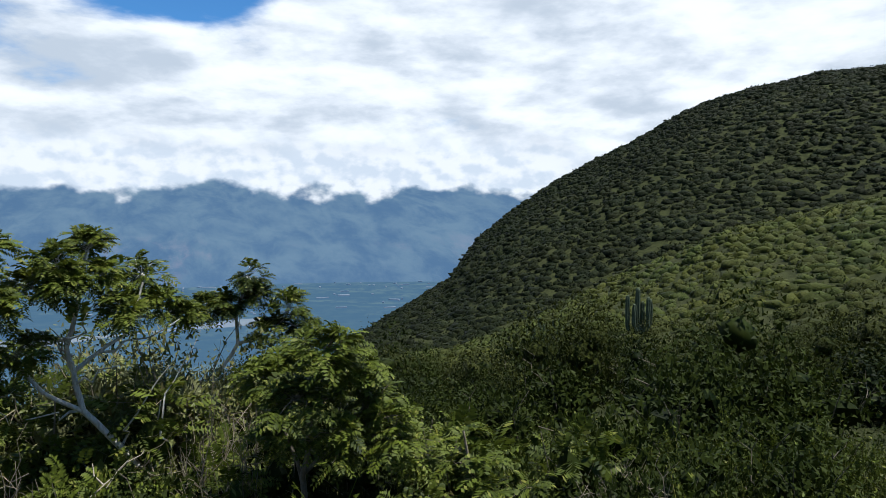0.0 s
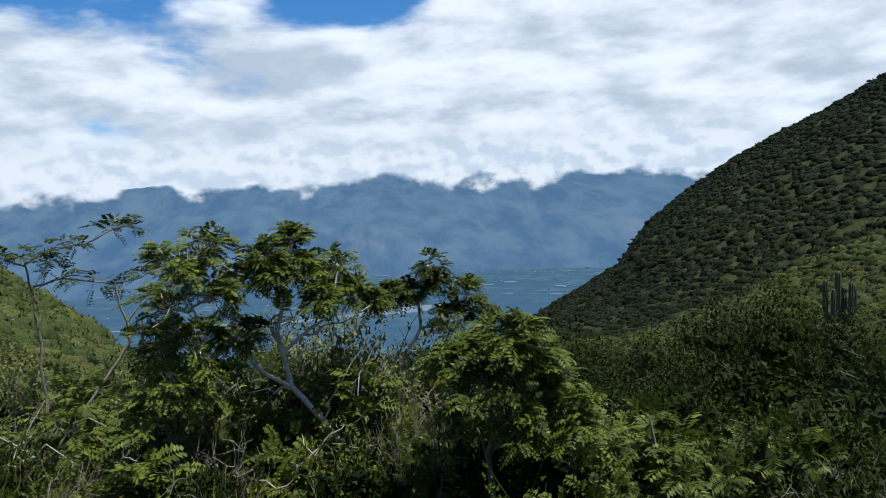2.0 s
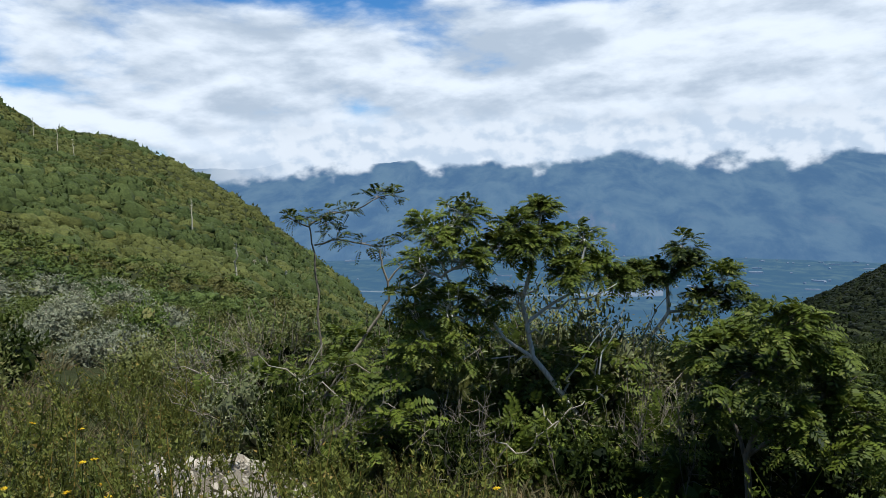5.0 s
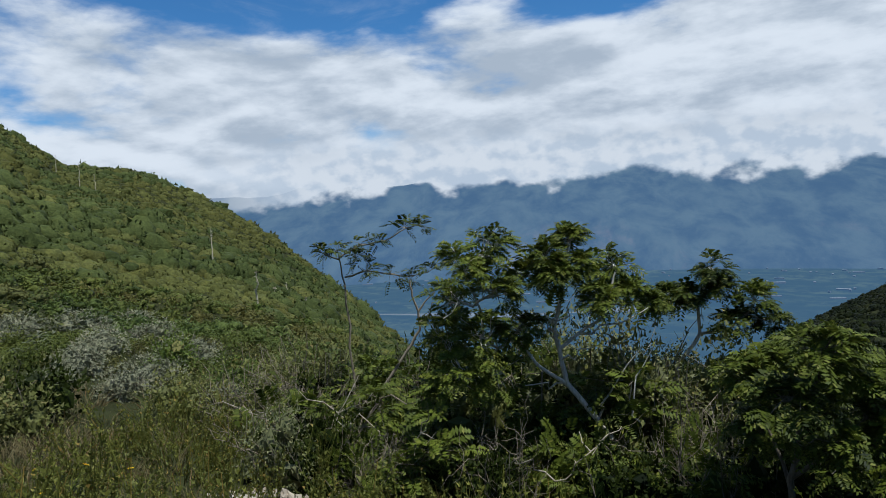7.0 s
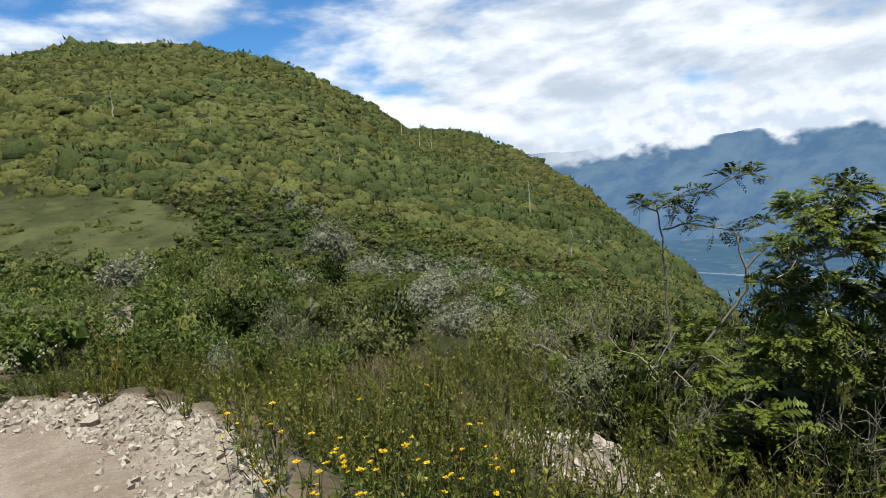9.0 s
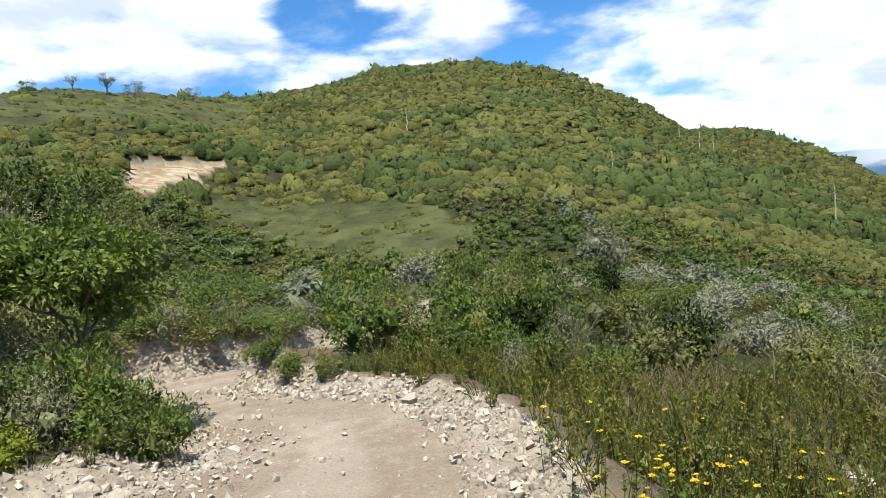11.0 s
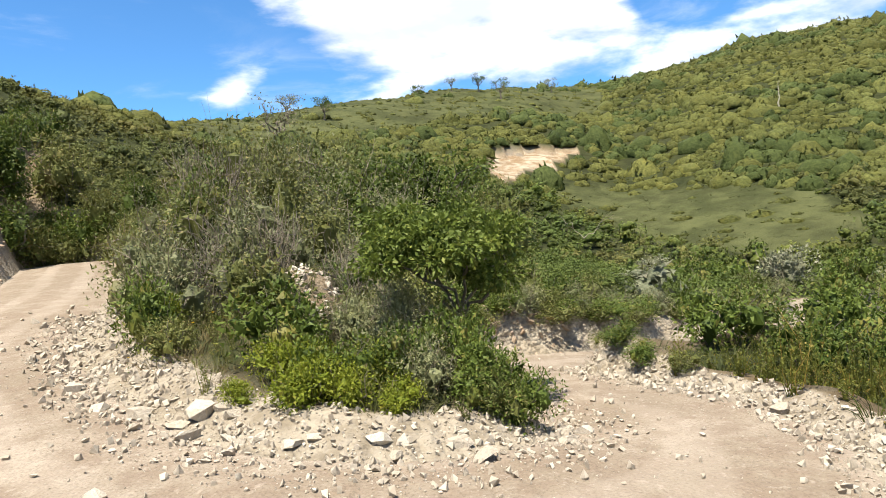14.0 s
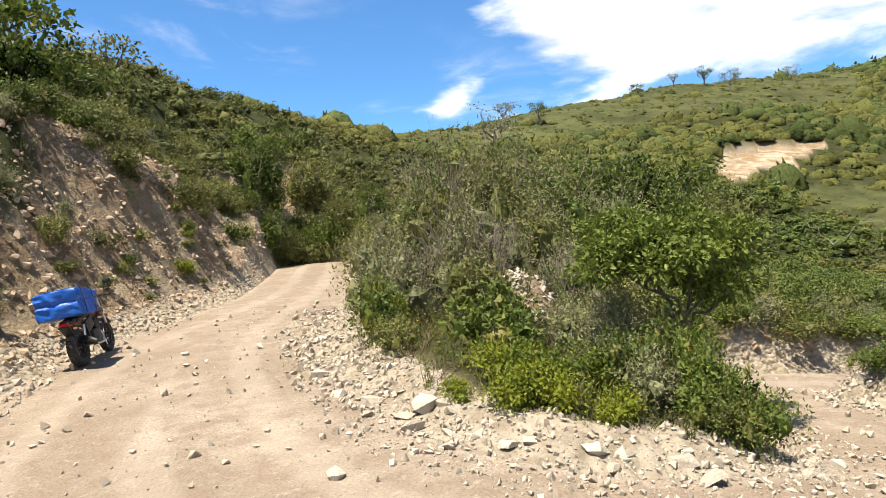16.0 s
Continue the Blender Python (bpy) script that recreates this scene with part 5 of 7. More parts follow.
tree("tree", 14, [[(-5.99, 5.33, -1.9), (-6.00, 5.32, -1.01), (-6.01, 5.31, 0.02), (-6.01, 5.31, 0.78), (-6.04, 5.27, 1.13)], [(-6.04, 5.27, 1.13), (-5.86, 5.47, 1.26), (-5.65, 5.67, 1.29), (-5.43, 5.88, 1.44), (-5.31, 5.98, 1.46)],
                  [(-6.01, 5.31, 0.88), (-5.82, 5.51, 0.94), (-5.63, 5.69, 0.88), (-5.46, 5.85, 0.83), (-5.26, 6.03, 0.87)], [(-6.04, 5.28, 1.10), (-6.19, 5.11, 1.21)]],
     [(-6.05, 5.27, 1.22, .12), (-5.86, 5.47, 1.27, .15), (-5.67, 5.65, 1.30, .10), (-5.47, 5.84, 1.44, .17), (-5.32, 5.98, 1.45, .10), (-5.82, 5.51, 0.95, .14), (-5.61, 5.71, 0.89, .15), (-5.42, 5.89, 0.82, .12), (-5.26, 6.03, 0.88, .09), (-5.90, 5.42, 1.11, .10), (-6.18, 5.12, 1.21, .06)],
     "tall thin whip of a tree with a few open sprays", bark="twig", thick=0.019, frond=0.15, whorl=4, twigs=6, pairs=6)
tree("tree", 15, [[(-5.6, 5.0, -1.6), (-5.49, 5.13, -0.89), (-5.40, 5.22, -0.39), (-5.18, 5.43, 0.02), (-5.06, 5.54, 0.25), (-5.06, 5.53, 0.47), (-5.11, 5.49, 0.66), (-5.12, 5.48, 0.85)], [(-5.06, 5.53, 0.47), (-5.00, 5.59, 0.58), (-4.90, 5.67, 0.69)],
                  [(-5.09, 5.51, 0.32), (-4.97, 5.62, 0.39), (-4.93, 5.64, 0.57)]],
     [(-5.35, 5.25, -0.3, .2), (-5.6, 5.1, -0.55, .22)], "half-bare sapling with a forked top", bark="twig", thick=0.022, frond=0.17, whorl=4, twigs=5)
tree("tree", 16, [[(0.25, 4.3, -1.3), (0.25, 4.3, -0.5), (0.1, 4.3, 0.1)], [(0.25, 4.3, -0.7), (0.6, 4.2, -0.35)]],
     [(0.1, 4.35, -0.15, .22), (0.35, 4.25, -0.35, .25), (0.65, 4.2, -0.55, .25), (0.0, 4.2, -0.5, .25), (0.9, 4.2, -0.85, .25), (0.45, 4.0, -0.8, .25), (-0.1, 3.9, -0.7, .22)],
     "low bushy tree with feathery leaves on the edge", bark="twig", thick=0.018, frond=0.17, whorl=7, twigs=11)
tree("tree", 17, [[(-4.9, 4.2, -1.3), (-4.9, 4.2, -0.6), (-4.7, 4.4, -0.2)], [(-4.9, 4.2, -0.7), (-5.2, 4.1, -0.4)]],
     [(-4.7, 4.4, -0.25, .25), (-4.9, 4.1, -0.5, .28), (-4.5, 4.4, -0.55, .28), (-5.2, 4.1, -0.4, .2), (-4.3, 4.3, -0.8, .25), (-3.9, 4.3, -0.6, .25), (-4.1, 4.5, -0.25, .28)],
     "low bushy tree with fresh feathery leaves", bark="twig", thick=0.02, frond=0.22, whorl=6, twigs=8)

def thicket(x, y, R, H, seed, leaf, label, stems=34, leaves=46, size=0.055):
    """Many thin upright stems with narrow leaves along them, and dead pale twigs between."""
    g = np.random.default_rng(seed)
    canes, green = [], Build()
    for i in range(stems):
        wood = Build()
        canes.append(wood)
        a, k = g.random() * 6.283, g.random() ** 0.5
        foot = np.array([math.cos(a) * R * k * 0.5, math.sin(a) * R * k * 0.5, -0.1])
        end = np.array([math.cos(a) * R * k, math.sin(a) * R * k, H * (0.6 + 0.42 * g.random()) * (1 - 0.25 * k)]) + g.normal(size=3) * [0.12, 0.12, 0.0]
        path = bent(foot, end, g, 0.07, 7)
        wood.put(*tube(path, np.linspace(0.010, 0.003, 7), 4))
        if i % 4 == 0:                      # dead, bare
            for j in range(3):
                q_ = path[int(g.integers(2, 6))]
                wood.put(*tube(bent(q_, q_ + unit(g.normal(size=3) + [0, 0, 0.6]) * 0.45, g, 0.1, 4), np.linspace(0.005, 0.002, 4), 3))
            continue
        t = 0.25 + 0.75 * g.random(leaves)
        P = np.stack([np.interp(t, np.linspace(0, 1, 7), path[:, c]) for c in range(3)], 1) + 0.07 * g.normal(size=(leaves, 3))
        D = unit(g.normal(size=(leaves, 3)) + [0, 0, -0.1])
        green.put(*blades(P, D, size * (0.6 + 0.8 * g.random(leaves)), 0.42, g, np.clip(0.3 + 0.5 * g.random() + 0.2 * g.normal(size=leaves), 0, 1), 0.5))
    root = plant("thicket", [("stem", w.mesh("stem", M["twig"], True)) for w in canes] + [("foliage", green.mesh("foliage", M[leaf]))], label, "shrub", "thickets on the edge")
    root.location = (x, y, height(x, y))


thicket(-2.45, 6.05, .62, 1.75, 31, "leaf_olive", "olive thicket of narrow leaves and pale dead twigs", 44, 50)
thicket(-1.95, 5.7, .45, 1.3, 32, "leaf_olive", "olive thicket of narrow leaves and pale dead twigs")
thicket(-6.7, 5.2, .75, 1.7, 33, "leaf_olive", "olive thicket of narrow leaves and pale dead twigs", 44, 50)
thicket(-5.9, 5.9, .75, 1.9, 34, "leaf", "fresh green thicket of narrow leaves on thin stems", 44, 50)
thicket(-5.0, 4.9, .6, 1.15, 35, "leaf", "fresh green thicket of narrow leaves on thin stems")
thicket(-7.6, 4.9, .7, 1.3, 36, "leaf_olive", "olive thicket of narrow leaves and pale dead twigs")

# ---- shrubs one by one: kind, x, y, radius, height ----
# many edge shrubs take the dark kind, which brings their shade as colour
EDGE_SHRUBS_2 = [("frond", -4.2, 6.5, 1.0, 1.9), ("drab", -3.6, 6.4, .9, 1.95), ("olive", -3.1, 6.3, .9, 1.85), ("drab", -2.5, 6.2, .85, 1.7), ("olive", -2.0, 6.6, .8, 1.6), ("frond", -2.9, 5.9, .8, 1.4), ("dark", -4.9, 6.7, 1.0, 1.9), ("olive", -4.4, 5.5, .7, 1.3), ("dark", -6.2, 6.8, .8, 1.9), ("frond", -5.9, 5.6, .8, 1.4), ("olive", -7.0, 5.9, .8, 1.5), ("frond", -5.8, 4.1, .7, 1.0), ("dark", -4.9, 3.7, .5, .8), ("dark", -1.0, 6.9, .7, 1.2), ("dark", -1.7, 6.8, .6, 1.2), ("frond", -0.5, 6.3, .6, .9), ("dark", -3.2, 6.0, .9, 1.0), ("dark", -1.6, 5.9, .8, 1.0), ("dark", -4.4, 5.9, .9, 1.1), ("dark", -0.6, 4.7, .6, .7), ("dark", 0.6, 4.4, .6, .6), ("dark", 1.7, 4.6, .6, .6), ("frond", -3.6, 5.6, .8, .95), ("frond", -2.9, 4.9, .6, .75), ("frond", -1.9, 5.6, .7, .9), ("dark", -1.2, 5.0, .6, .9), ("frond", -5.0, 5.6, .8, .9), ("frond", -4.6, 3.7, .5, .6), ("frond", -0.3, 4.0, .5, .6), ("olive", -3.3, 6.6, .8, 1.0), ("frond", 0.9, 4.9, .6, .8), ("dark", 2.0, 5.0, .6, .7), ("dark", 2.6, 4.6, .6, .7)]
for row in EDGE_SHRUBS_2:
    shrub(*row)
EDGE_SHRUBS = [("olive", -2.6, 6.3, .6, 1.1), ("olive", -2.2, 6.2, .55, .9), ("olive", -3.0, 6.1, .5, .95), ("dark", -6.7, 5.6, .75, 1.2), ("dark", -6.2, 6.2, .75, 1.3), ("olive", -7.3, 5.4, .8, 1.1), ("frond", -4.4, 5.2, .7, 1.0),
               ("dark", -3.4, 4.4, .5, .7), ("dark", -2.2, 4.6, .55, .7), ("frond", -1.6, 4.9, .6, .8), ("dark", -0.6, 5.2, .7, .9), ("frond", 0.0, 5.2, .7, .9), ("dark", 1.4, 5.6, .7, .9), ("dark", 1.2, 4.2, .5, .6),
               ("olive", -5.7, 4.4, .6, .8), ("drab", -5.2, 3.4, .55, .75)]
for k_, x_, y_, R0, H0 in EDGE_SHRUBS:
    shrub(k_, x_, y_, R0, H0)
# all of the dark kind: cloud shade on this slope lies in leaf colour
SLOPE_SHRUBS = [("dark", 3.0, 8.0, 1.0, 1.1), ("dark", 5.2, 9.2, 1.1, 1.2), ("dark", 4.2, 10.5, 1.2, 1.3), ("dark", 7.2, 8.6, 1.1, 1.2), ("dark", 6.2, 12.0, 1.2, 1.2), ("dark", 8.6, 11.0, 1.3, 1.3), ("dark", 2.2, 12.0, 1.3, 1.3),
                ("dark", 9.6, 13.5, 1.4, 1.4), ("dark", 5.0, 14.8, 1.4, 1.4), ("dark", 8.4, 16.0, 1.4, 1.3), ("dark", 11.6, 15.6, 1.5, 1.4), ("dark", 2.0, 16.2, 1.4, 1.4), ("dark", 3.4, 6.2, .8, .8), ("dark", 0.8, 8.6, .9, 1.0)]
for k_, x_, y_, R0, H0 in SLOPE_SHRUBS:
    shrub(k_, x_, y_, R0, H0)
# the mound inside the hairpin
MOUND_SHRUBS = [("drab", -7.0, -4.35, .5, .85), ("drab", -6.7, -4.8, .45, .75), ("drab", -7.4, -5.0, .5, .9), ("green", -6.3, -3.2, .45, .55), ("green", -6.7, -3.55, .5, .6), ("olive", -7.2, -4.0, .55, .6), ("olive", -5.95, -3.3, .38, .42), ("green", -6.5, -3.3, .4, .5), ("lime", -5.15, -5.0, .5, .5), ("lime", -5.2, -4.4, .45, .5), ("lime", -5.6, -5.6, .5, .6), ("lime", -7.3, -9.4, .55, .7), ("lime", -4.95, -5.6, .3, .3), ("green", -5.6, -4.9, .55, .65), ("green", -6.1, -4.3, .6, .75), ("green", -6.6, -4.0, .6, .85), ("green", -6.35, -3.65, .5, .8), ("lime", -5.5, -4.1, .4, .4), ("lime", -5.3, -4.8, .5, .55), ("lime", -5.9, -4.6, .5, .65), ("lime", -5.7, -5.2, .5, .65),
                ("green", -6.1, -3.5, .45, .5), ("olive", -6.9, -4.5, .7, .8), ("olive", -6.0, -7.9, .5, .6), ("green", -6.6, -8.8, .7, 1.0), ("drab", -7.6, -9.8, .9, 1.3), ("drab", -8.6, -11.3, 1.1, 1.5), ("drab", -8.9, -9.6, 1.1, 1.6)]
MOUND_SHRUBS_2 = [("drab", -7.0, -5.4, .6, .7), ("drab", -7.8, -5.6, .7, .9), ("drab", -8.8, -6.4, .6, .9), ("olive", -9.6, -12.6, 1.2, 1.6), ("green", -10.6, -11.2, 1.2, 1.7), ("drab", -10.4, -9.4, 1.1, 1.6),
                  ("olive", -11.8, -9.9, 1.2, 1.5), ("drab", -9.6, -7.4, .9, 1.4), ("olive", -11.0, -7.6, 1.0, 1.2), ("olive", -12.6, -8.2, 1.1, 1.3), ("green", -13.4, -9.8, 1.2, 1.5), ("drab", -12.4, -12.0, 1.3, 1.8), ("olive", -11.2, -14.2, 1.2, 1.6), ("green", -13.6, -14.0, 1.4, 1.8)]
MOUND_SHRUBS_3 = [("olive", -9.0, -5.9, .7, .7), ("olive", -10.3, -6.4, .8, .8), ("green", -12.0, -7.2, .9, .9), ("olive", -13.6, -7.4, .9, .9), ("olive", -15.2, -7.6, 1.0, 1.0), ("green", -14.6, -9.0, 1.2, 1.3), ("green", -16.4, -9.0, 1.2, 1.3), ("drab", -15.4, -12.2, 1.3, 1.6),
                  ("dark", -17.5, -12.0, 1.6, 2.2), ("dark", -19.0, -13.6, 1.7, 2.3), ("green", -15.6, -16.2, 1.5, 1.8), ("olive", -13.2, -17.4, 1.3, 1.5), ("green", -16.8, -19.0, 1.6, 1.8)]
for row in MOUND_SHRUBS + MOUND_SHRUBS_2 + MOUND_SHRUBS_3:
    shrub(*row)
# the tall scrub that closes the hollow behind the mound
TALL_SHRUBS = [("drab", -12.6, -14.2, 1.2, 2.9), ("olive", -13.3, -13.4, 1.3, 2.9), ("drab", -12.9, -12.3, 1.2, 2.6), ("olive", -13.6, -11.7, 1.3, 2.6), ("green", -14.2, -11.0, 1.3, 2.4), ("drab", -15.4, -11.2, 1.3, 2.7), ("green", -17.4, -11.4, 1.5, 3.0), ("dark", -19.6, -11.5, 1.7, 3.2),
               ("green", -18.4, -9.6, 1.4, 2.5), ("drab", -9.7, -12.6, .9, 1.9), ("olive", -10.2, -11.6, 1.1, 2.1), ("drab", -10.2, -9.7, 1.1, 1.85), ("olive", -11.2, -8.9, 1.1, 1.9), ("green", -13.2, -8.7, 1.2, 2.0), ("olive", -16.6, -8.4, 1.3, 1.9), ("drab", -14.6, -9.6, 1.2, 2.2),
               ("olive", -11.6, -10.9, 1.2, 2.3), ("green", -11.4, -12.9, 1.2, 2.5), ("drab", -15.6, -13.4, 1.4, 2.9), ("olive", -17.4, -14.6, 1.5, 3.0), ("green", -14.6, -15.6, 1.3, 2.7), ("olive", -20.4, -9.0, 1.5, 2.6), ("drab", -12.4, -10.2, 1.0, 2.2), ("olive", -19.4, -14.2, 1.6, 3.0)]
for row in TALL_SHRUBS:
    shrub(*row)
# beyond the lower arm
LOWER_SHRUBS = [("green", -10.4, -3.05, .45, .35), ("green", -9.75, -2.6, .4, .32), ("olive", -10.9, -3.35, .4, .35), ("olive", -9.3, -2.0, .35, .3), ("green", -12.6, -1.8, 1.0, 1.2), ("green", -11.2, -.6, .8, 1.0), ("olive", -13.6, -1.2, .9, .9), ("green", -10.0, .3, .7, .9), ("green", -9.2, .9, .65, .7), ("dark", -11.8, 1.0, .9, 1.1),
                ("grey", -8.9, .55, .35, .5), ("green", -8.2, 1.6, .6, .6), ("olive", -9.4, 2.6, .8, .9), ("dark", -10.6, 3.4, .9, 1.0), ("green", -13.6, .6, 1.1, 1.2), ("olive", -12.8, 3.2, 1.0, 1.1), ("green", -15.4, .2, 1.2, 1.3), ("drab", -10.4, 1.7, .6, .9)]
LOWER_SHRUBS_2 = [("grey", -11.8, 5.4, .7, .7), ("grey", -12.8, 6.4, .8, .8), ("grey", -14.2, 5.2, .7, .7), ("olive", -9.2, 5.0, .8, .8), ("green", -10.8, 7.0, .9, .9), ("green", -8.4, 6.6, .9, 1.0), ("grey", -9.9, 6.1, .6, .6), ("green", -14.6, 8.0, 1.1, 1.1),
                  ("olive", -12.2, 9.0, 1.0, 1.0), ("green", -15.6, 2.4, 1.1, 1.2), ("grey", -16.2, 6.6, .9, .9), ("green", -8.8, 8.6, 1.0, 1.1), ("olive", -6.6, 8.0, .9, 1.0), ("green", -4.6, 7.6, .9, 1.1), ("green", -10.6, 10.8, 1.2, 1.2), ("green", -7.2, 10.6, 1.1, 1.1)]
DIP_SILVER = [("green", -20.3, 2.3, 1.1, 1.5), ("olive", -19.3, 1.7, 1.0, 1.3), ("green", -20.9, 3.3, 1.2, 1.6), ("dark", -22.3, 3.6, 1.3, 1.7), ("olive", -18.2, 2.6, 1.0, 1.2), ("green", -21.6, 2.5, .9, 1.5), ("grey", -29.4, -.8, 1.69, 1.88), ("grey", -22.0, 4.2, 1.22, 1.12), ("grey", -32.4, 11.1, 1.76, 1.38), ("grey", -30.6, 10.0, 1.62, 1.50), ("grey", -31.0, 13.0, 1.76, 1.38), ("grey", -39.9, 10.9, 1.89, 2.50), ("grey", -40, 20.6, 2.03, 1.75), ("grey", -17, 9.9, 1.22, 1.12),
              ("grey", -38.4, -7.6, 1.89, 1.50), ("grey", -20.4, 9.0, 1.22, 1.00), ("grey", -24, 12.4, 1.49, 1.25), ("lime", -33, 1.6, 1.2, 1.4), ("lime", -30, 4.4, 1.0, 1.3), ("green", -27.4, 1.4, 1.3, 1.6), ("green", -26, -3.4, 1.4, 1.5), ("dark", -25.0, 6.6, 1.3, 1.4)]
for row in LOWER_SHRUBS + LOWER_SHRUBS_2 + DIP_SILVER:
    shrub(*row)
# the cut bank and the slope above it
BANK_SHRUBS = [("olive", -2.4, -17.8, .8, .9), ("drab", -1.2, -15.4, .8, .9), ("green", -4.4, -19.2, .9, 1.0), ("olive", -6.6, -19.9, .9, .9), ("olive", -9.0, -21.4, .9, 1.0), ("green", -3.2, -21.4, 1.3, 1.5), ("dark", -4.6, -24.6, 1.9, 2.2), ("dark", -2.4, -24.0, 1.8, 2.2),
               ("olive", -7.2, -23.4, 1.2, 1.3), ("olive", -9.8, -25.0, 1.3, 1.3), ("green", -11.8, -24.0, .9, .9), ("olive", -12.4, -27.2, 1.2, 1.3), ("olive", -17.6, -24.4, 1.1, 1.4), ("green", -18.6, -26.6, 1.3, 1.7), ("olive", -19.2, -29.4, 1.5, 1.9), ("olive", -17.2, -22.6, 1.0, 1.2)]
BANK_SHRUBS_2 = [("green", -6.8, -28.0, 1.5, 1.6), ("olive", -4.4, -29.0, 1.6, 1.7), ("olive", -10.2, -30.0, 1.5, 1.6), ("olive", -13.4, -31.6, 1.4, 1.5), ("green", -19.8, -33.0, 1.8, 2.2), ("green", -18.4, -36.0, 1.7, 2.0), ("olive", -0.6, -19.4, 1.1, 1.2), ("drab", 0.2, -16.6, .9, 1.1),
                 ("lime", -7.6, -18.9, .5, .5), ("olive", -5.6, -17.6, .35, .4), ("green", -8.2, -19.9, .35, .4), ("drab", -3.0, -16.6, .5, .6)]
for row in BANK_SHRUBS + BANK_SHRUBS_2:
    shrub(*row)
# more on the bank and the mound, by the stretch of road that they stand beside: kind, row, off the edge, side, radius, height
BANKSIDE = [(("olive", "drab", "olive", "green")[i % 4], 0.8 + 0.14 * i, 2.3 + 1.6 * (i < 15) + .35 * ((i * 5) % 4), 1, .55 + .12 * (i % 4), .55 + .12 * ((i * 3) % 4)) for i in range(26)] + [(("olive", "drab", "olive", "olive")[i % 4], 1.2 + 0.105 * i, .75 + .5 * ((i * 7) % 4), 1, .22 + .07 * (i % 4), .22 + .08 * ((i * 3) % 4)) for i in range(30)] + [("drab", 2.9, 2.2, 1, .5, .5), ("green", 3.2, 1.8, 1, .45, .5), ("olive", 3.4, 2.6, 1, .7, .7), ("drab", 3.7, 1.9, 1, .6, .7), ("olive", 3.9, 2.8, 1, .8, .9), ("drab", 4.2, 2.0, 1, .7, .8), ("olive", 3.6, 3.8, 1, .9, 1.0), ("green", 3.0, 3.6, 1, .8, .9), ("olive", 4.2, 3.8, 1, 1.0, 1.2),
            ("drab", 2.6, 3.4, 1, .6, .6), ("green", 2.2, 3.6, 1, .8, .8)]
BANKSIDE_2 = [(("drab", "olive", "drab")[i % 3], 2.65 + 0.13 * i, 1.0 + .6 * ((i * 5) % 4), 1, .38 + .08 * (i % 3), .40 + .10 * ((i * 2) % 3)) for i in range(11)] + [("olive", 1.8, 4.0, 1, .8, .8), ("olive", 1.3, 4.0, 1, .9, .9), ("green", 2.4, 1.5, 1, .28, .35), ("lime", 1.9, 1.3, 1, .3, .3), ("olive", 3.1, 5.2, 1, 1.2, 1.3), ("green", 3.5, 6.4, 1, 1.5, 1.7), ("green", 3.9, 5.6, 1, 1.3, 1.4), ("olive", 2.4, 5.6, 1, 1.1, 1.2), ("olive", 1.7, 6.0, 1, 1.2, 1.2)]
MOUNDSIDE = [(("olive", "green", "drab")[i % 3], 10.3 + 0.13 * i, .55 + .12 * (i % 3), -1, .5 + .12 * (i % 4), .45 + .1 * (i % 3)) for i in range(18)] + [("olive", 8.3, .7, -1, .5, .5), ("green", 8.8, .75, -1, .5, .5), ("olive", 9.3, .7, -1, .55, .5), ("drab", 9.7, .8, -1, .6, .55), ("green", 10.2, .75, -1, .6, .5), ("olive", 10.8, .7, -1, .6, .6), ("green", 9.0, 2.6, -1, .9, 1.0), ("olive", 9.6, 2.8, -1, 1.0, 1.1), ("green", 10.3, 2.8, -1, 1.0, 1.1), ("olive", 10.9, 2.8, -1, 1.1, 1.1), ("olive", 8.9, 1.2, -1, .6, .7), ("drab", 9.2, 1.6, -1, .7, .8), ("olive", 9.5, 1.3, -1, .7, .7), ("green", 9.8, 1.5, -1, .8, .8), ("olive", 10.1, 1.3, -1, .8, .8), ("green", 10.4, 1.5, -1, .8, .9), ("olive", 10.7, 1.3, -1, .8, .8), ("drab", 8.5, 1.0, -1, .5, .6),
             ("green", 11.0, 1.3, -1, .9, .9), ("olive", 11.3, 1.5, -1, .9, .9), ("drab", 8.1, 1.3, -1, .5, .6)]
for row in [("green", -15.0, -27.2, 1.3, 2.2), ("olive", -16.3, -27.5, 1.4, 2.2), ("green", -17.4, -27.3, 1.4, 2.3), ("olive", -18.6, -26.6, 1.3, 2.2), ("green", -19.0, -25.2, 1.2, 2.0), ("olive", -16.8, -26.4, .9, 1.2), ("green", -15.4, -28.6, 1.5, 2.8), ("olive", -18.0, -28.6, 1.6, 3.0)]:
    shrub(*row)
ROAD_END = [("green", 0.0, 1.2, 1, .9, 1.1), ("olive", 0.3, 1.6, 1, .9, 1.0), ("green", 0.0, .6, -1, .8, 1.0), ("olive", 0.4, .9, -1, .8, 1.0), ("green", 0.9, .9, -1, .8, 1.0), ("drab", 1.3, 1.0, -1, .8, 1.1), ("drab", 1.7, .9, -1, .8, 1.1)]
for k_, row, off, sd, R0, H0 in BANKSIDE + BANKSIDE_2 + MOUNDSIDE + ROAD_END:
    shrub(k_, *beside(row, off, sd), R0, H0)
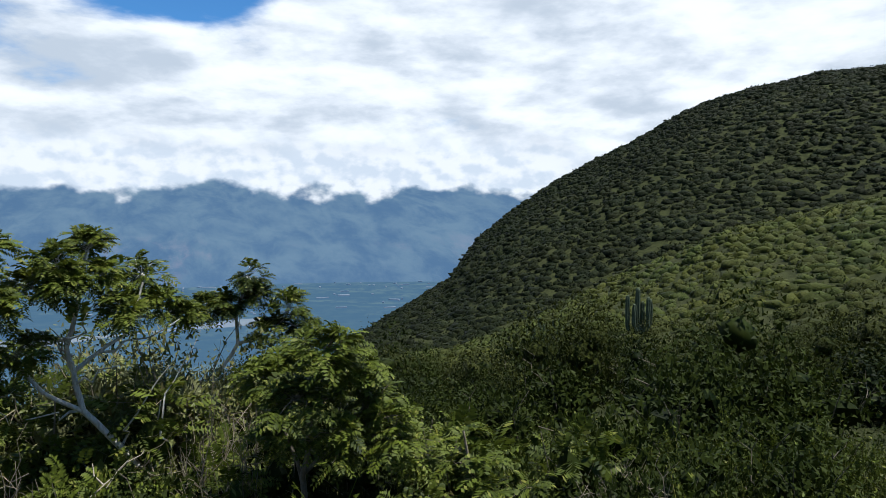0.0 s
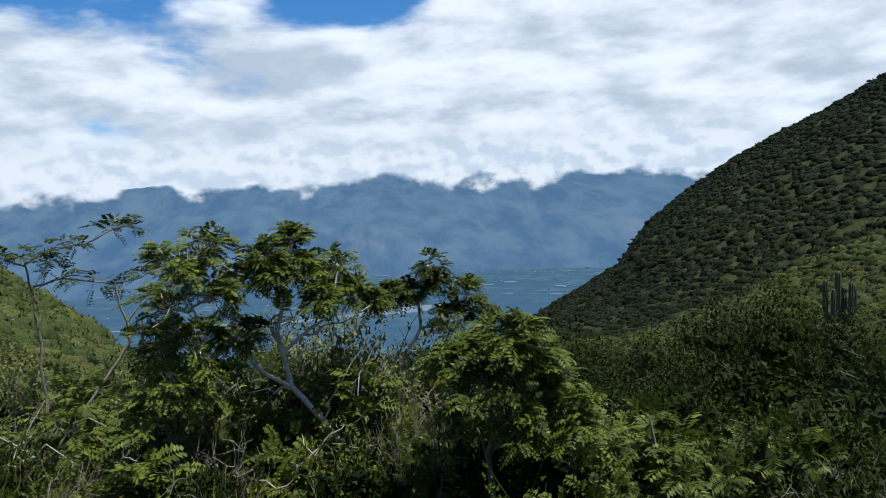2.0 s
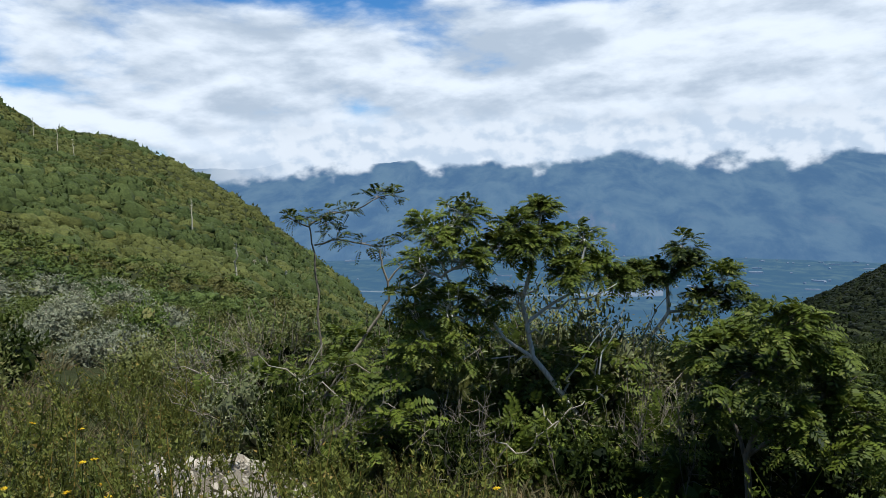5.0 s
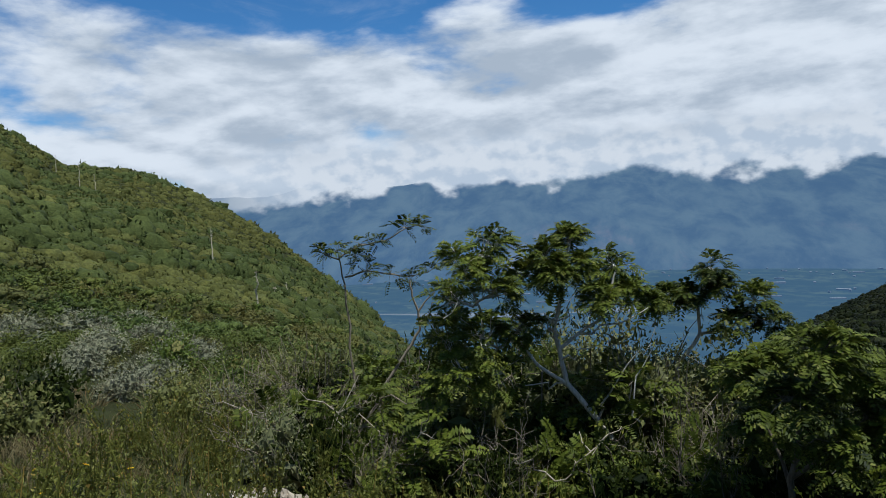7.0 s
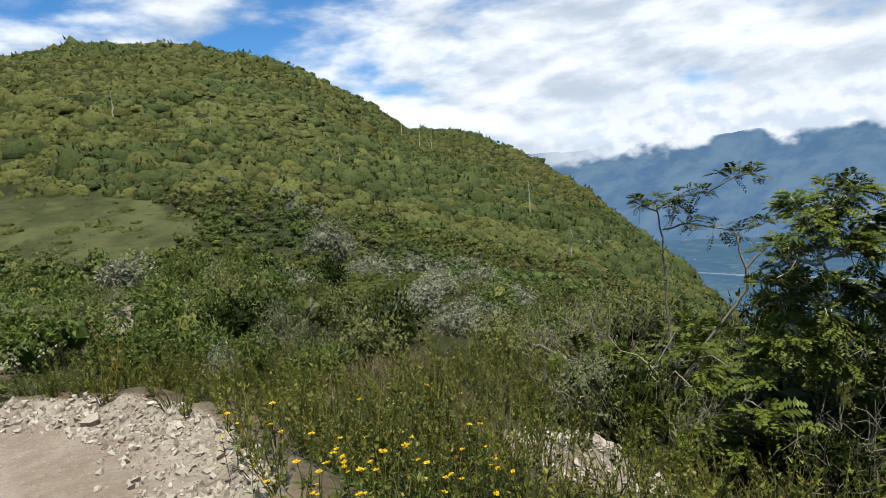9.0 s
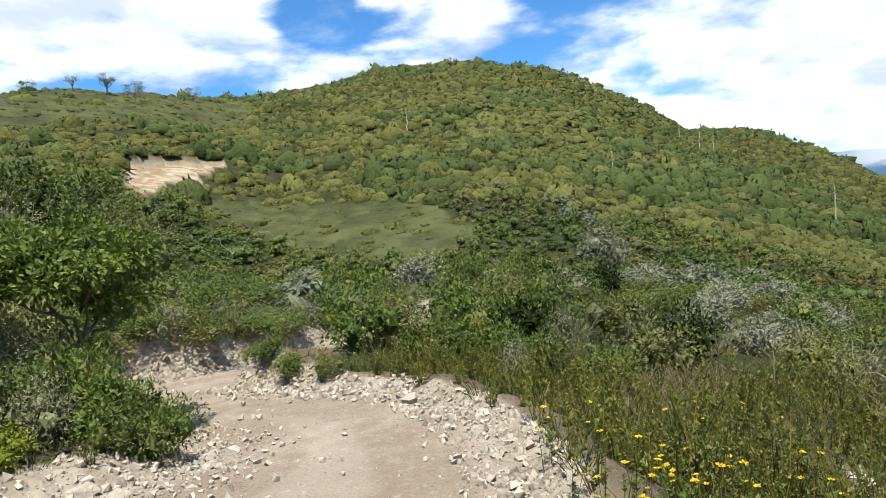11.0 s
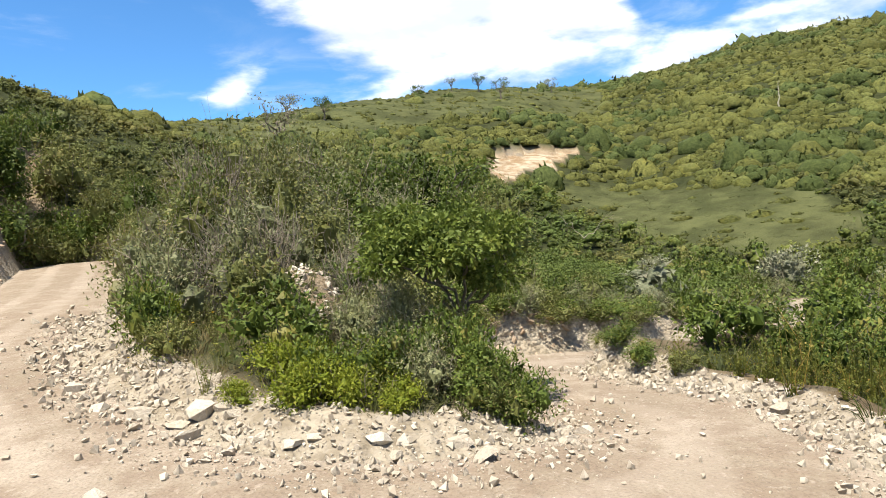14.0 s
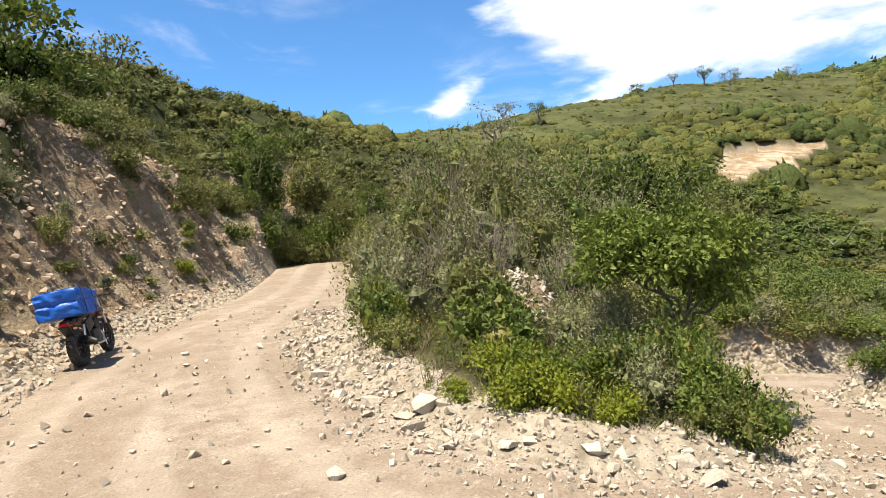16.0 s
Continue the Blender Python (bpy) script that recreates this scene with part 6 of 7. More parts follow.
for k_, x_, y_, R0, H0 in [("green", -17.2, -28.2, 1.0, 1.3), ("olive", -18.4, -29.2, 1.2, 1.5), ("green", -16.2, -28.6, 1.0, 1.2), ("olive", -18.8, -27.2, 1.0, 1.3), ("green", -15.4, -30.2, 1.3, 1.6), ("green", -17.4, -31.0, 1.4, 1.7)]:
    shrub(k_, x_, y_, R0, H0)


# ---- bare thickets: tangles of leafless twigs among the green ----
bare_shapes = [stems_mesh("branchwork", M["twig"], 260 + i, 0.8, 1.0, 15, 0.011, 7, 1.0) for i in range(3)]
bare_first = {}


def bare_shrub(x, y, R, H, k):
    m_ = Matrix.LocRotScale((x, y, height(x, y) - 0.05), Euler((0.1 * math.sin(k * 2.1), 0.1 * math.cos(k * 3.3), k * 1.7)), (R, R, H))
    if k % 3 not in bare_first:
        bare_first[k % 3] = ob = plant("bare_shrub", [("branchwork", bare_shapes[k % 3])], "leafless grey-brown tangle of twigs among shrubs", "shrub", "bare shrubs on the edge")
        ob.matrix_basis = m_
        return
    copy_thing(bare_first[k % 3], m_).scale = (R, R, H)


for k_, (x_, y_, R0, H0) in enumerate([(-4.6, 3.9, .7, .8), (-5.6, 4.5, .8, 1.1), (-3.3, 4.5, .6, .9), (-1.7, 4.9, .6, 1.1), (-6.4, 4.8, .8, 1.1), (1.2, 4.2, .5, .6),
                                       (-12.2, -13.6, 1.3, 3.6), (-11.2, -12.2, 1.2, 2.8), (-13.4, -12.4, 1.2, 3.0), (-9.2, -9.0, 1.1, 1.8), (-8.2, -9.4, .9, 1.5), (-10.0, -10.6, 1.2, 1.9), (-8.6, -6.9, .8, 1.1), (-6.9, -5.9, .6, .7), (-9.4, -12.2, 1.1, 1.7), (-2.0, -15.8, .9, 1.1), (-0.4, -15.6, .9, 1.1)] + [(*beside(2.7 + 0.16 * i, 1.3 + 0.55 * ((i * 3) % 4)), .5 + .1 * (i % 3), .6 + .12 * (i % 3)) for i in range(9)]):
    bare_shrub(x_, y_, R0, H0, k_)

def dead_branch(x, y, z, ways, seed):
    """A bleached dead branch caught in the shrubs; ways: ends of its limbs from the foot."""
    g = np.random.default_rng(seed)
    limbs = []
    for e in ways:
        b = Build()
        limbs.append(b)
        e = np.asarray(e, float)
        p = bent((0, 0, 0), e, g, 0.07, 8)
        b.put(*tube(p, np.linspace(0.011 * np.linalg.norm(e), 0.004, 8), 5))
        for j in range(4):
            q_ = p[int(g.integers(3, 7))]
            b.put(*tube(bent(q_, q_ + (unit(e) + 0.7 * g.normal(size=3)) * 0.22 * np.linalg.norm(e), g, 0.08, 4), np.linspace(0.008, 0.003, 4), 4))
    root = plant("dead_branch", [("limb", b.mesh("limb", M["twig_pale"], True)) for b in limbs], "bleached bare branch caught among the shrubs", "branch", "dead branches in the scrub")
    root.location = (x, y, z)


for k_, (x_, y_, z_, ways_) in enumerate([(-11.4, -13.2, 1.6, [(-.9, -1.6, 1.1), (-.2, -.9, 1.3), (-.7, -2.0, .6)]), (-5.3, 3.9, -.6, [(-.7, -.2, .35), (-.9, .3, .1), (.5, .2, .45)]), (-4.4, 4.3, -.7, [(-.6, -.3, .5), (.5, -.2, .4)]),
                                            (-2.9, 4.6, -.75, [(-.75, .2, .1), (.4, .3, .4)]), (-27.0, -8.0, .6, [(-.5, 1.2, .9), (.2, -.9, 1.0)])]):
    dead_branch(x_, y_, z_, ways_, 970 + k_)

# ---- ground cover beside the road: tufts, weeds and flowers ----
def tuft_mesh(name, mat, seed, n=28, H=0.42, spread_=0.26, width=0.0055):
    g = np.random.default_rng(seed)
    b = Build()
    a = g.random(n) * 6.283
    lean = 0.15 + 0.75 * g.random(n)
    d = unit(np.stack([np.cos(a) * lean, np.sin(a) * lean, np.ones(n)], 1))
    base = np.stack([np.cos(a), np.sin(a), np.zeros(n)], 1) * (g.random(n) * spread_ * 0.4)[:, None]
    L = H * (0.5 + 0.6 * g.random(n))
    side = unit(np.cross(d, g.normal(size=(n, 3)))) * width
    m_ = base + d * (L * 0.55)[:, None]
    tip = base + d * L[:, None] + np.stack([np.cos(a), np.sin(a), -0.6 * np.ones(n)], 1) * (L * 0.22)[:, None]
    V = np.stack([base - side, base + side, m_ + side * 0.8, m_ - side * 0.8, tip], 1).reshape(-1, 3)
    k = np.arange(n)[:, None] * 5
    h = np.repeat(np.clip(0.5 + 0.25 * g.normal(size=n), 0, 1), 5)
    b.put(V, np.concatenate([k + [0, 1, 2, 3]]), h)
    b.f3.append(np.concatenate([k + [3, 2, 4]]).astype(np.int32))
    return b


def weed_build(seed, H=0.6, stems=6, leaves=20, leaf=0.040, aspect=0.35):
    g = np.random.default_rng(seed)
    b = Build()
    for i in range(stems):
        a = g.random() * 6.283
        end = np.array([math.cos(a) * 0.32, math.sin(a) * 0.32, 1.0]) * H * (0.6 + 0.5 * g.random())
        path = bent((0, 0, -0.03), end, g, 0.07, 5)
        b.put(*tube(path[::2], np.linspace(0.005, 0.002, 3), 3), 0.35)
        t = g.random(leaves) * 0.85 + 0.12
        P = np.stack([np.interp(t, np.linspace(0, 1, 5), path[:, c]) for c in range(3)], 1)
        aa = g.random(leaves) * 6.283
        D = unit(np.stack([np.cos(aa), np.sin(aa), 0.4 + 0.5 * g.random(leaves)], 1))
        b.put(*wedges(P, D, leaf * (0.6 + 0.9 * g.random(leaves)), aspect * 1.3, g, np.clip(0.45 + 0.25 * g.normal(size=leaves), 0, 1)))
    return b


def as_shape(b):
    return (np.concatenate(b.v), np.concatenate(b.f4), np.concatenate(b.f3) if b.f3 else np.zeros((0, 3), np.int32), np.concatenate(b.h))


def cover_spots(a0, a1, r0, r1, step, seed, dmin, dmax=99, size=(0.7, 0.6), want=None):
    x, y, az, r, g = polar_grid(a0, a1, r0, r1, step, seed)
    z, d, bare, dust = land(x, y)
    side = to_road(x, y)[2]
    keep = (d > dmin) & (d < dmax) & (g.random(len(x)) > 0.95 * np.maximum(bare, dust))
    if want is not None:
        keep &= want(x, y, az, r, d, side)
    x, y = x[keep], y[keep]
    patch = fractal(x, y, 2.2, 2, seed + 900)
    return np.stack([x, y, size[0] + size[1] * g.random(len(x)), 0.8 + 0.5 * g.random(len(x)), np.clip(0.5 + 0.2 * g.normal(size=len(x)) + 0.25 * patch, 0, 1)], 1), patch


TUFTS = [as_shape(tuft_mesh("t", None, 400 + i, 26, 0.34, 0.26, 0.0042)) for i in range(6)]
WEEDS = [as_shape(weed_build(420 + i, 0.30 + 0.07 * i, 7, 28, 0.025, 0.5)) for i in range(6)]
spots, patch = cover_spots(-60, 108, 0.9, 9.5, 0.205, 21, 0.30, want=lambda x, y, az, r, d, side: side > 0)
pick_dry = (patch + 0.3 * rng.normal(size=len(patch))) > 0.45
pick_weed = ~pick_dry & (rng.random(len(patch)) < 0.80)
spread("dry_grass", M["dry"], "dry straw-coloured grass among the weeds", TUFTS, spots[pick_dry], "grass")
spread("green_grass", M["grass"], "green grass tufts at the roadside", TUFTS, spots[~pick_dry & ~pick_weed], "grass")
turn = np.degrees(np.arctan2(-(spots[:, 0] - OX), spots[:, 1] - OY)) + 6 * patch
# the darker fern leaf stands for the shaded side of the verge
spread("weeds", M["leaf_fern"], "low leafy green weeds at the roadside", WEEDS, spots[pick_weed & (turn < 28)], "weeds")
spread("olive_weeds", M["leaf_weed"], "low olive and yellowish weeds at the roadside", WEEDS, spots[pick_weed & (turn >= 28)], "weeds")
spots, patch = cover_spots(32, 172, 9.0, 22, 0.60, 22, 0.6, size=(1.1, 0.8), want=lambda x, y, az, r, d, side: land(x, y)[2] < 0.4)
pick_dry = (patch + 0.3 * rng.normal(size=len(patch))) > 0.55
spread("dry_grass_slope", M["dry"], "dry grass between the shrubs", TUFTS, spots[pick_dry], "grass")
spread("green_grass_slope", M["grass"], "green grass between the shrubs", TUFTS, spots[~pick_dry], "grass")
spots, patch = cover_spots(105, 160, 4.0, 14, 0.26, 23, 0.45, want=lambda x, y, az, r, d, side: side < 0)
some = rng.random(len(spots)) < 0.5
spread("mound_grass", M["dry"], "dry grass on the mound inside the bend", TUFTS, spots[some] * [1, 1, 0.9, 1, 1], "grass")
spread("mound_weeds", M["leaf_olive"], "low weeds on the mound inside the bend", WEEDS, spots[~some] * [1, 1, 0.8, 1, 1], "weeds")
spots, patch = cover_spots(82, 145, 36, 180, 2.3, 24, 3.0, size=(1.4, 1.0), want=lambda x, y, az, r, d, side: np.logical_or(*bald(az, r)[:2]))
x_, y_, az_, r_, g_ = polar_grid(82, 145, 36, 180, 2.0, 25)
low = np.logical_or(*bald(az_, r_)[:2]) & (g_.random(len(x_)) < np.where(r_ < 75, 0.30, 0.42))
spread("meadow_bushes", M["hill_leaf"], "low scattered bushes on the open grassy slope", FAR_SHAPES, np.stack([x_[low], y_[low], np.where(r_[low] < 75, 1.7, 1.0) * (0.3 + 0.5 * g_.random(low.sum()) ** 2), np.full(low.sum(), 0.6), 0.40 + 0.4 * g_.random(low.sum())], 1), sink=0.3)
spread("meadow_grass", M["meadow"], "short green grass on the open slope", TUFTS, spots * [1, 1, 1, 0.6, 1], "grass")


spots, patch = cover_spots(-90, 270, 0.7, 7.0, 0.42, 26, 0.3, want=lambda x, y, az, r, d, side: (az < -60) | (az > 108))
spread("verge_grass", M["grass"], "short grass on the verge of the bend", TUFTS, spots, "grass")


def flower(seed):
    g = np.random.default_rng(seed)
    root = tagged(new("yellow_flower"), "yellow daisy-like wildflower on a thin stem", "flower", "wildflowers at the roadside")
    H = 0.5
    st = Build()
    path = bent((0, 0, -0.05), (0.05, 0.03, H), g, 0.05, 5)
    st.put(*tube(path, np.linspace(0.004, 0.0025, 5), 4), 0.4)
    P = path[[1, 2, 3]].repeat(3, 0)
    a = g.random(9) * 6.283
    st.put(*blades(P, unit(np.stack([np.cos(a), np.sin(a), np.full(9, 0.6)], 1)), np.full(9, 0.07), 0.3, g, np.full(9, 0.5)))
    part("stem", st.mesh("stem", M["leaf"]), root)
    pb = Build()
    a = np.arange(8) / 8 * 6.283
    D = unit(np.stack([np.cos(a), np.sin(a), 0.25 + 0.2 * g.random(8)], 1))
    pb.put(*blades(np.tile(path[-1], (8, 1)), D, np.full(8, 0.027), 0.62, g, g.random(8)))
    part("petals", pb.mesh("petals", M["petal"]), root)
    c = Build()
    v, f = lump(g, 0.05)
    c.put(v * [0.008, 0.008, 0.005] + path[-1] + [0, 0, 0.003], f, 0.1)
    part("centre", c.mesh("centre", M["petal"]), root)
    return root


def put_flowers():
    protos = [flower(450 + i) for i in range(3)]
    g = np.random.default_rng(77)
    placed = 0
    # loose drifts of flowers: azimuth, distance, how many
    for az, r, n in [(70, 3.6, 10), (62, 4.0, 6), (78, 3.8, 5), (56, 3.6, 5), (84, 4.4, 5), (68, 5.4, 5), (72, 3.2, 16), (64, 3.4, 6), (60, 3.1, 6), (82, 3.5, 4), (48, 3.4, 5), (34, 3.6, 4), (8, 3.7, 5), (18, 4.2, 4), (-4, 3.6, 3), (142, 9.2, 6)]:
        for k in range(n):
            a, rr = az + g.normal() * 3.2, r + g.normal() * 0.25
            x, y = OX - math.sin(radians(a)) * rr, OY + math.cos(radians(a)) * rr
            if float(land(x, y)[1]) < 0.3:
                continue
            s = 0.65 + 0.4 * g.random()
            m_ = Matrix.LocRotScale((x, y, height(x, y) - 0.02), Euler((g.normal() * 0.15, g.normal() * 0.15, g.random() * 6.28)), (s, s, s * (0.7 + 0.5 * g.random())))
            if placed < 3:
                protos[placed].matrix_basis = m_
            else:
                ob = copy_thing(protos[placed % 3], m_)
                ob.scale = m_.to_scale()
            placed += 1


put_flowers()


# ---- stones ----
def stone_mesh(seed, flat=0.65, corners=13):
    g = np.random.default_rng(seed)
    bm = bmesh.new()
    box = np.array([(a, b, c) for a in (-1, 1) for b in (-1, 1) for c in (-1, 1)], float)
    box = box[g.permutation(8)[:5]] * (0.3 + 0.65 * g.random((5, 3)))
    p = np.vstack([box, unit(g.normal(size=(corners - 5, 3))) * (0.6 + 0.45 * g.random((corners - 5, 1)))]) @ np.linalg.qr(g.normal(size=(3, 3)))[0]
    p = p * np.array([1.05, 0.6 + 0.45 * g.random(), flat * (0.6 + 0.5 * g.random())])
    for v in p:
        bm.verts.new(v)
    bmesh.ops.convex_hull(bm, input=bm.verts)
    loose = [v for v in bm.verts if not v.link_faces]
    bmesh.ops.delete(bm, geom=loose, context="VERTS")
    me = bpy.data.meshes.new("rock")
    bm.to_mesh(me)
    bm.free()
    me.materials.append(M["stone"])
    return me


STONES = [stone_mesh(500 + i) for i in range(10)]


def stone(x, y, s, k, g, group="loose rocks by the road", label="pale angular limestone rock on the gravel", lift=0.15):
    ob = tagged(new("rock", STONES[k % 10]), label, "rock", group)
    ob.matrix_basis = Matrix.LocRotScale((x, y, height(x, y) + s * lift), Euler((g.normal() * 0.3, g.normal() * 0.3, g.random() * 6.28)), (s, s, s))
    return ob


def rows_of_rocks():
    g = np.random.default_rng(91)
    # single large rocks: x, y, half length
    for i, (x, y, s) in enumerate([(-4.62, -6.72, .17), (-4.66, -7.35, .12), (-4.74, -5.85, .17), (-4.55, -6.0, .14), (-4.35, -5.6, .15), (-5.05, -8.4, .17), (-4.72, -5.45, .12), (-4.55, -4.35, .11), (-4.75, -3.85, .13), (-5.15, -3.3, .12),
                                   (-4.65, -3.6, .10), (-5.0, -3.0, .13), (-3.1, -5.1, .09), (-3.0, -3.9, .07), (-2.6, -6.6, .08), (-5.9, -9.6, .12), (-4.85, -7.9, .10), (-4.45, -4.9, .10), (-6.6, -10.6, .12), (-4.4, -6.4, .10)]):
        stone(x, y, s, i, g)
    # the rest in bands along the road's edges
    x, y, az, r, gg = polar_grid(30, 175, 3.0, 24, 0.26, 31)
    d, zr, side, along = to_road(x, y)
    apron = (side < 0) & (along > 3.4) & (along < 7.9) & (d > -0.35) & (d < 0.75)
    berm = (side > 0) & (along > 6.4) & (along < 9.1) & (d > -0.1) & (d < 0.5)
    foot = (side > 0) & (along < 4.3) & (along > 0.25) & (d > -0.2) & (d < 0.5)
    heap = np.hypot(x + 4.45, (y - 2.8) * 1.4) < 0.7
    chance = np.where(apron, 0.34, np.where(berm, 0.60, np.where(heap, 0.9, np.where(foot, 0.16, 0.0))))
    idx = gg.permutation(np.where(gg.random(len(x)) < chance)[0])[:275]
    for i in idx:
        s = 0.035 + 0.085 * gg.random() ** 2.6
        stone(x[i], y[i], s, int(gg.integers(0, 10)), gg)


rows_of_rocks()


def hull_shapes(count, seed, corners=12):
    out = []
    for k in range(count):
        me = stone_mesh(seed + k, 0.9, corners)
        v = np.array([p.co[:] for p in me.vertices])
        f = np.array([list(p.vertices) for p in me.polygons])
        bpy.data.meshes.remove(me)
        t = np.random.default_rng(seed + k).normal(size=(3, 3))
        q_ = np.linalg.qr(t)[0]
        out.append((v @ q_, np.zeros((0, 4), np.int32), f, np.full(len(v), 0.5)))
    return out


def gravel():
    g = np.random.default_rng(93)
    bm_shapes = hull_shapes(10, 540, 10)
    x, y, az, r, gg = polar_grid(20, 178, 2.0, 17, 0.042, 41)
    d, zr, side, along = to_road(x, y)
    apron = (side < 0) & (along > 2.5) & (along < 8.8) & (d > -0.7) & (d < 0.9)
    berm = (side > 0) & (along > 6.1) & (along < 10.0) & (d > -0.3) & (d < 0.55)
    foot = (side > 0) & (along < 4.9) & (along > 0.25) & (d > -0.5) & (d < 0.8)
    heap = np.hypot(x + 4.45, (y - 2.8) * 1.4) < 0.85
    chance = np.where(apron, 0.62 - 0.45 * np.abs(d - 0.2), np.where(berm, 0.75 - 0.4 * np.abs(d - 0.4), np.where(heap, 0.85, np.where(foot, 0.22, np.where(d < -0.3, 0.022, 0.0)))))
    keep = gg.random(len(x)) < 0.95 * chance * np.clip((8.0 / r) ** 1.5, 0.15, 1.0)
    n = keep.sum()
    s = 0.010 + 0.042 * gg.random(n) ** 3.6
    return bm_shapes, np.stack([x[keep], y[keep], s * np.clip(r[keep] / 7, 1, 1.6), 0.9 + 0.2 * gg.random(n), np.full(n, 0.5)], 1)


shapes_, spots_ = gravel()
spread("gravel", M["gravel"], "loose pale gravel and chippings along the road edges", shapes_, spots_, "gravel", sink=-0.25, smooth=False)


def bank_rubble():
    """Broken rock that sticks out of the cut banks."""
    x, y, az, r, g = polar_grid(95, 178, 5.0, 31, 0.10, 43)
    d, zr, side, along = to_road(x, y)
    bank_ = (side > 0) & (along > 0.2) & (along < 4.8) & (d > 0.1) & (d < np.where(along > 2.9, 2.0, 3.8))
    wall_ = (side < 0) & (along > 8.7) & (along < 10.8) & (d > 0.0) & (d < 1.3)
    keep = g.random(len(x)) < np.where(bank_, 0.62, np.where(wall_, 0.6, 0.0))
    n = keep.sum()
    return np.stack([x[keep], y[keep], 0.026 + 0.105 * g.random(n) ** 3.0, 0.8 + 0.4 * g.random(n), np.full(n, 0.5)], 1)


spread("bank_rubble", M["rubble"], "broken brown and grey rock in the cut banks", hull_shapes(12, 560), bank_rubble(), "rubble", sink=0.3, smooth=False)


def rock_pile():
    """The heap of broken stone that shows through the shrubs on the mound."""
    g = np.random.default_rng(95)
    for k in range(190):
        t = g.random()
        x, y = -7.62 - 0.85 * t + g.normal() * 0.34, -6.85 - 0.72 * t + g.normal() * 0.34
        stone(x, y, 0.03 + 0.075 * g.random() ** 2.5, int(g.integers(0, 10)), g, "rock heap on the mound", "pale broken stone in a heap among shrubs", 0.2)


rock_pile()


# ---- cacti, flower stalks and lone trees ----
def column(path, r, ribs=9, seg=10):
    """A ribbed, round-topped column along a path."""
    path = np.asarray(path, float)
    n = len(path)
    ang = np.linspace(0, 2 * np.pi, ribs * 2, endpoint=False)
    rad = np.where(np.arange(ribs * 2) % 2 == 0, 1.0, 0.8)
    t = unit(np.gradient(path, axis=0))
    a = unit(np.cross(t, np.array([0.2, 0.9, 0.1])))
    b = np.cross(t, a)
    taper = np.ones(n)
    taper[-3:] = (0.92, 0.65, 0.12)
    V = path[:, None] + (r * taper)[:, None, None] * rad[None, :, None] * (np.cos(ang)[None, :, None] * a[:, None] + np.sin(ang)[None, :, None] * b[:, None])
    idx = np.arange(n * ribs * 2).reshape(n, -1)
    F = np.stack([idx[:-1], np.roll(idx, -1, 1)[:-1], np.roll(idx, -1, 1)[1:], idx[1:]], -1).reshape(-1, 4)
    return V.reshape(-1, 3), F


def along_slope(az, r):
    """The place at an azimuth and distance from the stand."""
    return OX - math.sin(radians(az)) * r, OY + math.cos(radians(az)) * r


def cactus(x, y, seed, H, arms, r, label):
    g = np.random.default_rng(seed)
    root = tagged(new("candelabra_cactus"), label, "cactus", "candelabra cacti on the slope")
    root.location = (x, y, height(x, y) - 0.1)
    b = Build()
    z = np.linspace(0, H, 12)
    z[-3:] = (H - r, H - 0.35 * r, H)
    b.put(*column(np.stack([0 * z, 0 * z, z], 1), r))
    part("trunk", b.mesh("trunk", M["cactus"]), root)
    for dx_, dy_, z0, top in arms:
        b = Build()
        p = [(0, 0, z0), (dx_ * 0.5, dy_ * 0.5, z0 + 0.05), (dx_ * 0.9, dy_ * 0.9, z0 + 0.28)] + [(dx_ + g.normal() * 0.02, dy_ + g.normal() * 0.02, zz) for zz in np.linspace(z0 + 0.6, top - r, 6)] + [(dx_, dy_, top - 0.3 * r), (dx_, dy_, top)]
        b.put(*column(p, r * 0.85))
        part("arm", b.mesh("arm", M["cactus"]), root)


cactus(*along_slope(-16.9, 52.0), 1, 4.0, [(-.75, .1, .5, 3.4), (-.35, -.3, .7, 2.8), (.42, .15, .6, 2.9), (.75, -.2, .5, 3.3), (1.0, .1, .7, 3.1), (.15, .35, .9, 2.6)], 0.20, "dark green candelabra cactus with several upright arms")
cactus(*along_slope(-8.7, 47.0), 2, 3.5, [(-.6, .1, .2, 2.2), (-.35, .2, .25, 2.7), (.28, -.1, .3, 3.0), (.6, .2, .3, 2.6), (1.0, .1, .3, 3.3), (1.3, -.2, .4, 2.8)], 0.12, "slim candelabra cactus of thin upright arms")


def dead_stalk(x, y, H, lean, seed):
    g = np.random.default_rng(seed)
    root = tagged(new("agave_stalk"), "bleached dead agave flower stalk on the hillside", "stalk", "agave stalks on the hill")
    root.location = (x, y, height(x, y) - 0.1)
    p = bent((0, 0, 0), (lean * H, lean * 0.3 * H, H), g, 0.02, 8)
    b = Build()
    b.put(*tube(p, np.linspace(0.13, 0.035, 8), 6))
    part("pole", b.mesh("pole", M["stalk"], True), root)
    b = Build()
    n = 26
    t = 0.55 + 0.45 * g.random(n)
    P = np.stack([np.interp(t, np.linspace(0, 1, 8), p[:, c]) for c in range(3)], 1)
    a = g.random(n) * 6.283
    b.put(*blades(P, unit(np.stack([np.cos(a), np.sin(a), 0.6 + 0 * a], 1)), 0.16 + 0.2 * g.random(n), 0.35, g, g.random(n)))
    part("seed_pods", b.mesh("seed_pods", M["stalk"]), root)


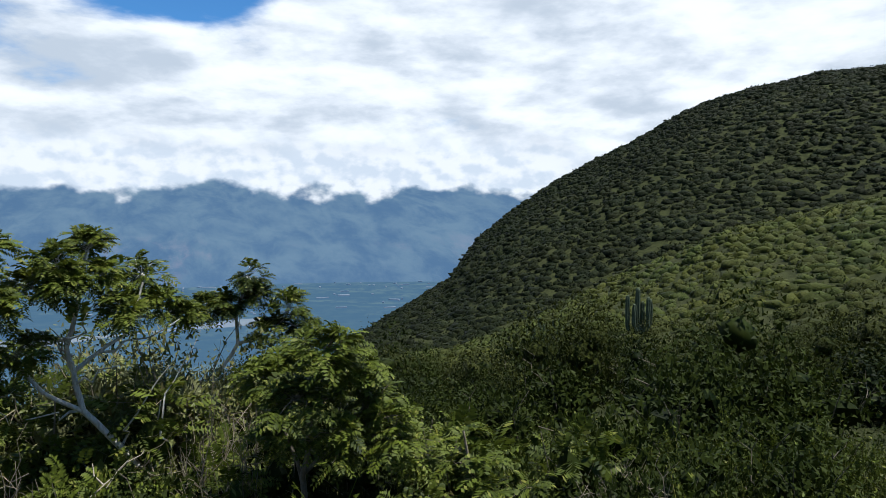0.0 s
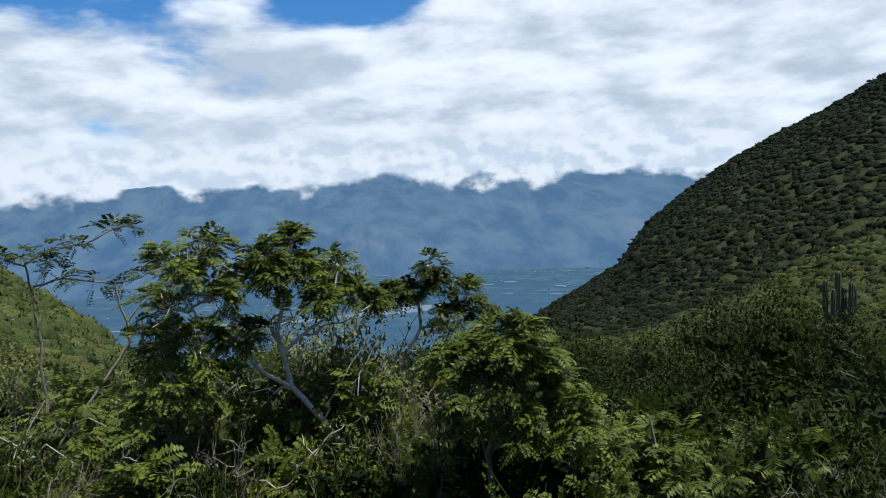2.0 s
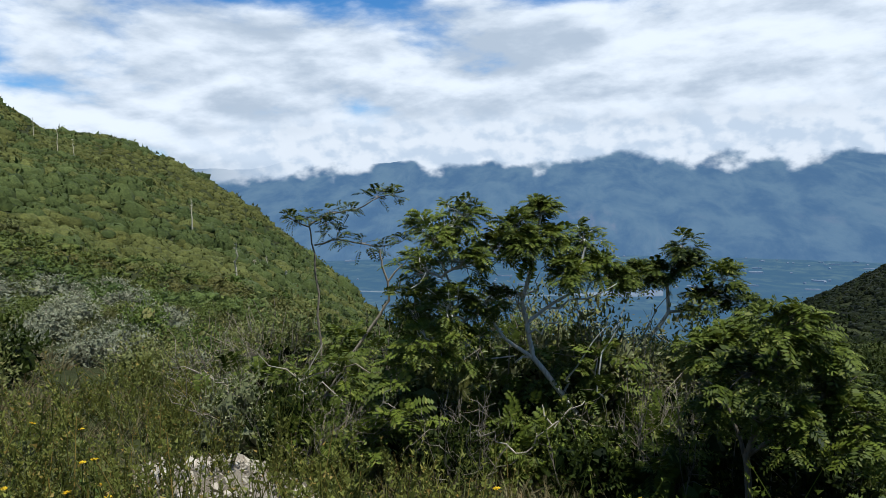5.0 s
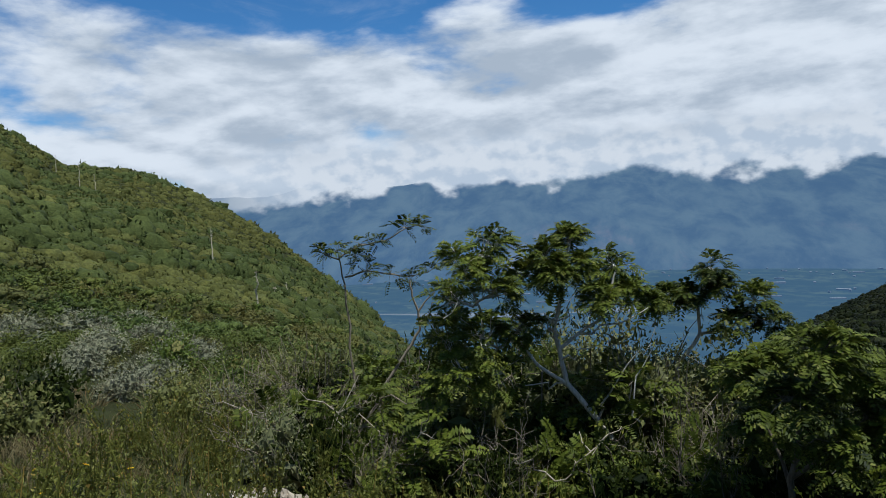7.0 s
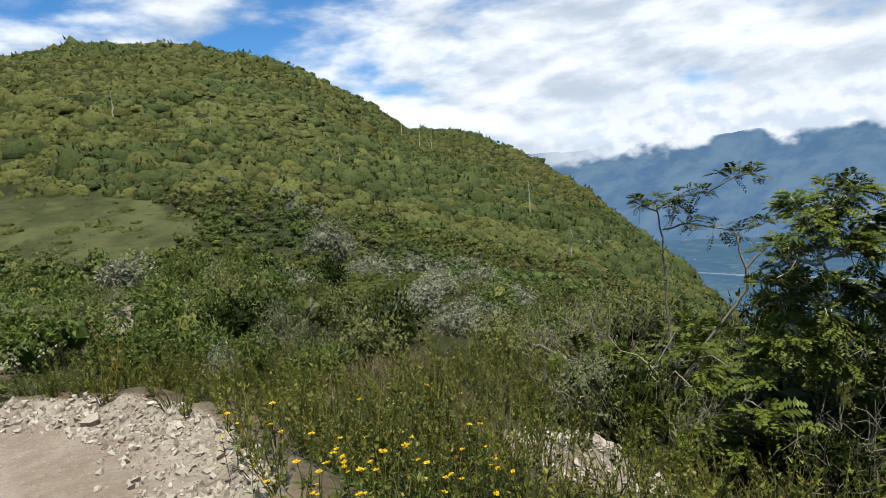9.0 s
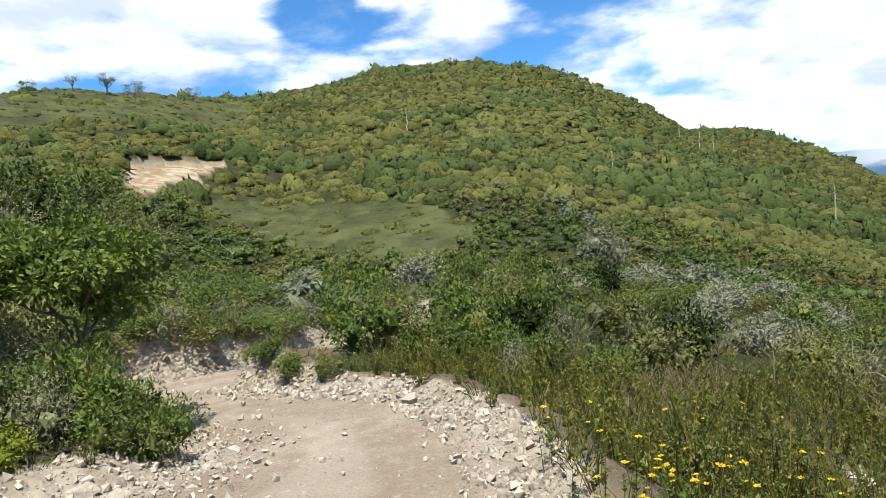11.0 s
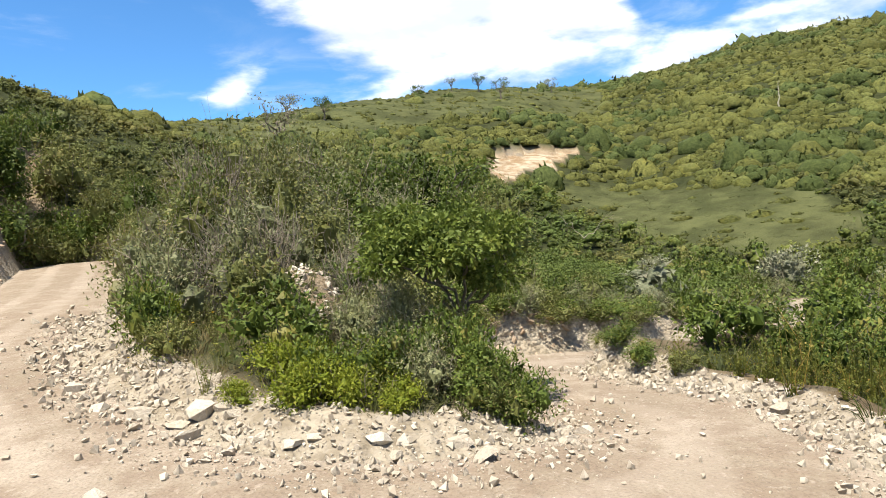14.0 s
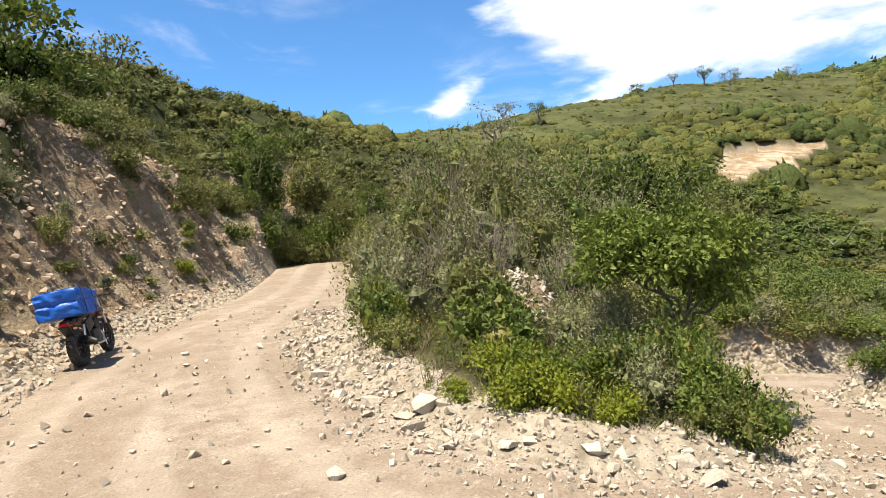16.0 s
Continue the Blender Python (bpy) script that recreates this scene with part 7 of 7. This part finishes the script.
for i, (x, y, H, lean) in enumerate([(-101.5, 0.2, 3.9, .05), (-81.1, 25.2, 3.0, .12), (-175, 74.6, 4.8, .06), (-153.6, 70.2, 5.6, .03), (-147, 70.3, 4.4, .05), (-81.1, 54, 5.2, .01), (-51.9, 38.6, 4.3, .10),
                                     (-66, 52.3, 1.5, .02), (-69.9, 57.4, 2.4, .03), (-65.7, 57, 2.0, .02), (-95, 12, 1.8, .05)]):
    dead_stalk(x, y, H, lean, 600 + i)


def lone_tree(x, y, H, W_, seed, mat, label, dense_=1.0, bark="bark_dark", sink=0.0, leaf=0.052, stout=1.0):
    """A small spreading tree: forked trunk, limbs and a crown in layers."""
    g = np.random.default_rng(seed)
    wood, cr = Build(), Build()
    fork = np.array([g.normal() * 0.05, g.normal() * 0.05, H * 0.35])
    wood.put(*tube(bent((0, 0, -0.2), fork, g, 0.05, 5), np.linspace(0.05 * H, 0.034 * H, 5) * stout, 7))
    for k in range(6):
        a = k / 6 * 6.283 + g.normal() * 0.3
        end = np.array([math.cos(a) * W_ * 0.36 * (0.6 + 0.5 * g.random()), math.sin(a) * W_ * 0.36 * (0.6 + 0.5 * g.random()), H * (0.62 + 0.25 * g.random())])
        limb = bent(fork, end, g, 0.09, 6)
        wood.put(*tube(limb, np.linspace(0.024 * H, 0.008 * H, 6) * stout, 5))
        for j in range(4):
            e = end + unit(g.normal(size=3) + [0, 0, 0.3]) * W_ * 0.2
            wood.put(*tube(bent(limb[3 + (j % 2)], e, g, 0.1, 4), np.linspace(0.009 * H, 0.003 * H, 4), 3))
            n = int(46 * dense_)
            q_ = unit(g.normal(size=(n, 3)))
            P = e + q_ * (W_ * 0.17 * g.random(n) ** 0.5)[:, None] * [1, 1, 0.55]
            cr.put(*blades(P, unit(q_ + 0.7 * g.normal(size=(n, 3))), W_ * leaf * (0.6 + 0.7 * g.random(n)), 0.55, g, np.clip(0.3 + 0.5 * g.random() + 0.15 * g.normal(size=n), 0, 1)))
    root = plant("tree", [("trunk", wood.mesh("trunk", M[bark], True)), ("crown", cr.mesh("crown", M[mat]))], label, "tree")
    root.location = (x, y, height(x, y) - sink)
    return root


lone_tree(-72.5, -61.2, 3.4, 3.6, 700, "leaf_grey", "thin pale-leaved tree on the ridge", 0.6)
lone_tree(-73.0, -55.2, 2.9, 2.9, 701, "leaf", "small round green tree on the ridge")
lone_tree(-110, -60.6, 1.8, 2.6, 702, "leaf", "small dark tree on the skyline")
lone_tree(-115.5, -56, 2.6, 2.4, 703, "leaf_drab", "sparse small tree on the skyline", 0.6)
lone_tree(-119, -51.8, 3.4, 3.2, 704, "leaf", "green round-topped tree on the skyline")
lone_tree(-114.5, -45.4, 3.4, 3.2, 705, "leaf", "dark green tree below the skyline")
lone_tree(-140, -43.5, 2.6, 3.8, 706, "leaf_drab", "leaning pale tree on the skyline", 0.6)
lone_tree(-48, -42, 5.2, 5.6, 707, "leaf_drab", "bare purplish tree on the crest above the road", 0.22, "twig")
lone_tree(-7.7, -4.5, 2.3, 2.05, 708, "leaf_fresh", "spreading green tree with broad leaves on the mound", 13.0, leaf=0.036, stout=0.5)
lone_tree(-33, -17.5, 4.4, 5.2, 709, "leaf", "dense dark green tree below the scarp", 1.6)
lone_tree(-3.8, -25.4, 4.2, 5.6, 710, "leaf", "dense dark green tree above the cut bank", 2.2)
lone_tree(-6.6, -27.0, 3.0, 4.2, 711, "leaf", "dense green tree above the cut bank", 2.0)
lone_tree(-10.4, -33.0, 3.2, 3.6, 712, "leaf_olive", "small flat-topped tree on the crest", 1.0)


# ---- the motorcycle and its load ----
def box_bm(bm, size, at, bevel=0.0, rot=(0, 0, 0), taper=1.0):
    r = bmesh.ops.create_cube(bm, size=1.0)
    vs = r["verts"]
    for v in vs:
        k = taper if v.co.x > 0 else 1.0
        v.co = Vector((v.co.x * size[0], v.co.y * size[1] * k, v.co.z * size[2] * k))
    if bevel:
        es = list({e for v in vs for e in v.link_edges})
        res = bmesh.ops.bevel(bm, geom=es, offset=bevel, segments=2, affect="EDGES", profile=0.6)
        vs = list({v for f in res["faces"] for v in f.verts} | {v for v in vs if v.is_valid})
    m_ = Matrix.Translation(at) @ Euler([radians(a) for a in rot]).to_matrix().to_4x4()
    bmesh.ops.transform(bm, matrix=m_, verts=vs)


def from_bm(name, bm, mat, parent, label="", smooth=True):
    me = bpy.data.meshes.new(name)
    bmesh.ops.recalc_face_normals(bm, faces=bm.faces)
    bm.to_mesh(me)
    bm.free()
    me.materials.append(M[mat])
    if smooth:
        for f in me.polygons:
            f.use_smooth = True
        me.set_sharp_from_angle(angle=radians(38))
    return part(name, me, parent, label)


def boxes(name, mat, parent, rows, label=""):
    bm = bmesh.new()
    for r in rows:
        box_bm(bm, *r)
    return from_bm(name, bm, mat, parent, label)


def pipe(name, mat, parent, pts, r, label="", sides=10):
    b = Build()
    pts = np.asarray(pts, float)
    b.put(*tube(pts, np.full(len(pts), r), sides))
    for end in (0, -1):
        v, f = tube(np.stack([pts[end], pts[end] + (pts[end] - pts[1 if end == 0 else -2]) * 1e-3 + 1e-5]), np.array([r, 1e-4]), sides)
        b.put(v, f)
    return part(name, b.mesh(name, M[mat], True), parent, label)


def ring(b, R, r, y, n=40, k=12, squash=1.0):
    """A torus about the y axis."""
    u, w = np.meshgrid(np.linspace(0, 2 * np.pi, n, endpoint=False), np.linspace(0, 2 * np.pi, k, endpoint=False), indexing="ij")
    rr = R + r * np.cos(w)
    v = np.stack([rr * np.cos(u), y + r * squash * np.sin(w), rr * np.sin(u)], -1).reshape(-1, 3)
    idx = np.arange(n * k).reshape(n, k)
    f = np.stack([idx, np.roll(idx, -1, 0), np.roll(np.roll(idx, -1, 0), -1, 1), np.roll(idx, -1, 1)], -1).reshape(-1, 4)
    b.put(v, f)


def wheel(name, parent, x, R, r, label):
    hub = part(name, bpy.data.meshes.new("hub"), parent, label)
    b = Build()
    b.put(*tube([(0, -0.075, 0), (0, -0.05, 0), (0, 0.05, 0), (0, 0.075, 0)], [0.03, 0.05, 0.05, 0.03], 14))
    hub.data = b.mesh("hub", M["black"], True)
    hub.location = (x, 0, R)
    b = Build()
    ring(b, R - r, r, 0.0, 44, 12, 1.05)
    for k in range(44):                     # tread blocks
        a = k / 44 * 6.283
        c, s = math.cos(a), math.sin(a)
        for y in (-0.55, 0.0, 0.55):
            q_ = a + 0.03 * y
            rad = R - r + r * math.cos(abs(y) * 1.0) + 0.002
            p = np.array([[rad * math.cos(q_ + e), y * r + w_, rad * math.sin(q_ + e)] for e, w_ in ((-.03, -.25 * r), (.03, -.25 * r), (.03, .25 * r), (-.03, .25 * r))])
            top = p * np.array([1 + 0.002 / rad, 1, 1 + 0.002 / rad])
            b.put(np.vstack([p, top]), [(4, 5, 6, 7), (0, 1, 5, 4), (1, 2, 6, 5), (2, 3, 7, 6), (3, 0, 4, 7)])
    part("tyre", b.mesh("tyre", M["rubber"], True), hub, "dusty black tyre")
    b = Build()
    ring(b, R - 2 * r + 0.012, 0.016, 0.0, 40, 8, 2.0)
    part("rim", b.mesh("rim", M["black"], True), hub)
    b = Build()
    for k in range(5):
        a = k / 5 * 6.283
        for da in (-0.16, 0.16):
            p0 = (0.045 * math.cos(a), 0, 0.045 * math.sin(a))
            p1 = ((R - 2 * r + 0.01) * math.cos(a + da), 0, (R - 2 * r + 0.01) * math.sin(a + da))
            b.put(*tube([p0, p1], [0.012, 0.010], 6))
    part("spokes", b.mesh("spokes", M["black"], True), hub)
    b = Build()
    for y in (-0.055, 0.055):
        b.put(*tube([(0, y - 0.002, 0), (0, y + 0.002, 0)], [0.12, 0.12], 24))
    part("brake_disc", b.mesh("brake_disc", M["steel"], True), hub)


def motorcycle():
    root = tagged(new("motorcycle"), "dark small motorcycle parked on its side stand on the road", "motorcycle")
    wheel("rear_wheel", root, 0.0, 0.318, 0.074, "rear wheel")
    wheel("front_wheel", root, 1.30, 0.305, 0.052, "front wheel")
    boxes("engine", "black", root, [((0.34, 0.26, 0.24), (0.62, 0, 0.40), 0.03), ((0.20, 0.20, 0.24), (0.74, 0, 0.56), 0.02, (0, -20, 0)), ((0.24, 0.30, 0.10), (0.58, 0, 0.32), 0.03)], "black finned engine block")
    b = Build()
    for k in range(7):
        v = np.array([(i, j, h) for i in (-.11, .11) for j in (-.12, .12) for h in (-.006, .006)]) + [0.74, 0, 0.47 + 0.028 * k]
        b.put(v, [(0, 1, 3, 2), (4, 6, 7, 5), (0, 4, 5, 1), (2, 3, 7, 6), (0, 2, 6, 4), (1, 5, 7, 3)])
    part("cooling_fins", b.mesh("cooling_fins", M["black"]), root)
    boxes("fuel_tank", "paint", root, [((0.46, 0.27, 0.21), (0.76, 0, 0.83), 0.07, (0, 8, 0), 0.9), ((0.26, 0.34, 0.16), (0.92, 0, 0.78), 0.05, (0, 12, 0))], "dark red fuel tank")
    boxes("seat", "black", root, [((0.62, 0.25, 0.09), (0.26, 0, 0.80), 0.035, (0, -6, 0)), ((0.20, 0.20, 0.07), (0.56, 0, 0.80), 0.03)])
    boxes("tail_fairing", "paint", root, [((0.46, 0.20, 0.13), (0.06, 0, 0.72), 0.04, (0, 10, 0)), ((0.20, 0.15, 0.10), (-0.20, 0, 0.745), 0.03, (0, 12, 0))], "dark red tail fairing")
    boxes("side_panel", "black", root, [((0.34, 0.03, 0.20), (0.36, -0.125, 0.64), 0.012, (0, -18, 0))])
    boxes("side_panel", "black", root, [((0.34, 0.03, 0.20), (0.36, 0.125, 0.64), 0.012, (0, -18, 0))])
    boxes("tail_light", "red_lens", root, [((0.05, 0.15, 0.07), (-0.305, 0, 0.735), 0.015)], "red tail light")
    boxes("rear_mudguard", "black", root, [((0.30, 0.15, 0.02), (-0.24, 0, 0.62), 0.006, (0, 42, 0)), ((0.05, 0.19, 0.02), (-0.35, 0, 0.52), 0.006, (0, 70, 0))])
    for y in (-0.13, 0.13):
        boxes("turn_signal", "amber_lens", root, [((0.05, 0.05, 0.04), (-0.25, y, 0.66), 0.012)], "amber turn signal")
    for y in (-0.085, 0.085):
        pipe("swingarm", "black", root, [(0.46, y, 0.36), (0.2, y * 1.1, 0.33), (0.0, y * 1.15, 0.315)], 0.022)
        pipe("shock_absorber", "steel", root, [(0.08, y * 1.25, 0.38), (0.17, y * 1.25, 0.66)], 0.022)
        pipe("frame_tube", "black", root, [(1.02, y * 0.4, 0.90), (0.86, y, 0.55), (0.76, y * 1.1, 0.26), (0.44, y * 1.1, 0.27), (0.30, y, 0.62), (0.0, y, 0.70)], 0.016)
    for y in (-0.095, 0.095):
        fork = pipe("front_fork", "steel", root, [(1.30, y, 0.305), (1.17, y, 0.66), (1.055, y, 0.99)], 0.021, "bright fork leg")
        pipe("fork_slider", "black", fork, [(1.30, y, 0.30), (1.215, y, 0.53)], 0.030)
    b = Build()
    a = np.linspace(radians(35), radians(150), 12)
    w_ = np.array([-0.07, -0.055, 0.055, 0.07])
    v = np.array([[1.30 + (0.335 - 0.02 * (abs(y) > 0.06)) * math.cos(t), y, 0.305 + (0.335 - 0.02 * (abs(y) > 0.06)) * math.sin(t)] for t in a for y in w_])
    v2 = np.array([[1.30 + (0.328 - 0.02 * (abs(y) > 0.06)) * math.cos(t), y * 0.96, 0.305 + (0.328 - 0.02 * (abs(y) > 0.06)) * math.sin(t)] for t in a for y in w_])
    idx = np.arange(48).reshape(12, 4)
    f = np.stack([idx[:-1, :-1], idx[1:, :-1], idx[1:, 1:], idx[:-1, 1:]], -1).reshape(-1, 4)
    b.put(v, f)
    b.put(v2, f[:, ::-1])
    part("front_mudguard", b.mesh("front_mudguard", M["paint"], True), root)
    boxes("headlight", "black", root, [((0.16, 0.19, 0.18), (1.17, 0, 0.90), 0.05), ((0.10, 0.17, 0.10), (1.13, 0, 1.03), 0.03, (0, -25, 0))])
    bar = pipe("handlebar", "black", root, [(0.90, -0.38, 1.04), (0.97, -0.24, 1.06), (1.03, -0.08, 1.02), (1.03, 0.08, 1.02), (0.97, 0.24, 1.06), (0.90, 0.38, 1.04)], 0.011)
    for s in (-1, 1):
        pipe("grip", "rubber", bar, [(0.895, s * 0.39, 1.04), (0.955, s * 0.27, 1.055)], 0.018)
        pipe("lever", "steel", bar, [(0.98, s * 0.24, 1.05), (0.97, s * 0.38, 1.03)], 0.006)
        stalk = pipe("mirror_stalk", "black", root, [(0.96, s * 0.25, 1.06), (0.97, s * 0.30, 1.18), (0.95, s * 0.34, 1.25)], 0.007)
        boxes("mirror", "black", stalk, [((0.03, 0.14, 0.08), (0.945, s * 0.37, 1.27), 0.012, (0, 0, s * 8))])
        pipe("footpeg", "steel", root, [(0.47, s * 0.13, 0.33), (0.45, s * 0.25, 0.34)], 0.012)
    ex = pipe("exhaust_pipe", "steel", root, [(0.84, -0.06, 0.50), (0.92, -0.10, 0.38), (0.80, -0.14, 0.26), (0.45, -0.16, 0.27), (0.22, -0.18, 0.34)], 0.018, "bright exhaust pipe")
    pipe("silencer", "black", ex, [(0.26, -0.18, 0.33), (0.20, -0.185, 0.35), (-0.14, -0.20, 0.45), (-0.17, -0.20, 0.46)], 0.05, "black silencer")
    pipe("heat_shield", "steel", ex, [(0.14, -0.232, 0.375), (-0.08, -0.245, 0.44)], 0.022, "bright heat shield")
    pipe("side_stand", "black", root, [(0.50, 0.12, 0.30), (0.46, 0.27, 0.075)], 0.012)
    boxes("chain_guard", "black", root, [((0.42, 0.03, 0.05), (0.22, 0.10, 0.42), 0.01, (0, 6, 0))])
    return root


BIKE_AT, BIKE_AZ = (-3.30, -12.6), 146.0
bike_z = height(*BIKE_AT) + 0.0
bike_pose = Matrix.Translation((BIKE_AT[0], BIKE_AT[1], bike_z)) @ Matrix.Rotation(radians(BIKE_AZ + 90), 4, "Z") @ Matrix.Rotation(radians(math.degrees(math.atan2(height(BIKE_AT[0] + 1.3 * heading(BIKE_AZ).x, BIKE_AT[1] + 1.3 * heading(BIKE_AZ).y) - bike_z, 1.3))), 4, "Y").inverted() @ Matrix.Rotation(radians(-9), 4, "X")
bike = motorcycle()
bike.matrix_basis = bike_pose


def load():
    """A big bundle wrapped in creased blue tarpaulin, tied over the seat and rack."""
    bm = bmesh.new()
    bmesh.ops.create_cube(bm, size=1.0)
    bmesh.ops.subdivide_edges(bm, edges=bm.edges, cuts=21, use_grid_fill=True)
    for v in bm.verts:
        c = v.co.copy()
        # soft corners, slack sides and a tied waist
        n_ = Vector((abs(c.x), abs(c.y), abs(c.z)))
        round_ = 1 - 0.10 * max(0, n_.x + n_.y - 0.72) - 0.10 * max(0, n_.x + n_.z - 0.72) - 0.08 * max(0, n_.y + n_.z - 0.72)
        p = Vector((c.x * 0.90, c.y * 0.70, c.z * 0.47)) * round_
        p.z *= 1 - 0.22 * (c.x + 0.5) * (c.z > 0)
        waist = math.exp(-((c.z - 0.06 + 0.04 * math.sin(c.x * 7)) / 0.05) ** 2)
        edge = max(abs(c.x), abs(c.y)) > 0.45
        if edge:
            p.x *= 1 - 0.055 * waist
            p.y *= 1 - 0.06 * waist
        w_ = noise.noise(Vector((p.x * 5, p.y * 5, p.z * 12))) * 0.018 + noise.noise(Vector((p.x * 16 + 3, p.y * 16, p.z * 34))) * 0.014
        fold = 0.012 * math.sin(p.x * 34 + p.z * 20 + 4 * noise.noise(p * 4))
        p += c.normalized() * (w_ + fold * (abs(c.z) < 0.49))
        v.co = p
    root = tagged(new("luggage_bundle"), "large bundle in creased bright blue tarpaulin on the motorcycle", "luggage")
    body = from_bm("tarpaulin", bm, "tarp", root)
    for x in (-0.25, 0.2):
        ys, zs = 0.385, 0.245
        zt = zs * (1 - 0.22 * (x / 0.98 + 0.5)) + 0.012
        pipe("strap", "strap", root, [(x, -ys, -zs * 0.9), (x, -ys, 0.0), (x, -ys * 0.93, zt * 0.93), (x, -0.2, zt + 0.006), (x, 0.2, zt + 0.006), (x, ys * 0.93, zt * 0.93), (x, ys, 0), (x, ys, -zs * 0.9)], 0.009, sides=6)
    return root


bundle = load()
bundle.matrix_basis = bike_pose @ Matrix.Translation((0.0, 0.0, 1.055)) @ Matrix.Rotation(radians(4), 4, "Y") @ Matrix.Diagonal((0.92, 0.95, 0.95, 1))
